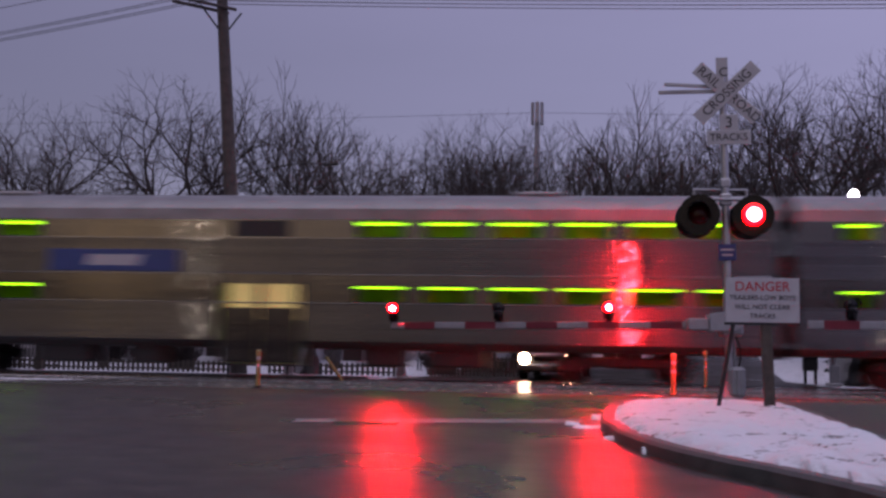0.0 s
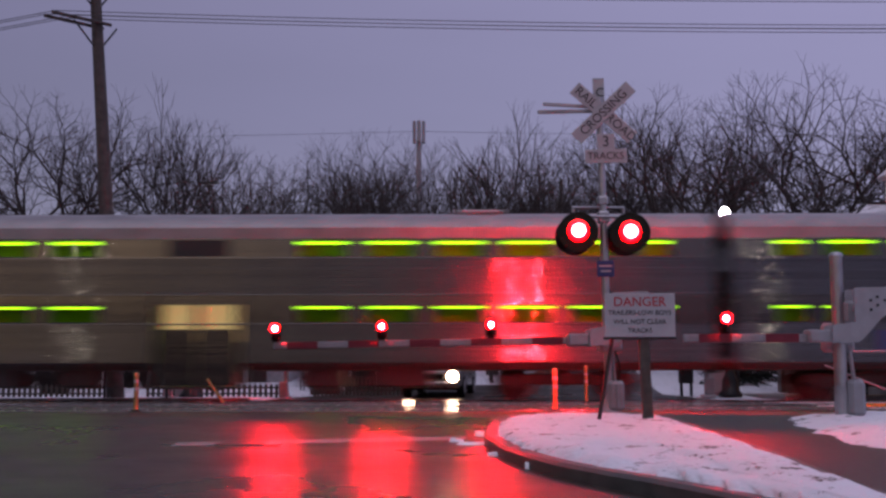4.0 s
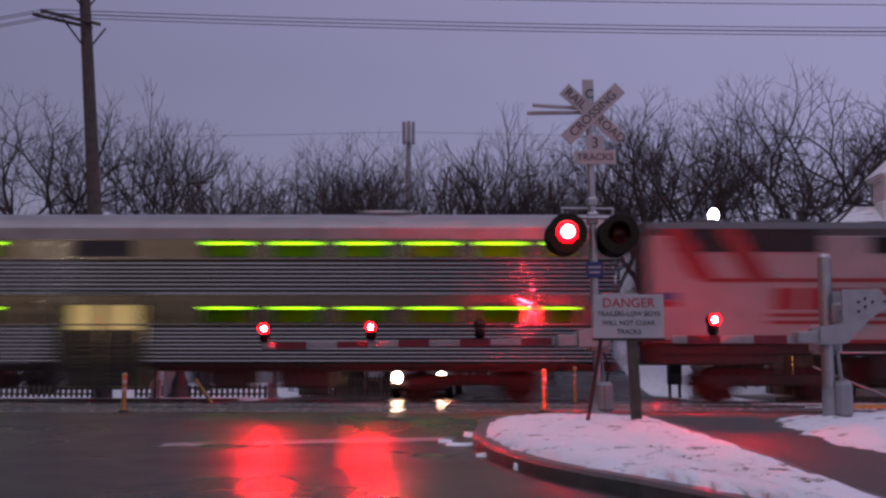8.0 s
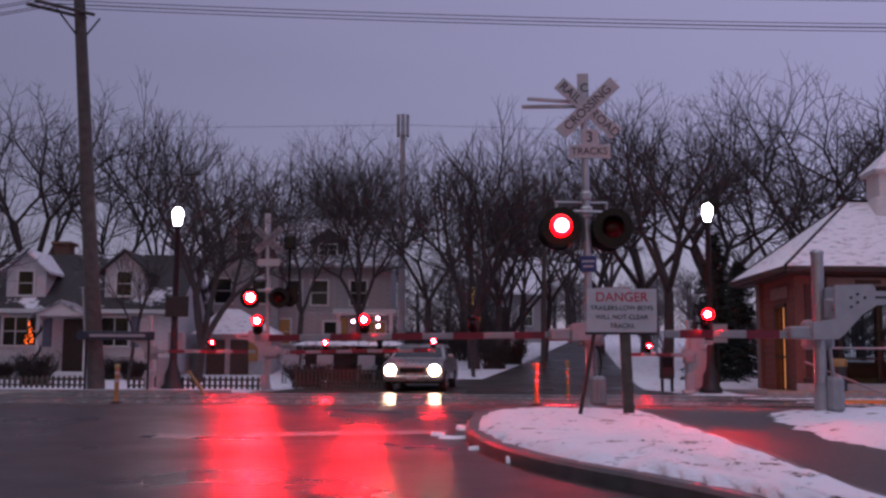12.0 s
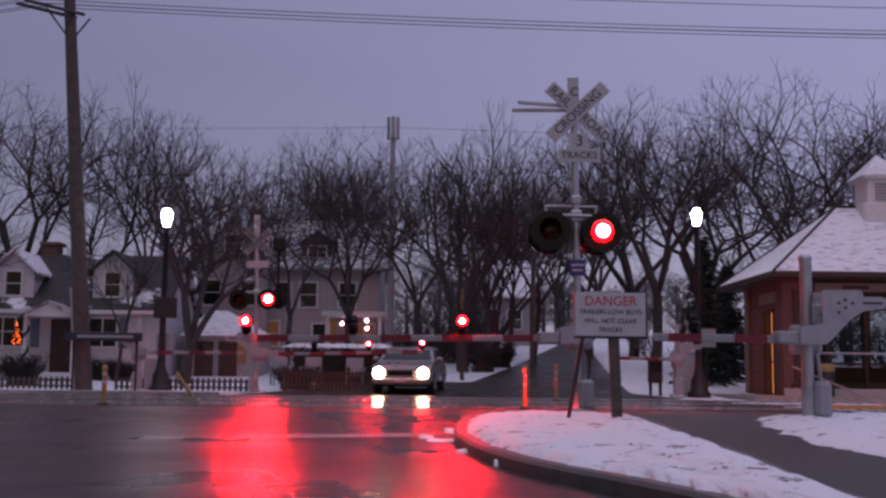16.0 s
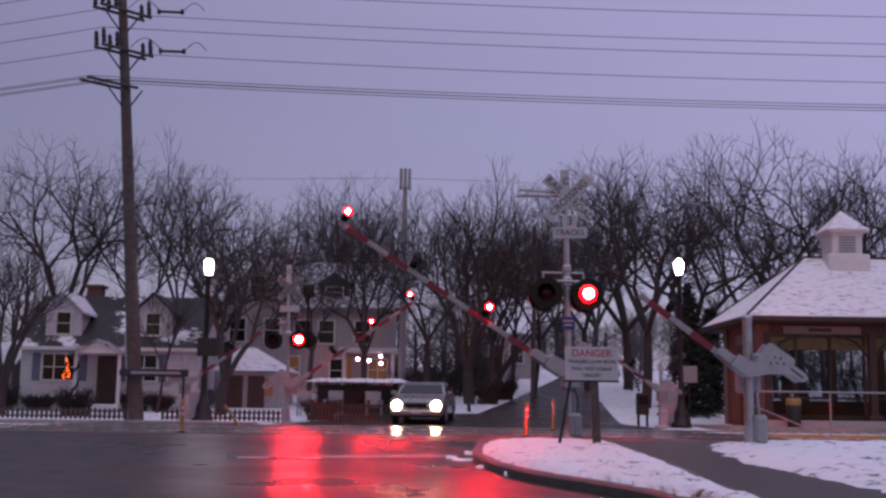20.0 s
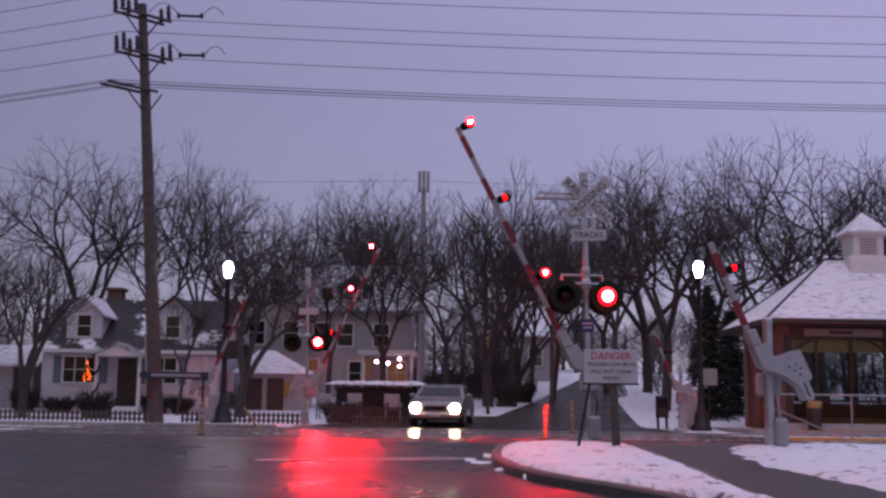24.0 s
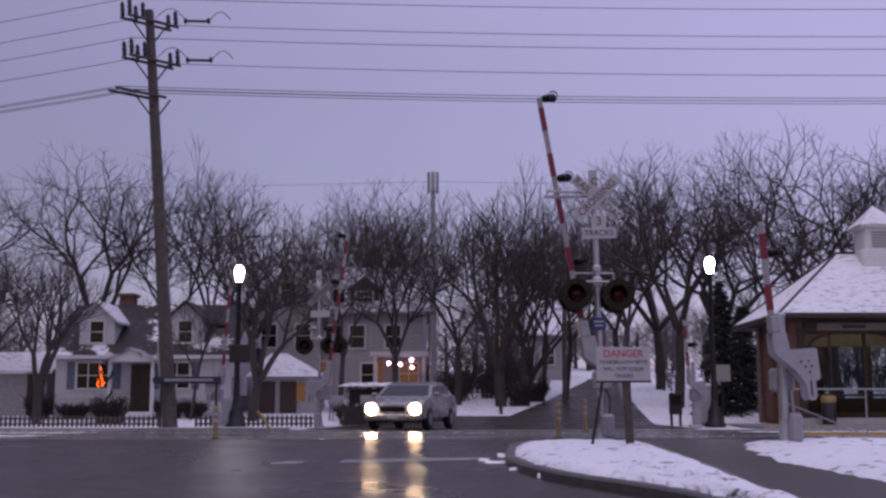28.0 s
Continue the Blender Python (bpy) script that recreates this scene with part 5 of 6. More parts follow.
# ---- utility pole and wires ----
pole = thing("utility_pole", "leaning weathered wooden utility pole with crossarms", "utility pole", pose(-9.72, 33.0, 0, 0, -4.75, 0))
part("shaft", Shape().rod((0, 0, -0.3), (0, 0, 14.4), 0.25, 0.145, 14), M_POLE, pole, "weathered wooden shaft")
LINE = radians(52)
ax = Vector((math.cos(LINE), math.sin(LINE), 0))
ends = []
for z, half, kind in ((13.97, 1.05, "p"), (12.56, 1.05, "p"), (11.3, 1.0, "c")):
    for dy in (-0.2, 0.2):
        off = Vector((-ax.y, ax.x, 0)) * dy
        a, b = Vector((0, 0, z)) + off - ax * (half + (0.65 if kind == "c" else 0)), Vector((0, 0, z)) + off + ax * (half - (0.65 if kind == "c" else 0))
        arm_ = part("crossarm", Shape().rod(a, b, 0.06, 0.06, 6), M_POLE, pole, "wooden crossarm")
        for t in (0.04, 0.3, 0.96) if kind == "p" else (0.05, 0.35):
            p = a.lerp(b, t)
            if kind == "p":
                part("insulator", Shape().lathe([(0.03, 0.05), (0.09, 0.12), (0.06, 0.2), (0.09, 0.28), (0.06, 0.37), (0.08, 0.46), (0.06, 0.53), (0.03, 0.58)], 10, tuple(p)), M_STEELDARK, arm_, "dark porcelain insulator")
                ends.append((z + (0.6 if t == 0.04 else 0.05), p, t if dy < 0 else 1))
            else:
                ends.append((z + 0.06, p, 0))
    part("brace", Shape().rod(Vector((0, 0, z - 0.85)), Vector((0, 0, z)) - ax * 0.8, 0.03, 0.03, 5).rod(Vector((0, 0, z - 0.85)), Vector((0, 0, z)) + ax * 0.7, 0.03, 0.03, 5), M_STEELDARK, pole)
part("street_light_arm", Shape().tube([(0.15, 0, 5.95), (1.0, 0.05, 6.17), (1.7, 0.05, 6.26), (2.4, 0.1, 6.27), (3.0, 0.1, 6.2)], 0.02).box(2.9, 0.03, 6.13, 3.35, 0.17, 6.2, 0.02), M_STEELDARK, pole, "thin street light bracket")
part("guard", Shape().box(-0.28, -0.06, 0, -0.2, 0.06, 3.0), M_GREY, pole)


def wire(a, b, sag, r=0.012, label="thin black overhead wire"):
    a, b = Vector(a), Vector(b)
    pts = [a.lerp(b, k / 24) - Vector((0, 0, 4 * sag * (k / 24) * (1 - k / 24))) for k in range(25)]
    return tagged(part("overhead_wire", Shape().tube(pts, r, 4), M_WIRE), label, "wire", "overhead wires")


base = pole.matrix_basis
seen = set()
for z, p, t in ends:
    key = (round(z, 1), round(p.x, 1), round(p.y, 1))
    if key in seen:
        continue
    seen.add(key)
    q = base @ Vector((p.x, p.y, z))
    if t in (0, 0.04, 0.96):
        wire(q, q + Vector((70, 0.5, 1.0)), 0.9)
    if t in (0, 0.04, 0.3):
        wire(q, q + Vector((-45, 13, -0.6)), 0.7)
wire(Vector((-60, 52, 12.0)), Vector((-1.35, 50, 11.75)), 0.3, 0.008, "faint far overhead wire")
wire(Vector((-1.35, 50, 11.75)), Vector((60, 52, 12.0)), 0.3, 0.008, "faint far overhead wire")
for z in (13.97, 12.56):
    q = base @ Vector((0, 0, z + 0.05)) + Vector((1.2, 0, 0))
    tagged(part("switch_insulator", Shape().rod(q, q + Vector((0.9, 0, -0.02)), 0.05, 0.05, 8).lathe([(0.1, 0), (0.1, 0.08)], 10, tuple(q), "x").lathe([(0.1, 0.8), (0.1, 0.88)], 10, tuple(q), "x")
                .tube([q + Vector((-1.0 + k * 0.1, 0, 0.1 + 0.35 * math.sin(k / 10 * math.pi))) for k in range(11)], 0.014, 4)
                .tube([q + Vector((0.9 + k * 0.07, 0, 0.04 + 0.28 * math.sin(k / 10 * math.pi))) for k in range(11)], 0.014, 4), M_STEELDARK), "dark line insulator hanging in an overhead wire", "insulator")

# ---- antenna tower ----
tw = thing("antenna_mast", "slim grey antenna mast with panel antennas", "antenna", pose(-1.36, 50, gz(50)))
part("shaft", Shape().rod((0, 0, -0.3), (0, 0, 10.4), 0.2, 0.11, 12), M_GREY, tw)
for a in range(0, 360, 60):
    part("panel_antenna", Shape().box(-0.085, -0.29, 10.2, 0.085, -0.2, 11.2, 0.02).moved(pose(0, 0, 0, 0, 0, a)), M_GREY, tw, "pale panel antenna")


# ---- street lamps ----
def lamp_post(x, y, h):
    l = thing("street_lamp", "lit globe on a fluted dark ornamental lamp post", "street lamp", pose(x, y, gz(y)), group="ornamental street lamps")
    part("base", Shape().lathe([(0.36, 0), (0.36, 0.1), (0.26, 0.2), (0.24, 0.5), (0.15, 0.7), (0.12, 0.9)], 16), M_STEELDARK, l)
    part("post", Shape().lathe([(0.12, 0.85), (0.10, 1.5), (0.085, h - 0.45), (0.12, h - 0.42), (0.14, h - 0.36), (0.1, h - 0.32)], 16), M_STEELDARK, l)
    part("globe", Shape().lathe([(0.085, h - 0.32), (0.12, h - 0.2), (0.16, h), (0.155, h + 0.1), (0.1, h + 0.2), (0.04, h + 0.24)], 20), M_GLOBE if y > 0 else M_SODIUM, l, "glowing white acorn globe")
    part("finial", Shape().lathe([(0.09, h + 0.23), (0.05, h + 0.29), (0.012, h + 0.38)], 12), M_STEELDARK, l)


lamp_post(-7.75, 34.0, 5.3)
lamp_post(8.56, 34.6, 5.6)
lamp_post(-20.6, -6.0, 8.2)
lamp_post(17.5, -6.0, 8.2)

# ---- houses beyond the tracks ----
def brick_wall_material():
    m = bpy.data.materials.new("brick_wall")
    m.use_nodes = True
    nt = m.node_tree
    b = nt.nodes["Principled BSDF"]
    tc, mp, br = nt.nodes.new("ShaderNodeTexCoord"), nt.nodes.new("ShaderNodeMapping"), nt.nodes.new("ShaderNodeTexBrick")
    mp.inputs["Rotation"].default_value = (radians(90), 0, radians(90))
    br.inputs["Color1"].default_value, br.inputs["Color2"].default_value, br.inputs["Mortar"].default_value = (0.13, 0.05, 0.034, 1), (0.095, 0.037, 0.027, 1), (0.12, 0.1, 0.09, 1)
    br.inputs["Scale"].default_value, br.inputs["Brick Width"].default_value, br.inputs["Row Height"].default_value, br.inputs["Mortar Size"].default_value = 1.0, 0.21, 0.075, 0.008
    nt.links.new(tc.outputs["Object"], mp.inputs[0])
    nt.links.new(mp.outputs[0], br.inputs["Vector"])
    nt.links.new(br.outputs["Color"], b.inputs["Base Color"])
    b.inputs["Roughness"].default_value = 0.8
    return m


M_BRICKWALL = brick_wall_material()


def gable_roof(x0, x1, y0, y1, ze, zr, over=0.3, thick=0.12, lift=0.0):
    """Two slopes with the ridge along x."""
    ym = (y0 + y1) / 2
    a, b = y0 - over, y1 + over
    k = (zr - ze) / (ym - y0)
    zl = ze - k * over
    s = Shape()
    s.prism([(a, zl + lift), (ym, zr + lift), (ym, zr + lift - thick), (a, zl + lift - thick)], x0 - over, x1 + over, "x")
    s.prism([(b, zl + lift), (b, zl + lift - thick), (ym, zr + lift - thick), (ym, zr + lift)], x0 - over, x1 + over, "x")
    return s


def window(parent, x, y, z, w, h, panes=2, lit=None, shutters=None):
    fr = part("window", Shape().box(x - w / 2 - 0.07, y - 0.05, z - 0.07, x + w / 2 + 0.07, y + 0.02, z).box(x - w / 2 - 0.07, y - 0.05, z + h, x + w / 2 + 0.07, y + 0.02, z + h + 0.07)
              .box(x - w / 2 - 0.07, y - 0.05, z, x - w / 2, y + 0.02, z + h).box(x + w / 2, y - 0.05, z, x + w / 2 + 0.07, y + 0.02, z + h), M_TRIM, parent, "white window frame")
    for k in range(panes):
        a = x - w / 2 + w * k / panes
        part("pane", Shape().box(a + 0.02, y - 0.02, z, a + w / panes - 0.02, y - 0.012, z + h), lit or M_DARKGLASS, fr)
    bars = Shape()
    for k in range(1, panes):
        bars.box(x - w / 2 + w * k / panes - 0.02, y - 0.035, z, x - w / 2 + w * k / panes + 0.02, y - 0.005, z + h)
    bars.box(x - w / 2, y - 0.035, z + h * 0.5 - 0.015, x + w / 2, y - 0.005, z + h * 0.5 + 0.015)
    part("glazing_bar", bars, M_TRIM, fr)
    if shutters:
        for sg in (-1, 1):
            c = x + sg * (w / 2 + 0.25)
            part("shutter", Shape().box(c - 0.16, y - 0.04, z - 0.05, c + 0.16, y + 0.0, z + h + 0.05, 0.01), shutters, parent, "blue-grey shutter")
    return fr


def clapboards(parent, x0, x1, y, z0, z1, material, step=0.2):
    n = int((z1 - z0) / step)
    me = Shape().prism([(0, 0), (0, step), (-0.012, step), (-0.035, 0)], 0, x1 - x0, "x").mesh("board", material)
    for k in range(n):
        b = part("board", me, material, parent)
        b.location = (x0, y, z0 + k * step)


M_PATCHSNOW = snow_ground("patchy_roof_snow", 0.5, 0.56, 0.6, (0.022, 0.019, 0.02))
M_THINSNOW = snow_ground("thin_roof_snow", 3.2, 0.40, 0.72, (0.035, 0.031, 0.032))
M_DIMWARM = glow("dim_warm_window", (1.0, 0.40, 0.13), 0.06)
M_DIMWARM.node_tree.nodes["Principled BSDF"].inputs["Base Color"].default_value = (0.06, 0.03, 0.02, 1)
M_NAVY = mat("navy_board", (0.008, 0.012, 0.035), 0.5)
M_SHUTTER = mat("blue_grey_paint", (0.12, 0.15, 0.22), 0.6)
h1 = thing("house", "white one-and-a-half-storey house with dormers and patchy snow on a dark roof", "house")
wall = part("wall", Shape().box(-16.4, 41.0, 0.0, -9.4, 47.0, 2.9).prism([(41.0, 2.9), (47.0, 2.9), (44.0, 5.0)], -16.4, -9.4, "x"), M_SIDING, h1, "white clapboard walls")
clapboards(wall, -16.4, -9.4, 41.0, 0.5, 2.9, M_SIDING)
part("roof", gable_roof(-16.4, -9.4, 41.0, 47.0, 2.9, 5.0, lift=0.125), M_PATCHSNOW, h1, "dark shingle roof with patches of snow")
part("chimney", Shape().box(-14.9, 44.2, 4.4, -14.3, 44.9, 5.55, 0.02).box(-15.0, 44.1, 5.52, -14.2, 45.0, 5.65, 0.02), M_BRICKWALL, h1, "brick chimney")
for x in (-14.9, -11.3):
    dm = part("dormer", Shape().box(x - 0.72, 41.35, 2.95, x + 0.72, 44, 4.3).prism([(x - 0.72, 4.3), (x + 0.72, 4.3), (x, 4.95)], 41.35, 44, "y"), M_SIDING, h1, "white gabled dormer")
    part("dormer_roof", Shape().prism([(x - 0.95, 4.2), (x, 5.06), (x, 4.96), (x - 0.95, 4.1)], 41.1, 44, "y").prism([(x + 0.95, 4.2), (x + 0.95, 4.1), (x, 4.96), (x, 5.06)], 41.1, 44, "y"), M_ROOFSNOW if x < -12 else M_PATCHSNOW, dm)
    window(dm, x, 41.33, 3.35, 0.55, 0.85, 1)
window(h1, -14.85, 40.98, 1.5, 1.35, 1.0, 3, M_DARKGLASS, M_SHUTTER)
window(h1, -11.5, 40.98, 1.5, 1.0, 1.0, 2, M_DARKGLASS, M_SHUTTER)
part("door", Shape().box(-13.35, 40.93, 0.5, -12.55, 41.0, 2.45, 0.02), M_TIMBER, h1, "dark front door")
part("porch", Shape().box(-13.9, 39.6, 0.3, -12.1, 41.0, 0.55, 0.03).box(-13.9, 39.7, 0.55, -13.78, 39.82, 2.5).box(-12.22, 39.7, 0.55, -12.1, 39.82, 2.5).prism([(-13.9, 2.5), (-12.1, 2.5), (-13.0, 2.95)], 39.5, 41.0, "y"), M_TRIM, h1, "white gabled porch")
part("porch_roof", Shape().prism([(-14.05, 2.5), (-13.0, 3.06), (-13.0, 2.97), (-14.05, 2.41)], 39.4, 41.0, "y").prism([(-11.95, 2.5), (-11.95, 2.41), (-13.0, 2.97), (-13.0, 3.06)], 39.4, 41.0, "y"), M_THINSNOW, h1)
part("eave_trim", Shape().box(-16.7, 40.66, 2.66, -9.1, 40.72, 2.8), M_TRIM, h1)
garland = Shape()
for k in range(26):
    a = k * 0.62
    garland.rod((-13.84 + 0.1 * math.cos(a), 39.76 + 0.1 * math.sin(a), 0.6 + k * 0.07), (-13.84 + 0.1 * math.cos(a + 0.62), 39.76 + 0.1 * math.sin(a + 0.62), 0.67 + k * 0.07), 0.05, n=5)
part("garland", garland, M_CONIFER, h1, "dark garland wound round a porch post")
xt = thing("christmas_tree", "decorated tree with orange lights in the house window", "christmas tree", pose(-14.55, 40.93, 1.5))
part("needles", Shape().lathe([(0.2, 0.02), (0.09, 0.35), (0.13, 0.35), (0.02, 0.85)], 10).moved(Matrix.Diagonal((1, 0.12, 1, 1))), M_CONIFER, xt)
rng = random.Random(8)
bul = Shape()
for k in range(34):
    z = rng.uniform(0.05, 0.95)
    bul.lathe([(0.004, -0.017), (0.017, 0), (0.004, 0.017)], 5, (rng.uniform(-1, 1) * 0.2 * (1 - z * 0.9), -0.045, z * 0.88))
tagged(part("light_string", bul, M_TREELIGHT, xt, "orange string lights"), kind="stuff")

g1 = thing("garage", "low white garage with a snow-covered roof", "garage")
part("wall", Shape().box(-21.5, 42, 0, -17.1, 47, 2.2).prism([(42, 2.2), (47, 2.2), (44.5, 3.0)], -21.5, -17.1, "x"), M_SIDING2, g1)
part("roof", gable_roof(-21.5, -17.1, 42, 47, 2.2, 3.0, lift=0.125), M_ROOFSNOW, g1, "snow-covered roof")
part("door", Shape().box(-17.9, 41.96, 0.3, -17.2, 42.0, 2.1), M_TIMBER, g1)
g2 = thing("garage", "small brick-red garage with a snowy hipped roof", "garage")
part("wall", Shape().box(-8.8, 43, 0.2, -6.1, 46, 2.1), M_SIDING2, g2)
part("roof", Shape().add([(-9.1, 42.7, 2.0), (-5.8, 42.7, 2.0), (-5.8, 46.3, 2.0), (-9.1, 46.3, 2.0), (-8.3, 44.5, 3.05), (-7.6, 44.5, 3.05)], [(0, 1, 5, 4), (1, 2, 5), (2, 3, 4, 5), (3, 0, 4), (3, 2, 1, 0)]), M_ROOFSNOW, g2, "snow-covered roof")
for x in (-8.2, -7.3):
    part("door", Shape().box(x - 0.35, 42.94, 0.4, x + 0.35, 43.0, 1.8, 0.02), M_TIMBER, g2)
part("lit_window", Shape().box(-6.95, 42.95, 1.0, -6.6, 43.0, 1.7), M_DIMWARM, g2)

h3 = thing("house", "large two-storey pale house with a steep snowy roof", "house")
wall = part("wall", Shape().box(-7.6, 52, 0.5, -1.9, 60, 5.6).prism([(52, 5.6), (60, 5.6), (56, 8.0)], -7.6, -1.9, "x"), M_SIDING2, h3, "pale grey siding")
clapboards(wall, -7.6, -1.9, 52.0, 1.2, 5.6, M_SIDING2, 0.25)
part("roof", gable_roof(-7.6, -1.9, 52, 60, 5.6, 8.1, 0.35, lift=0.13), M_THINSNOW, h3, "dark roof under thin snow")
part("gable_wing", Shape().box(-10.2, 51.2, 0.5, -7.0, 57, 5.7).prism([(-10.2, 5.7), (-7.0, 5.7), (-8.6, 7.7)], 51.2, 57, "y"), M_SIDING2, h3, "pale gabled wing")
part("wing_roof", Shape().prism([(-10.5, 5.4), (-8.6, 7.85), (-8.6, 7.72), (-10.5, 5.27)], 50.95, 57, "y").prism([(-6.7, 5.4), (-6.7, 5.27), (-8.6, 7.72), (-8.6, 7.85)], 50.95, 57, "y"), M_THINSNOW, h3, "dark roof under thin snow")
window(h3, -8.6, 51.18, 6.1, 0.7, 0.8, 1)
for x in (-9.5, -7.8):
    window(h3, x, 51.18, 3.7, 0.75, 1.1, 1)
dm = part("dormer", Shape().box(-5.6, 52.6, 5.9, -4.2, 56, 6.7).prism([(-5.8, 6.7), (-4.0, 6.7), (-4.9, 7.35)], 52.5, 56, "y"), M_SHINGLE, h3, "dark dormer")
window(dm, -4.9, 52.58, 6.05, 0.8, 0.5, 2)
for x, z, lit in ((-6.4, 3.7, None), (-5.2, 3.7, None), (-3.4, 3.7, None), (-6.9, 1.9, M_DIMWARM), (-4.6, 1.8, None)):
    window(h3, x, 51.98, z, 0.75, 1.1, 1, lit)
part("porch", Shape().box(-4.3, 50.2, 1.0, -1.7, 52, 1.3).box(-4.4, 50.0, 3.2, -1.6, 52, 3.4).box(-4.25, 50.2, 1.3, -4.1, 50.35, 3.2).box(-1.9, 50.2, 1.3, -1.75, 50.35, 3.2), M_TRIM, h3)
part("lit_door", Shape().box(-4.15, 51.9, 1.3, -3.9, 51.97, 3.1), M_DIMWARM, h3, "warm lit doorway")
window(h3, -2.6, 51.97, 1.9, 0.9, 1.0, 2, M_DIMWARM)
M_PINK = glow("porch_light", (1.0, 0.5, 0.62), 14.0)
for x, z in ((-3.5, 2.85), (-2.95, 2.78), (-2.4, 3.0), (-2.38, 2.65)):
    part("porch_light", Shape().lathe([(0.01, -0.09), (0.075, -0.04), (0.085, 0.02), (0.01, 0.09)], 10, (x, 50.1, z)), M_PINK, h3, "pink porch light")
h4 = thing("house", "distant grey house among the trees", "house")
part("wall", Shape().box(2.0, 66, 2, 6.4, 72, 5.4).prism([(66, 5.4), (72, 5.4), (69, 7.6)], 2.0, 6.4, "x"), M_SIDING2, h4)
part("roof", gable_roof(2.0, 6.4, 66, 72, 5.4, 7.6, lift=0.125), M_ROOFSNOW, h4)
for x in (2.9, 4.2, 5.5):
    window(h4, x, 65.98, 3.4, 0.8, 1.1, 1, M_WARM if x == 2.9 else None)
h5 = thing("house", "distant white house with a snowy roof", "house")
part("wall", Shape().box(-15.5, 62, 1.5, -9, 68, 5.6).prism([(62, 5.6), (68, 5.6), (65, 8.2)], -15.5, -9, "x"), M_SIDING2, h5)
part("roof", gable_roof(-15.5, -9, 62, 68, 5.6, 8.2, lift=0.125), M_ROOFSNOW, h5)
for x in (-14.5, -12.6, -10.6):
    window(h5, x, 61.98, 3.6, 0.8, 1.2, 1)
# ---- yards ----
fence = thing("picket_fence", "low dark picket fence along the snowy yard", "fence")
pk = Shape().prism([(-0.045, 0), (0.045, 0), (0.045, 0.36), (0, 0.42), (-0.045, 0.36)], -0.012, 0.012, "y").mesh("picket", M_WOODPOST)
x = -20.0
while x < -5.1:
    if not -10.35 < x < -9.3:
        p_ = part("picket", pk, M_WOODPOST, fence)
        p_.location = (x, 34.8, 0.02 + random.uniform(-0.01, 0.01))
    x += 0.165
for a, b in ((-20.1, -10.35), (-9.3, -5.0)):
    for z in (0.12, 0.3):
        part("fence_rail", Shape().box(a, 34.815, z, b, 34.85, z + 0.05), M_WOODPOST, fence)
iron = thing("iron_fence", "black iron fence panel at the road's edge", "fence", pose(-18.9, 36.0, 0.05))
for k in range(18):
    part("bar", Shape().rod((k * 0.12, 0, 0), (k * 0.12, 0, 1.3), 0.014, n=6), M_BLACK, iron)
part("fence_rail", Shape().box(-0.05, -0.02, 1.15, 2.1, 0.02, 1.19).box(-0.05, -0.02, 0.1, 2.1, 0.02, 0.14), M_BLACK, iron)


def shrub(x, y, w, h, seed, label="dark leafless shrub against the house", d=0.6):
    rng = random.Random(seed)
    s = Shape()
    for k in range(150):
        a = rng.uniform(0, math.tau)
        p = Vector((x + rng.uniform(-0.3, 0.3) * w, y + rng.uniform(-0.3, 0.3) * d, gz(y)))
        q = Vector((x + rng.uniform(-0.5, 0.5) * w, y + rng.uniform(-0.5, 0.5) * d, gz(y) + h * rng.uniform(0.5, 1)))
        s.rod(p, q, 0.02, 0.008, 3, False)
        for _ in range(4):
            t = p.lerp(q, rng.uniform(0.4, 1))
            s.rod(t, t + Vector((rng.uniform(-0.25, 0.25), rng.uniform(-0.2, 0.2), rng.uniform(0, 0.25))), 0.012, 0.006, 3, False)
    return tagged(part("shrub", s, M_SHRUB), label, "shrub", "shrubs")


for k, (x, y, w, h) in enumerate(((-15.4, 40.3, 1.4, 0.5), (-14.2, 40.2, 1.0, 0.5), (-11.6, 40.3, 1.5, 0.7), (-10.6, 40.3, 1.0, 0.6), (-12.9, 37.0, 1.5, 1.0), (-4.0, 36.4, 1.6, 0.7), (2.6, 47, 1.6, 1.0), (3.6, 50, 1.4, 1.1), (-16.8, 40.4, 1.2, 0.9))):
    shrub(x, y, w, h, 100 + k)


def hedge(x0, x1, y, h, seed):
    rng = random.Random(seed)
    g = thing("hedge", "dense dark clipped hedge capped with snow", "hedge", pose(0, 0, gz(y)))
    s = Shape()
    for k in range(int((x1 - x0) * 520)):
        p = Vector((rng.uniform(x0, x1), y + rng.uniform(-0.45, 0.45), rng.uniform(0.02, h)))
        s.rod(p, p + Vector((rng.uniform(-0.14, 0.14), rng.uniform(-0.14, 0.14), rng.uniform(-0.02, 0.16))), 0.018, 0.006, 3, False)
    s.box(x0 + 0.1, y - 0.25, 0, x1 - 0.1, y + 0.25, h * 0.88)
    tagged(part("foliage", s, M_HEDGE, g), kind="stuff")
    part("snow_cap", mound(smooth_ring([(x0, y - 0.35), (x1, y - 0.35), (x1, y + 0.35), (x0, y + 0.35)], 8), h - gz(y) - 0.02, 0.12, seed, 5), M_ROOFSNOW, g, "cap of snow")


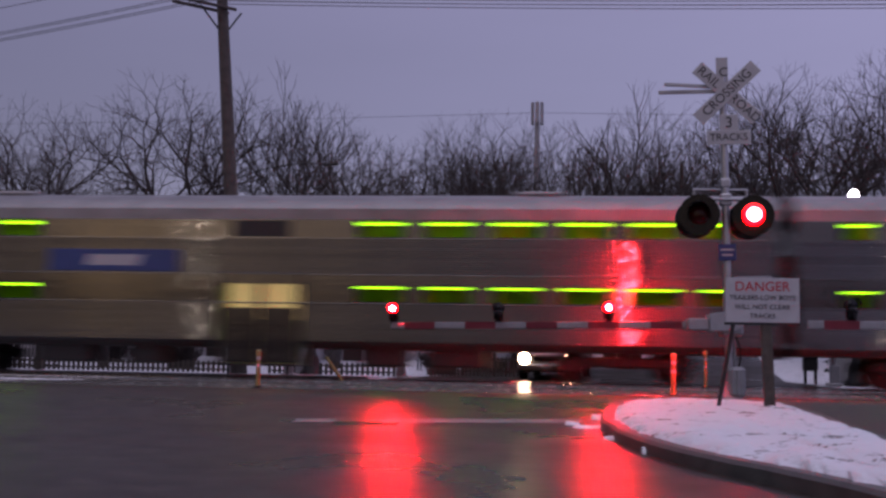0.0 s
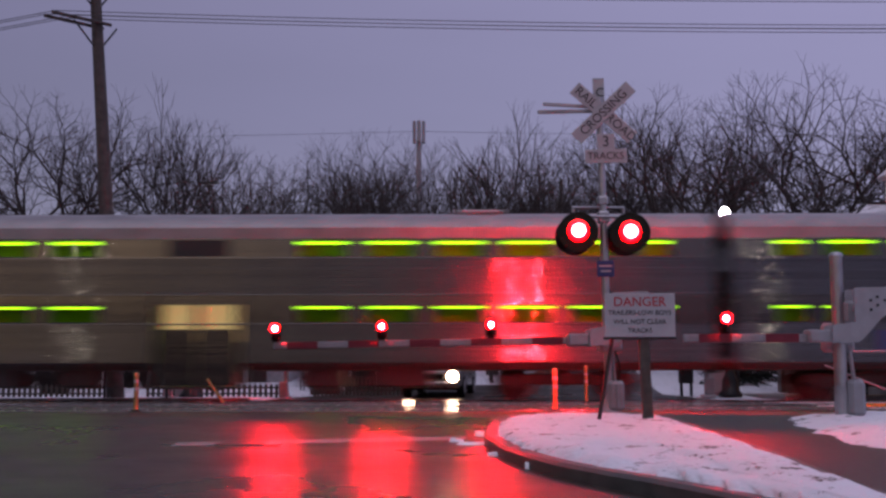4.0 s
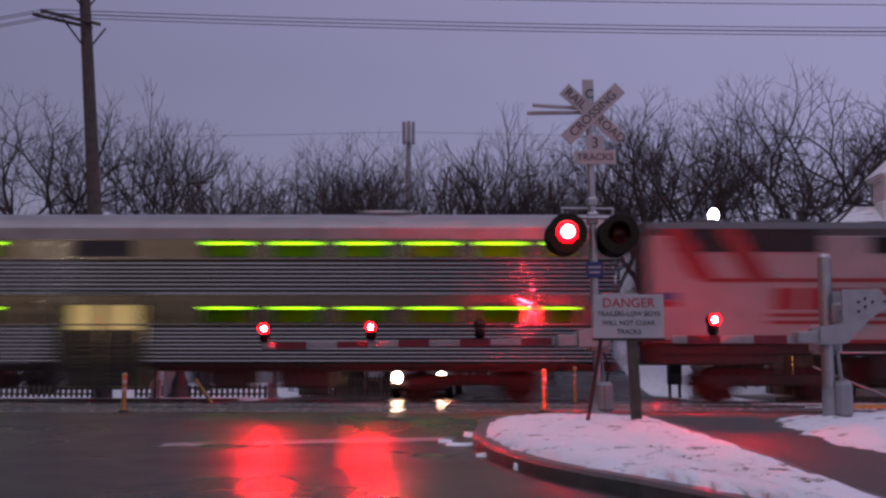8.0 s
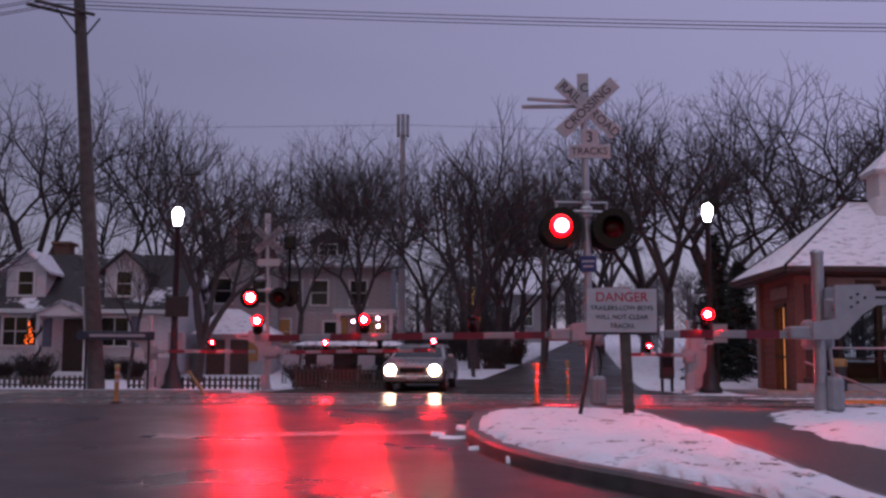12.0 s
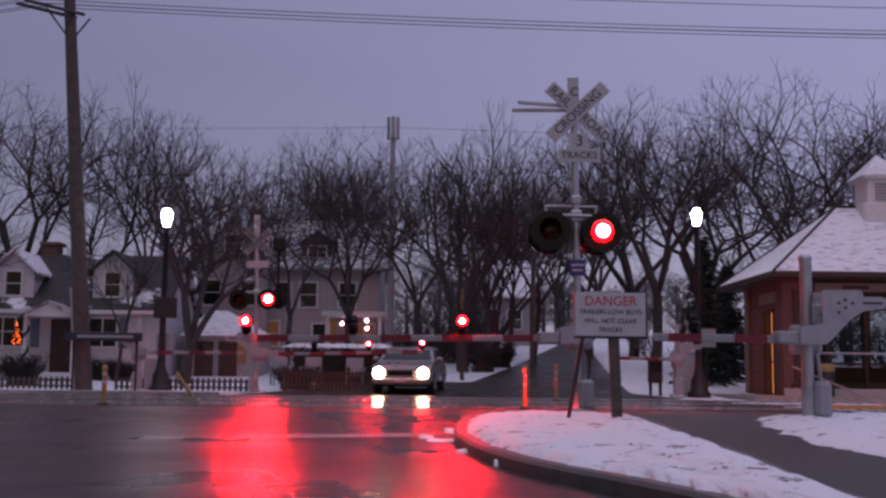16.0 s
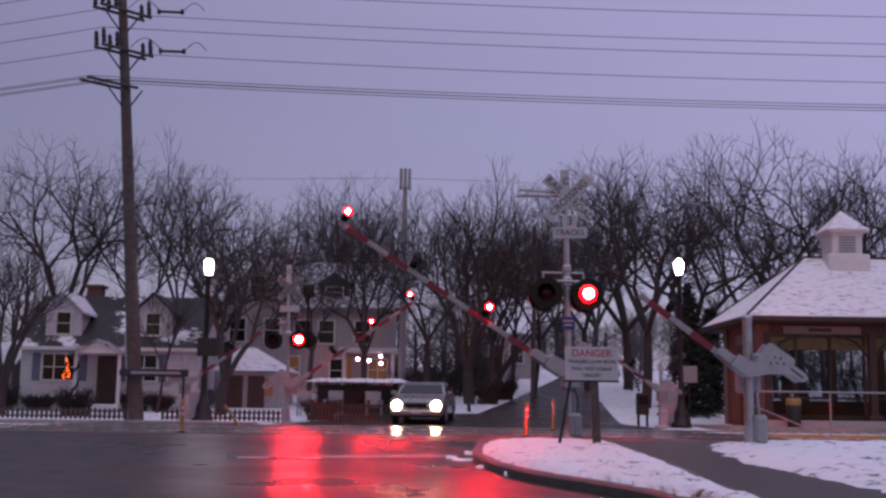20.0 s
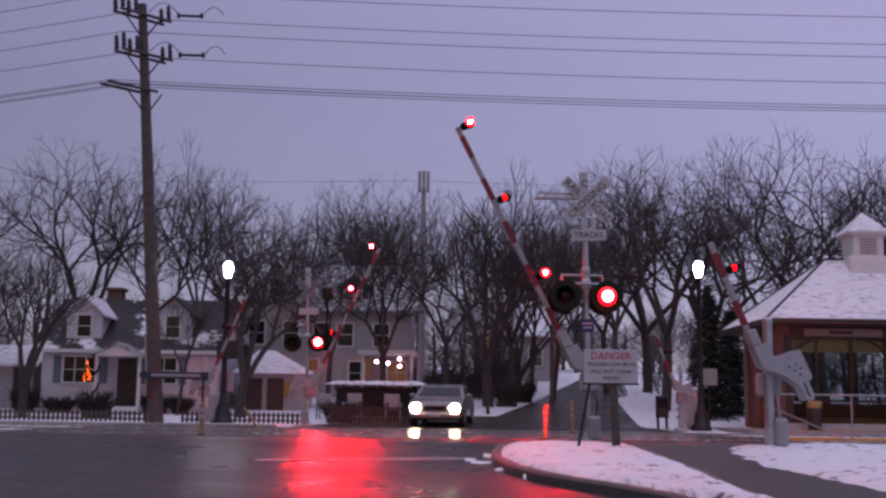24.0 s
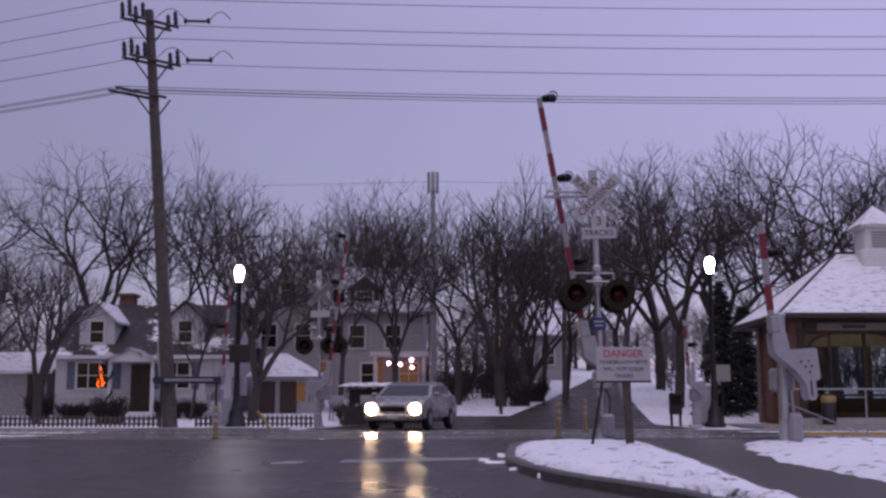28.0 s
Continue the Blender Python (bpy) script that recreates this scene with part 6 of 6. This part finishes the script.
hedge(-4.6, -1.2, 40.5, 1.25, 4)
rl = thing("yard_fence", "low dark slatted fence before the yard", "fence")
for k in range(4):
    part("post", Shape().box(-4.3 + k * 1.0, 35.6, 0.0, -4.2 + k * 1.0, 35.7, 0.82, 0.01), M_WOODPOST, rl)
slat = Shape().box(-0.035, -0.012, 0, 0.035, 0.012, 0.62).mesh("slat", M_WOODPOST)
for k in range(25):
    s_ = part("slat", slat, M_WOODPOST, rl)
    s_.location = (-4.25 + k * 0.125, 35.58, 0.06)
for z in (0.2, 0.58):
    part("fence_rail", Shape().box(-4.35, 35.6, z, -1.15, 35.64, z + 0.06), M_WOODPOST, rl)


def yard_chair(x, y, turn):
    c = thing("garden_chair", "white slatted garden chair in the snowy yard", "chair", pose(x, y, gz(y), 0, 0, turn), group="garden chairs")
    part("seat", Shape().box(-0.3, -0.28, 0.34, 0.3, 0.28, 0.39, 0.01), M_GREY, c)
    part("backrest", Shape().box(-0.3, 0.24, 0.39, 0.3, 0.29, 0.95, 0.02), M_GREY, c)
    for sx in (-0.27, 0.27):
        part("armrest", Shape().box(sx - 0.06, -0.3, 0.58, sx + 0.06, 0.26, 0.61, 0.008), M_GREY, c)
        for sy in (-0.25, 0.25):
            part("leg", Shape().box(sx - 0.03, sy - 0.03, 0, sx + 0.03, sy + 0.03, 0.58), M_GREY, c)


yard_chair(-4.75, 38.6, 20)
yard_chair(-3.75, 38.9, -15)
yard_chair(-2.2, 38.7, 10)
ls = thing("light_string", "string of small gold lights wound round a tree trunk", "string lights", pose(1.8, 46.62, gz(47) + 2.6))
part("cord", Shape().tube([(0.16 * math.cos(k * 0.8), 0.05 * math.sin(k * 0.8), k * 0.05) for k in range(16)], 0.008, 4), M_WIRE, ls)
bul = Shape()
for k in range(13):
    bul.lathe([(0.003, -0.014), (0.014, 0), (0.003, 0.014)], 5, (0.13 * math.cos(k * 2.3), -0.06, k * 0.062))
tagged(part("bulbs", bul, M_STRING, ls, "tiny gold bulbs"), kind="stuff")

sb = thing("name_board", "dark blue board on two slim posts beside the track", "sign", pose(-9.05, 32.6, 0.05))
part("board", Shape().box(-1.05, -0.05, 1.42, 1.05, 0.05, 1.66, 0.02).lathe([(0.14, -0.06), (0.14, 0.06)], 14, (-1.05, 0, 1.54), "y"), M_NAVY, sb, "dark blue name board")
for x in (-0.9, 0.9):
    part("post", Shape().rod((x, 0, -0.05), (x, 0, 1.45), 0.035, n=8), M_STEELDARK, sb)
part("text_bar", Shape().box(-0.8, -0.056, 1.5, 0.8, -0.051, 1.58), M_GREY, sb)
bx = thing("equipment_box", "pale relay box on a post beside the crossing", "box", pose(-8.05, 34.2, 0.0))
part("box", Shape().box(-0.22, -0.16, 0.02, 0.22, 0.16, 1.0, 0.03).box(0.1, -0.14, 1.1, 0.6, 0.1, 1.75, 0.03).rod((0.35, 0, 0.9), (0.35, 0, 1.15), 0.04), M_GREY, bx)
bk = thing("back_of_sign", "dark back of a road sign on the lamp post", "sign", pose(-7.65, 33.8, 2.2))
part("plate", Shape().box(-0.35, 0, 0, 0.35, 0.02, 0.62, 0.01), M_STEELDARK, bk)
part("bracket", Shape().box(-0.15, 0.02, 0.1, 0.05, 0.14, 0.16).box(-0.15, 0.02, 0.45, 0.05, 0.14, 0.51), M_STEELDARK, bk)
tp = thing("yard_post", "short weathered post beside the track", "post", pose(-16.1, 33.2, 0.0))
part("post", Shape().box(-0.1, -0.1, 0, 0.1, 0.1, 1.0, 0.03), M_WOODPOST, tp)

brush = Shape()
rng = random.Random(31)
for k in range(0, 330, 3):
    if k < 150:
        y = rng.uniform(50, 64)
        x = rng.uniform(-9 if y > 61 else -1.4, min(4.6, 1.06 + (y - 38) * 0.2475 - 2.2))
    elif k < 240:
        y = rng.uniform(44, 60)
        x = rng.uniform(9.6 + (y - 44) * 0.06, 27)
    else:
        y = rng.uniform(48, 56)
        x = rng.uniform(-30, -8.5)
    h = rng.uniform(0.9, 2.3)
    z = gz(y)
    for j in range(16):
        p = Vector((x + rng.uniform(-0.5, 0.5), y + rng.uniform(-0.4, 0.4), z))
        q = p + Vector((rng.uniform(-0.7, 0.7), rng.uniform(-0.5, 0.5), h * rng.uniform(0.5, 1)))
        brush.rod(p, q, 0.026, 0.01, 3, False)
        for i in range(4):
            u = p.lerp(q, rng.uniform(0.25, 1))
            brush.rod(u, u + Vector((rng.uniform(-0.4, 0.4), rng.uniform(-0.3, 0.3), rng.uniform(0.05, 0.5))), 0.015, 0.008, 3, False)
tagged(part("undergrowth", brush, M_SHRUB), "tangled leafless undergrowth among the trees", "undergrowth", kind="stuff")

# right of the road beyond the tracks
cab = thing("utility_cabinet", "pale utility cabinet with snow on top", "cabinet", pose(8.35, 35.4, 0.05))
part("body", Shape().box(-0.35, -0.3, 0, 0.35, 0.3, 1.35, 0.04), M_GREY, cab)
part("snow_cap", Shape().box(-0.36, -0.31, 1.34, 0.36, 0.31, 1.45, 0.05), M_ROOFSNOW, cab)
part("door", Shape().box(-0.3, -0.315, 0.1, 0.3, -0.302, 1.25, 0.005), M_WHITE, cab)
nb = thing("newspaper_box", "small dark newspaper box on legs", "newspaper box", pose(7.3, 35.0, 0.03))
part("body", Shape().box(-0.2, -0.18, 0.4, 0.2, 0.18, 1.15, 0.03), M_STEELDARK, nb)
part("window", Shape().box(-0.15, -0.19, 0.75, 0.15, -0.182, 1.05), M_DARKGLASS, nb)
for x in (-0.15, 0.15):
    part("leg", Shape().box(x - 0.03, -0.1, 0, x + 0.03, 0.1, 0.42), M_BLACK, nb)
sgn = thing("road_sign", "small sign on a post near the lamp", "sign", pose(9.3, 36.5, 0.1))
part("post", Shape().rod((0, 0, 0), (0, 0, 2.2), 0.03, n=8), M_STEELDARK, sgn)
part("plate", Shape().box(-0.3, -0.03, 1.5, 0.3, -0.015, 2.1, 0.008), M_GREY, sgn)
lp = thing("wooden_pole", "slender dark pole at the road's edge", "pole", pose(4.7, 47.5, gz(47.5)))
part("shaft", Shape().rod((0, 0, -0.2), (0.1, 0, 8.2), 0.12, 0.08, 8), M_POLE, lp)


def conifer(x, y, h, r, seed):
    rng = random.Random(seed)
    c = thing("conifer", "dark dense conifer behind the station", "tree", pose(x, y, gz(y)))
    part("trunk", Shape().rod((0, 0, -0.2), (0, 0, h * 0.9), 0.13, 0.03, 8), M_BARK, c)
    s = Shape()
    for k in range(420):
        t = rng.uniform(0.04, 1)
        a = rng.uniform(0, math.tau)
        L_ = r * (1 - t) ** 0.8 * rng.uniform(0.7, 1.1) + 0.1
        p = Vector((0, 0, h * t))
        q = p + Vector((math.cos(a) * L_, math.sin(a) * L_, -L_ * 0.28 + rng.uniform(-0.05, 0.1)))
        s.rod(p, q, 0.03, 0.012, 3, False)
        for j in range(7):
            u = p.lerp(q, rng.uniform(0.25, 1))
            s.rod(u, u + Vector((rng.uniform(-0.22, 0.22), rng.uniform(-0.22, 0.22), rng.uniform(-0.16, 0.05))), 0.035, 0.008, 3, False)
    part("foliage", s, M_CONIFER, c, "dense dark green needles")


conifer(10.5, 41.5, 5.4, 1.25, 5)
conifer(11.9, 43.5, 4.4, 1.2, 6)

# ---- station shelter ----
st = thing("station_building", "brick and timber station shelter with a snowy hipped roof", "station")
X0, X1, YF, YB, ZE = 10.45, 27.0, 33.0, 39.2, 3.80
RX0, RX1, YM, ZR = 13.5, 24.0, 36.1, 6.2
hip = [(X0, YF, ZE), (X1, YF, ZE), (X1, YB, ZE), (X0, YB, ZE), (RX0, YM, ZR), (RX1, YM, ZR)]
low = [(x, y, z - 0.16) for x, y, z in hip[:4]]
part("roof", Shape().add(hip + low, [(0, 1, 5, 4), (1, 2, 5), (2, 3, 4, 5), (3, 0, 4), (9, 8, 7, 6), (0, 6, 7, 1), (1, 7, 8, 2), (2, 8, 9, 3), (3, 9, 6, 0)]), M_ROOFSNOW, st, "thin snow over a shingled hipped roof")
ridge = Shape().box(RX0, YM - 0.08, ZR - 0.03, RX1, YM + 0.08, ZR + 0.04)
for a, b in ((hip[0], hip[4]), (hip[3], hip[4]), (hip[1], hip[5])):
    ridge.rod(a, b, 0.05, 0.05, 5)
part("ridge_cap", ridge, M_SHINGLE, st)
part("gutter", Shape().box(X0 - 0.05, YF - 0.1, ZE - 0.16, X1, YF, ZE - 0.03).box(X0 - 0.1, YF - 0.1, ZE - 0.16, X0, YB, ZE - 0.03), M_TIMBER, st, "dark eaves gutter")
part("soffit", Shape().box(X0 + 0.02, YF + 0.02, ZE - 0.22, X1, YB - 0.02, ZE - 0.17), M_TIMBER, st)
cu = part("cupola", Shape().box(14.15, 35.35, 5.6, 15.65, 36.85, 6.25, 0.04).box(14.35, 35.55, 6.25, 15.45, 36.65, 7.05, 0.03).box(14.2, 35.4, 7.05, 15.6, 36.8, 7.15, 0.02), M_TRIM, st, "pale louvred roof cupola")
part("cupola_roof", Shape().add([(14.15, 35.35, 7.15), (15.65, 35.35, 7.15), (15.65, 36.85, 7.15), (14.15, 36.85, 7.15), (14.9, 36.1, 7.95)], [(0, 1, 4), (1, 2, 4), (2, 3, 4), (3, 0, 4), (3, 2, 1, 0)]), M_ROOFSNOW, cu, "small snowy pyramid roof")
for k in range(6):
    part("louvre", Shape().box(14.6, 35.52, 6.35 + k * 0.1, 15.2, 35.55, 6.41 + k * 0.1), M_GREY, cu)
# left end: brick wall with a lit doorway
xw = 11.0
part("brick_wall", Shape().box(xw, 33.9, 0.1, xw + 0.25, 34.9, 3.58).box(xw, 35.9, 0.1, xw + 0.25, 37.5, 3.58).box(xw, 34.9, 2.7, xw + 0.25, 35.9, 3.58), M_BRICKWALL, st, "red brick end wall")
part("brick_pier", Shape().box(xw - 0.12, 37.2, 0.1, xw + 0.3, 37.65, 3.58, 0.01), M_BRICKWALL, st, "red brick pier")
part("brick_pier", Shape().box(xw - 0.08, 33.75, 0.1, xw + 0.42, 34.25, 3.58, 0.01), M_BRICKWALL, st, "red brick pier")
part("back_wall", Shape().box(xw + 0.25, 37.3, 0.1, 26, 37.5, 0.6).box(xw + 0.25, 37.3, 2.9, 26, 37.5, 3.58), M_PLASTER, st, "cream plastered back wall")
for k in range(8):
    part("back_pane", Shape().box(11.4 + k * 1.8, 37.36, 0.6, 12.95 + k * 1.8, 37.4, 2.9), M_CLEAR, st)
    part("back_mullion", Shape().box(12.95 + k * 1.8, 37.3, 0.6, 13.2 + k * 1.8, 37.46, 2.9), M_TIMBER, st)
dr = part("lit_doorway", Shape().box(xw + 0.14, 34.92, 0.15, xw + 0.18, 35.88, 2.68), M_WARM, st, "warm lit doorway")
part("door_frame", Shape().box(xw - 0.03, 34.84, 0.1, xw + 0.1, 34.92, 2.76).box(xw - 0.03, 35.88, 0.1, xw + 0.1, 35.96, 2.76).box(xw - 0.03, 34.84, 2.68, xw + 0.1, 35.96, 2.78).box(xw - 0.01, 35.38, 0.1, xw + 0.08, 35.43, 2.68).box(xw - 0.01, 34.9, 1.1, xw + 0.08, 35.9, 1.16), M_TIMBER, dr)
part("sign_panel", Shape().box(xw - 0.06, 34.5, 2.95, xw - 0.01, 36.2, 3.3, 0.01), M_PLASTER, st, "cream name panel")
POSTS = (11.35, 14.95, 18.6, 22.2, 25.8)
for x in POSTS:
    po = part("timber_post", Shape().box(x - 0.13, 33.72, 0.1, x + 0.13, 33.98, 3.3, 0.02).box(x - 0.22, 33.64, 0.1, x + 0.22, 34.06, 0.5, 0.03), M_TIMBER, st, "dark timber post on a base")
    for sg in (-1, 1):
        if (x == POSTS[0] and sg < 0) or (x == POSTS[-1] and sg > 0):
            continue
        arc = [(x + sg * 1.15 * (1 - math.cos(k / 8 * math.pi / 2)) + sg * 0.1, 33.85, 2.2 + 0.98 * math.sin(k / 8 * math.pi / 2)) for k in range(9)]
        part("arched_brace", Shape().tube(arc, 0.06, 6), M_TIMBER, po, "curved timber brace")
part("beam", Shape().box(11.45, 33.76, 3.2, 26, 33.95, 3.575, 0.01), M_TIMBER, st, "dark timber beam")
for a, b in zip(POSTS, POSTS[1:]):
    part("sign_panel", Shape().box(a + 0.55, 33.7, 3.24, b - 0.4, 33.745, 3.5, 0.008), M_PLASTER, st, "cream name panel")
    part("text_bar", Shape().box((a + b) / 2 - 0.4, 33.694, 3.31, (a + b) / 2 + 0.4, 33.699, 3.43), M_TIMBER, st)
# glazed waiting room set back behind the posts
gl = part("glazed_screen", Shape().box(11.3, 34.9, 0.1, 26, 35.0, 0.22).box(11.3, 34.92, 1.05, 26, 34.98, 1.12).box(11.3, 34.9, 3.2, 26, 35.0, 3.58), M_TIMBER, st, "timber screen with tall panes")
x = 11.5
while x < 25.5:
    part("mullion", Shape().box(x - 0.05, 34.9, 0.22, x + 0.05, 35.0, 3.2), M_TIMBER, gl)
    part("pane", Shape().box(x + 0.05, 34.94, 0.22, x + 1.15, 34.95, 3.2), M_CLEAR, gl).visible_shadow = False
    x += 1.2
M_STLIGHT = glow("station_light", (1.0, 0.78, 0.5), 9.0)
for x in (12.4, 14.2, 16.6, 19.0, 21.5):
    part("ceiling_lamp", Shape().box(x - 0.55, 35.6, 3.42, x + 0.55, 35.8, 3.5, 0.01), M_STLIGHT, st, "warm ceiling lamp")
for x in (12.9, 16.4, 20.2):
    part("ceiling_lamp", Shape().box(x - 0.3, 34.2, 3.45, x + 0.3, 34.35, 3.5, 0.01), M_STLIGHT, st, "warm ceiling lamp")
part("bench", Shape().box(12, 36.4, 0.5, 25, 36.9, 0.58, 0.01).box(12, 36.85, 0.58, 25, 36.92, 1.0, 0.01).box(12.2, 36.5, 0.1, 12.3, 36.85, 0.5).box(18, 36.5, 0.1, 18.1, 36.85, 0.5), M_TIMBER, st)
# plinth's white stands for light falling on concrete
part("plinth", Shape().box(10.9, 33.6, 0.1, 26.2, 33.72, 0.32), M_WHITE, st, "low plinth, white in place of lit concrete")
bin_ = thing("litter_bin", "orange-banded bin on the platform", "bin", pose(12.0, 33.2, 0.1))
part("body", Shape().lathe([(0.22, 0), (0.24, 0.75), (0.2, 0.8)], 14), M_STEELDARK, bin_)
part("band", Shape().lathe([(0.245, 0.72), (0.25, 0.9), (0.2, 0.95)], 14), M_YELLOW, bin_)
rail = thing("pipe_railing", "slim grey pipe railing beside the track", "railing", pose(0, 19.6, 0))
part("top_rail", Shape().rod((6.75, 0, 1.02), (12.0, 0, 1.02), 0.019, n=8), M_GREY, rail)
part("brace", Shape().rod((6.5, 0, 0.78), (8.3, 0, 0.05), 0.017, n=8), M_GREY, rail)
for x in (8.3, 10.3, 12.0):
    part("post", Shape().rod((x, 0, -0.05), (x, 0, 1.02), 0.019, n=8), M_GREY, rail)


# ---- the waiting car ----
def car():
    c = thing("car", "silver saloon car with lit headlamps waiting at the gate", "car")
    side = [(-2.18, 0.36), (-2.3, 0.52), (-2.26, 0.74), (-2.0, 0.85), (-1.2, 0.98), (-0.4, 1.37), (0.1, 1.46), (0.9, 1.46), (1.35, 1.36), (1.9, 1.06), (2.28, 1.0), (2.34, 0.72), (2.3, 0.4)]
    s = Shape()
    n = len(side)
    v = []
    for x, k in ((-0.9, 0.0), (-0.86, 1.0), (0.86, 1.0), (0.9, 0.0)):
        for y, z in side:
            lean = 0.2 * max(0, (z - 0.92) / 0.54)
            v.append(((abs(x) - lean) * (1 if x > 0 else -1) * (1.0 if k else 0.99), y, z if k else z * 0.995))
    f = [tuple(range(n - 1, -1, -1)), tuple(range(3 * n, 4 * n))]
    for k in range(3):
        f += [(k * n + i, k * n + (i + 1) % n, (k + 1) * n + (i + 1) % n, (k + 1) * n + i) for i in range(n)]
    part("body", s.add(v, f), M_CARPAINT, c, "silver painted body")
    part("windscreen", Shape().add([(-0.76, -1.12, 1.03), (0.76, -1.12, 1.03), (0.64, -0.46, 1.352), (-0.64, -0.46, 1.352), (-0.76, -1.1, 1.01), (0.76, -1.1, 1.01), (0.64, -0.44, 1.335), (-0.64, -0.44, 1.335)], [(0, 1, 2, 3), (7, 6, 5, 4), (0, 4, 5, 1), (1, 5, 6, 2), (2, 6, 7, 3), (3, 7, 4, 0)]), M_DARKGLASS, c, "dark windscreen")
    for sg in (-1, 1):
        part("side_window", Shape().prism([(-0.95, 1.0), (1.6, 1.0), (1.2, 1.33), (0.8, 1.36), (-0.3, 1.34)], sg * 0.80, sg * 0.83, "x"), M_DARKGLASS, c)
        part("headlamp", Shape().lathe([(0.17, 0.02), (0.165, -0.01), (0.09, -0.035), (0.01, -0.04)], 16, (sg * 0.66, -2.33, 0.62), "y"), M_HEAD, c, "lit headlamp")
        part("lamp_housing", Shape().box(sg * 0.66 - 0.21, -2.315, 0.5, sg * 0.66 + 0.21, -2.0, 0.74, 0.04), M_GREY, c)
        part("mirror", Shape().box(sg * 0.98 - 0.09, -0.95, 0.98, sg * 0.98 + 0.09, -0.85, 1.12, 0.03), M_CARPAINT, c)
        part("fog_lamp", Shape().lathe([(0.05, 0), (0.04, -0.02)], 10, (sg * 0.6, -2.3, 0.42), "y"), M_WHITE, c)
        for y in (-1.45, 1.4):
            w = part("wheel", Shape().lathe([(0.2, -0.1), (0.31, -0.1), (0.33, -0.06), (0.33, 0.06), (0.31, 0.1), (0.2, 0.1)], 24, (sg * 0.82, y, 0.33), "x"), M_TYRE, c, "black tyre")
            part("rim", Shape().lathe([(0.2, -0.105), (0.19, -0.09), (0.05, -0.07), (0.05, 0.07), (0.19, 0.09), (0.2, 0.105)], 16, (sg * 0.82, y, 0.33), "x"), M_ALU, w)
    part("grille", Shape().box(-0.4, -2.31, 0.54, 0.4, -2.22, 0.7, 0.02), M_BLACK, c)
    part("bumper", Shape().box(-0.88, -2.36, 0.28, 0.88, -2.1, 0.48, 0.06), M_CARPAINT, c)
    part("licence_plate", Shape().box(-0.16, -2.375, 0.34, 0.16, -2.362, 0.45), M_WHITE, c)
    part("underbody", Shape().box(-0.8, -2.1, 0.22, 0.8, 2.2, 0.44), M_BLACK, c)
    return c


van = car()
# seconds, middle of the headlamps, heading
VAN = [(0, -0.57, 33.45, 7), (8, -0.57, 33.45, 7), (16, -0.57, 33.45, 7), (24.5, -0.58, 33.4, 7), (25.0, -0.64, 33.3, 7.5), (25.5, -0.70, 33.2, 8), (26.0, -0.78, 33.05, 8.5), (26.5, -0.97, 32.3, 9.5), (27.0, -1.23, 31.2, 10.5), (27.5, -1.64, 29.95, 11.5), (28.0, -2.16, 28.7, 12.5)]
MOVES.append((van, [(t, pose(x + 2.33 * math.sin(radians(a)), y + 2.33 * math.cos(radians(a)), gz(y + 0.9) + 0.012, 0, 0, -a)) for t, x, y, a in VAN]))
dist = thing("car", "distant car with red tail lamps on the hill", "car", pose(6.8, 82, gz(82)))
part("body", Shape().prism([(-0.9, 0.3), (0.9, 0.3), (0.88, 0.95), (0.65, 1.45), (-0.65, 1.45), (-0.88, 0.95)], -2, 2, "y"), M_GREY, dist)
for x, m_ in ((-0.36, M_PINK), (0.36, M_PINK)):
    part("tail_lamp", Shape().lathe([(0.12, 0), (0.1, -0.05)], 10, (x, -2.02, 0.75), "y"), m_, dist, "lit lamp")

# ---- added unseen trees closing the place behind and beside the camera, to darken reflections ----
def unseen_bank(name, pts, h, seed):
    rng = random.Random(seed)
    s = Shape()
    for (xa, ya), (xb, yb) in zip(pts, pts[1:]):
        n = int(math.dist((xa, ya), (xb, yb)) / 1.2)
        for k in range(n):
            t = (k + rng.random()) / n
            x, y = xa + (xb - xa) * t, ya + (yb - ya) * t
            r, hh = rng.uniform(1.0, 2.0), h * rng.uniform(0.6, 1.1)
            s.rod((x, y, gz(y) - 0.3), (x + rng.uniform(-0.5, 0.5), y, gz(y) + hh), r, r * 0.25, 7, True)
    return tagged(part(name, s, M_BARK), "unseen bank of trees added behind the camera to darken reflections", "trees", kind="structure")


unseen_bank("backdrop", [(-58, 64), (-58, -40), (58, -40), (58, 64)], 10, 21)


def motions():
    for ob, rows in MOVES:
        walk(ob, rows)


motions()
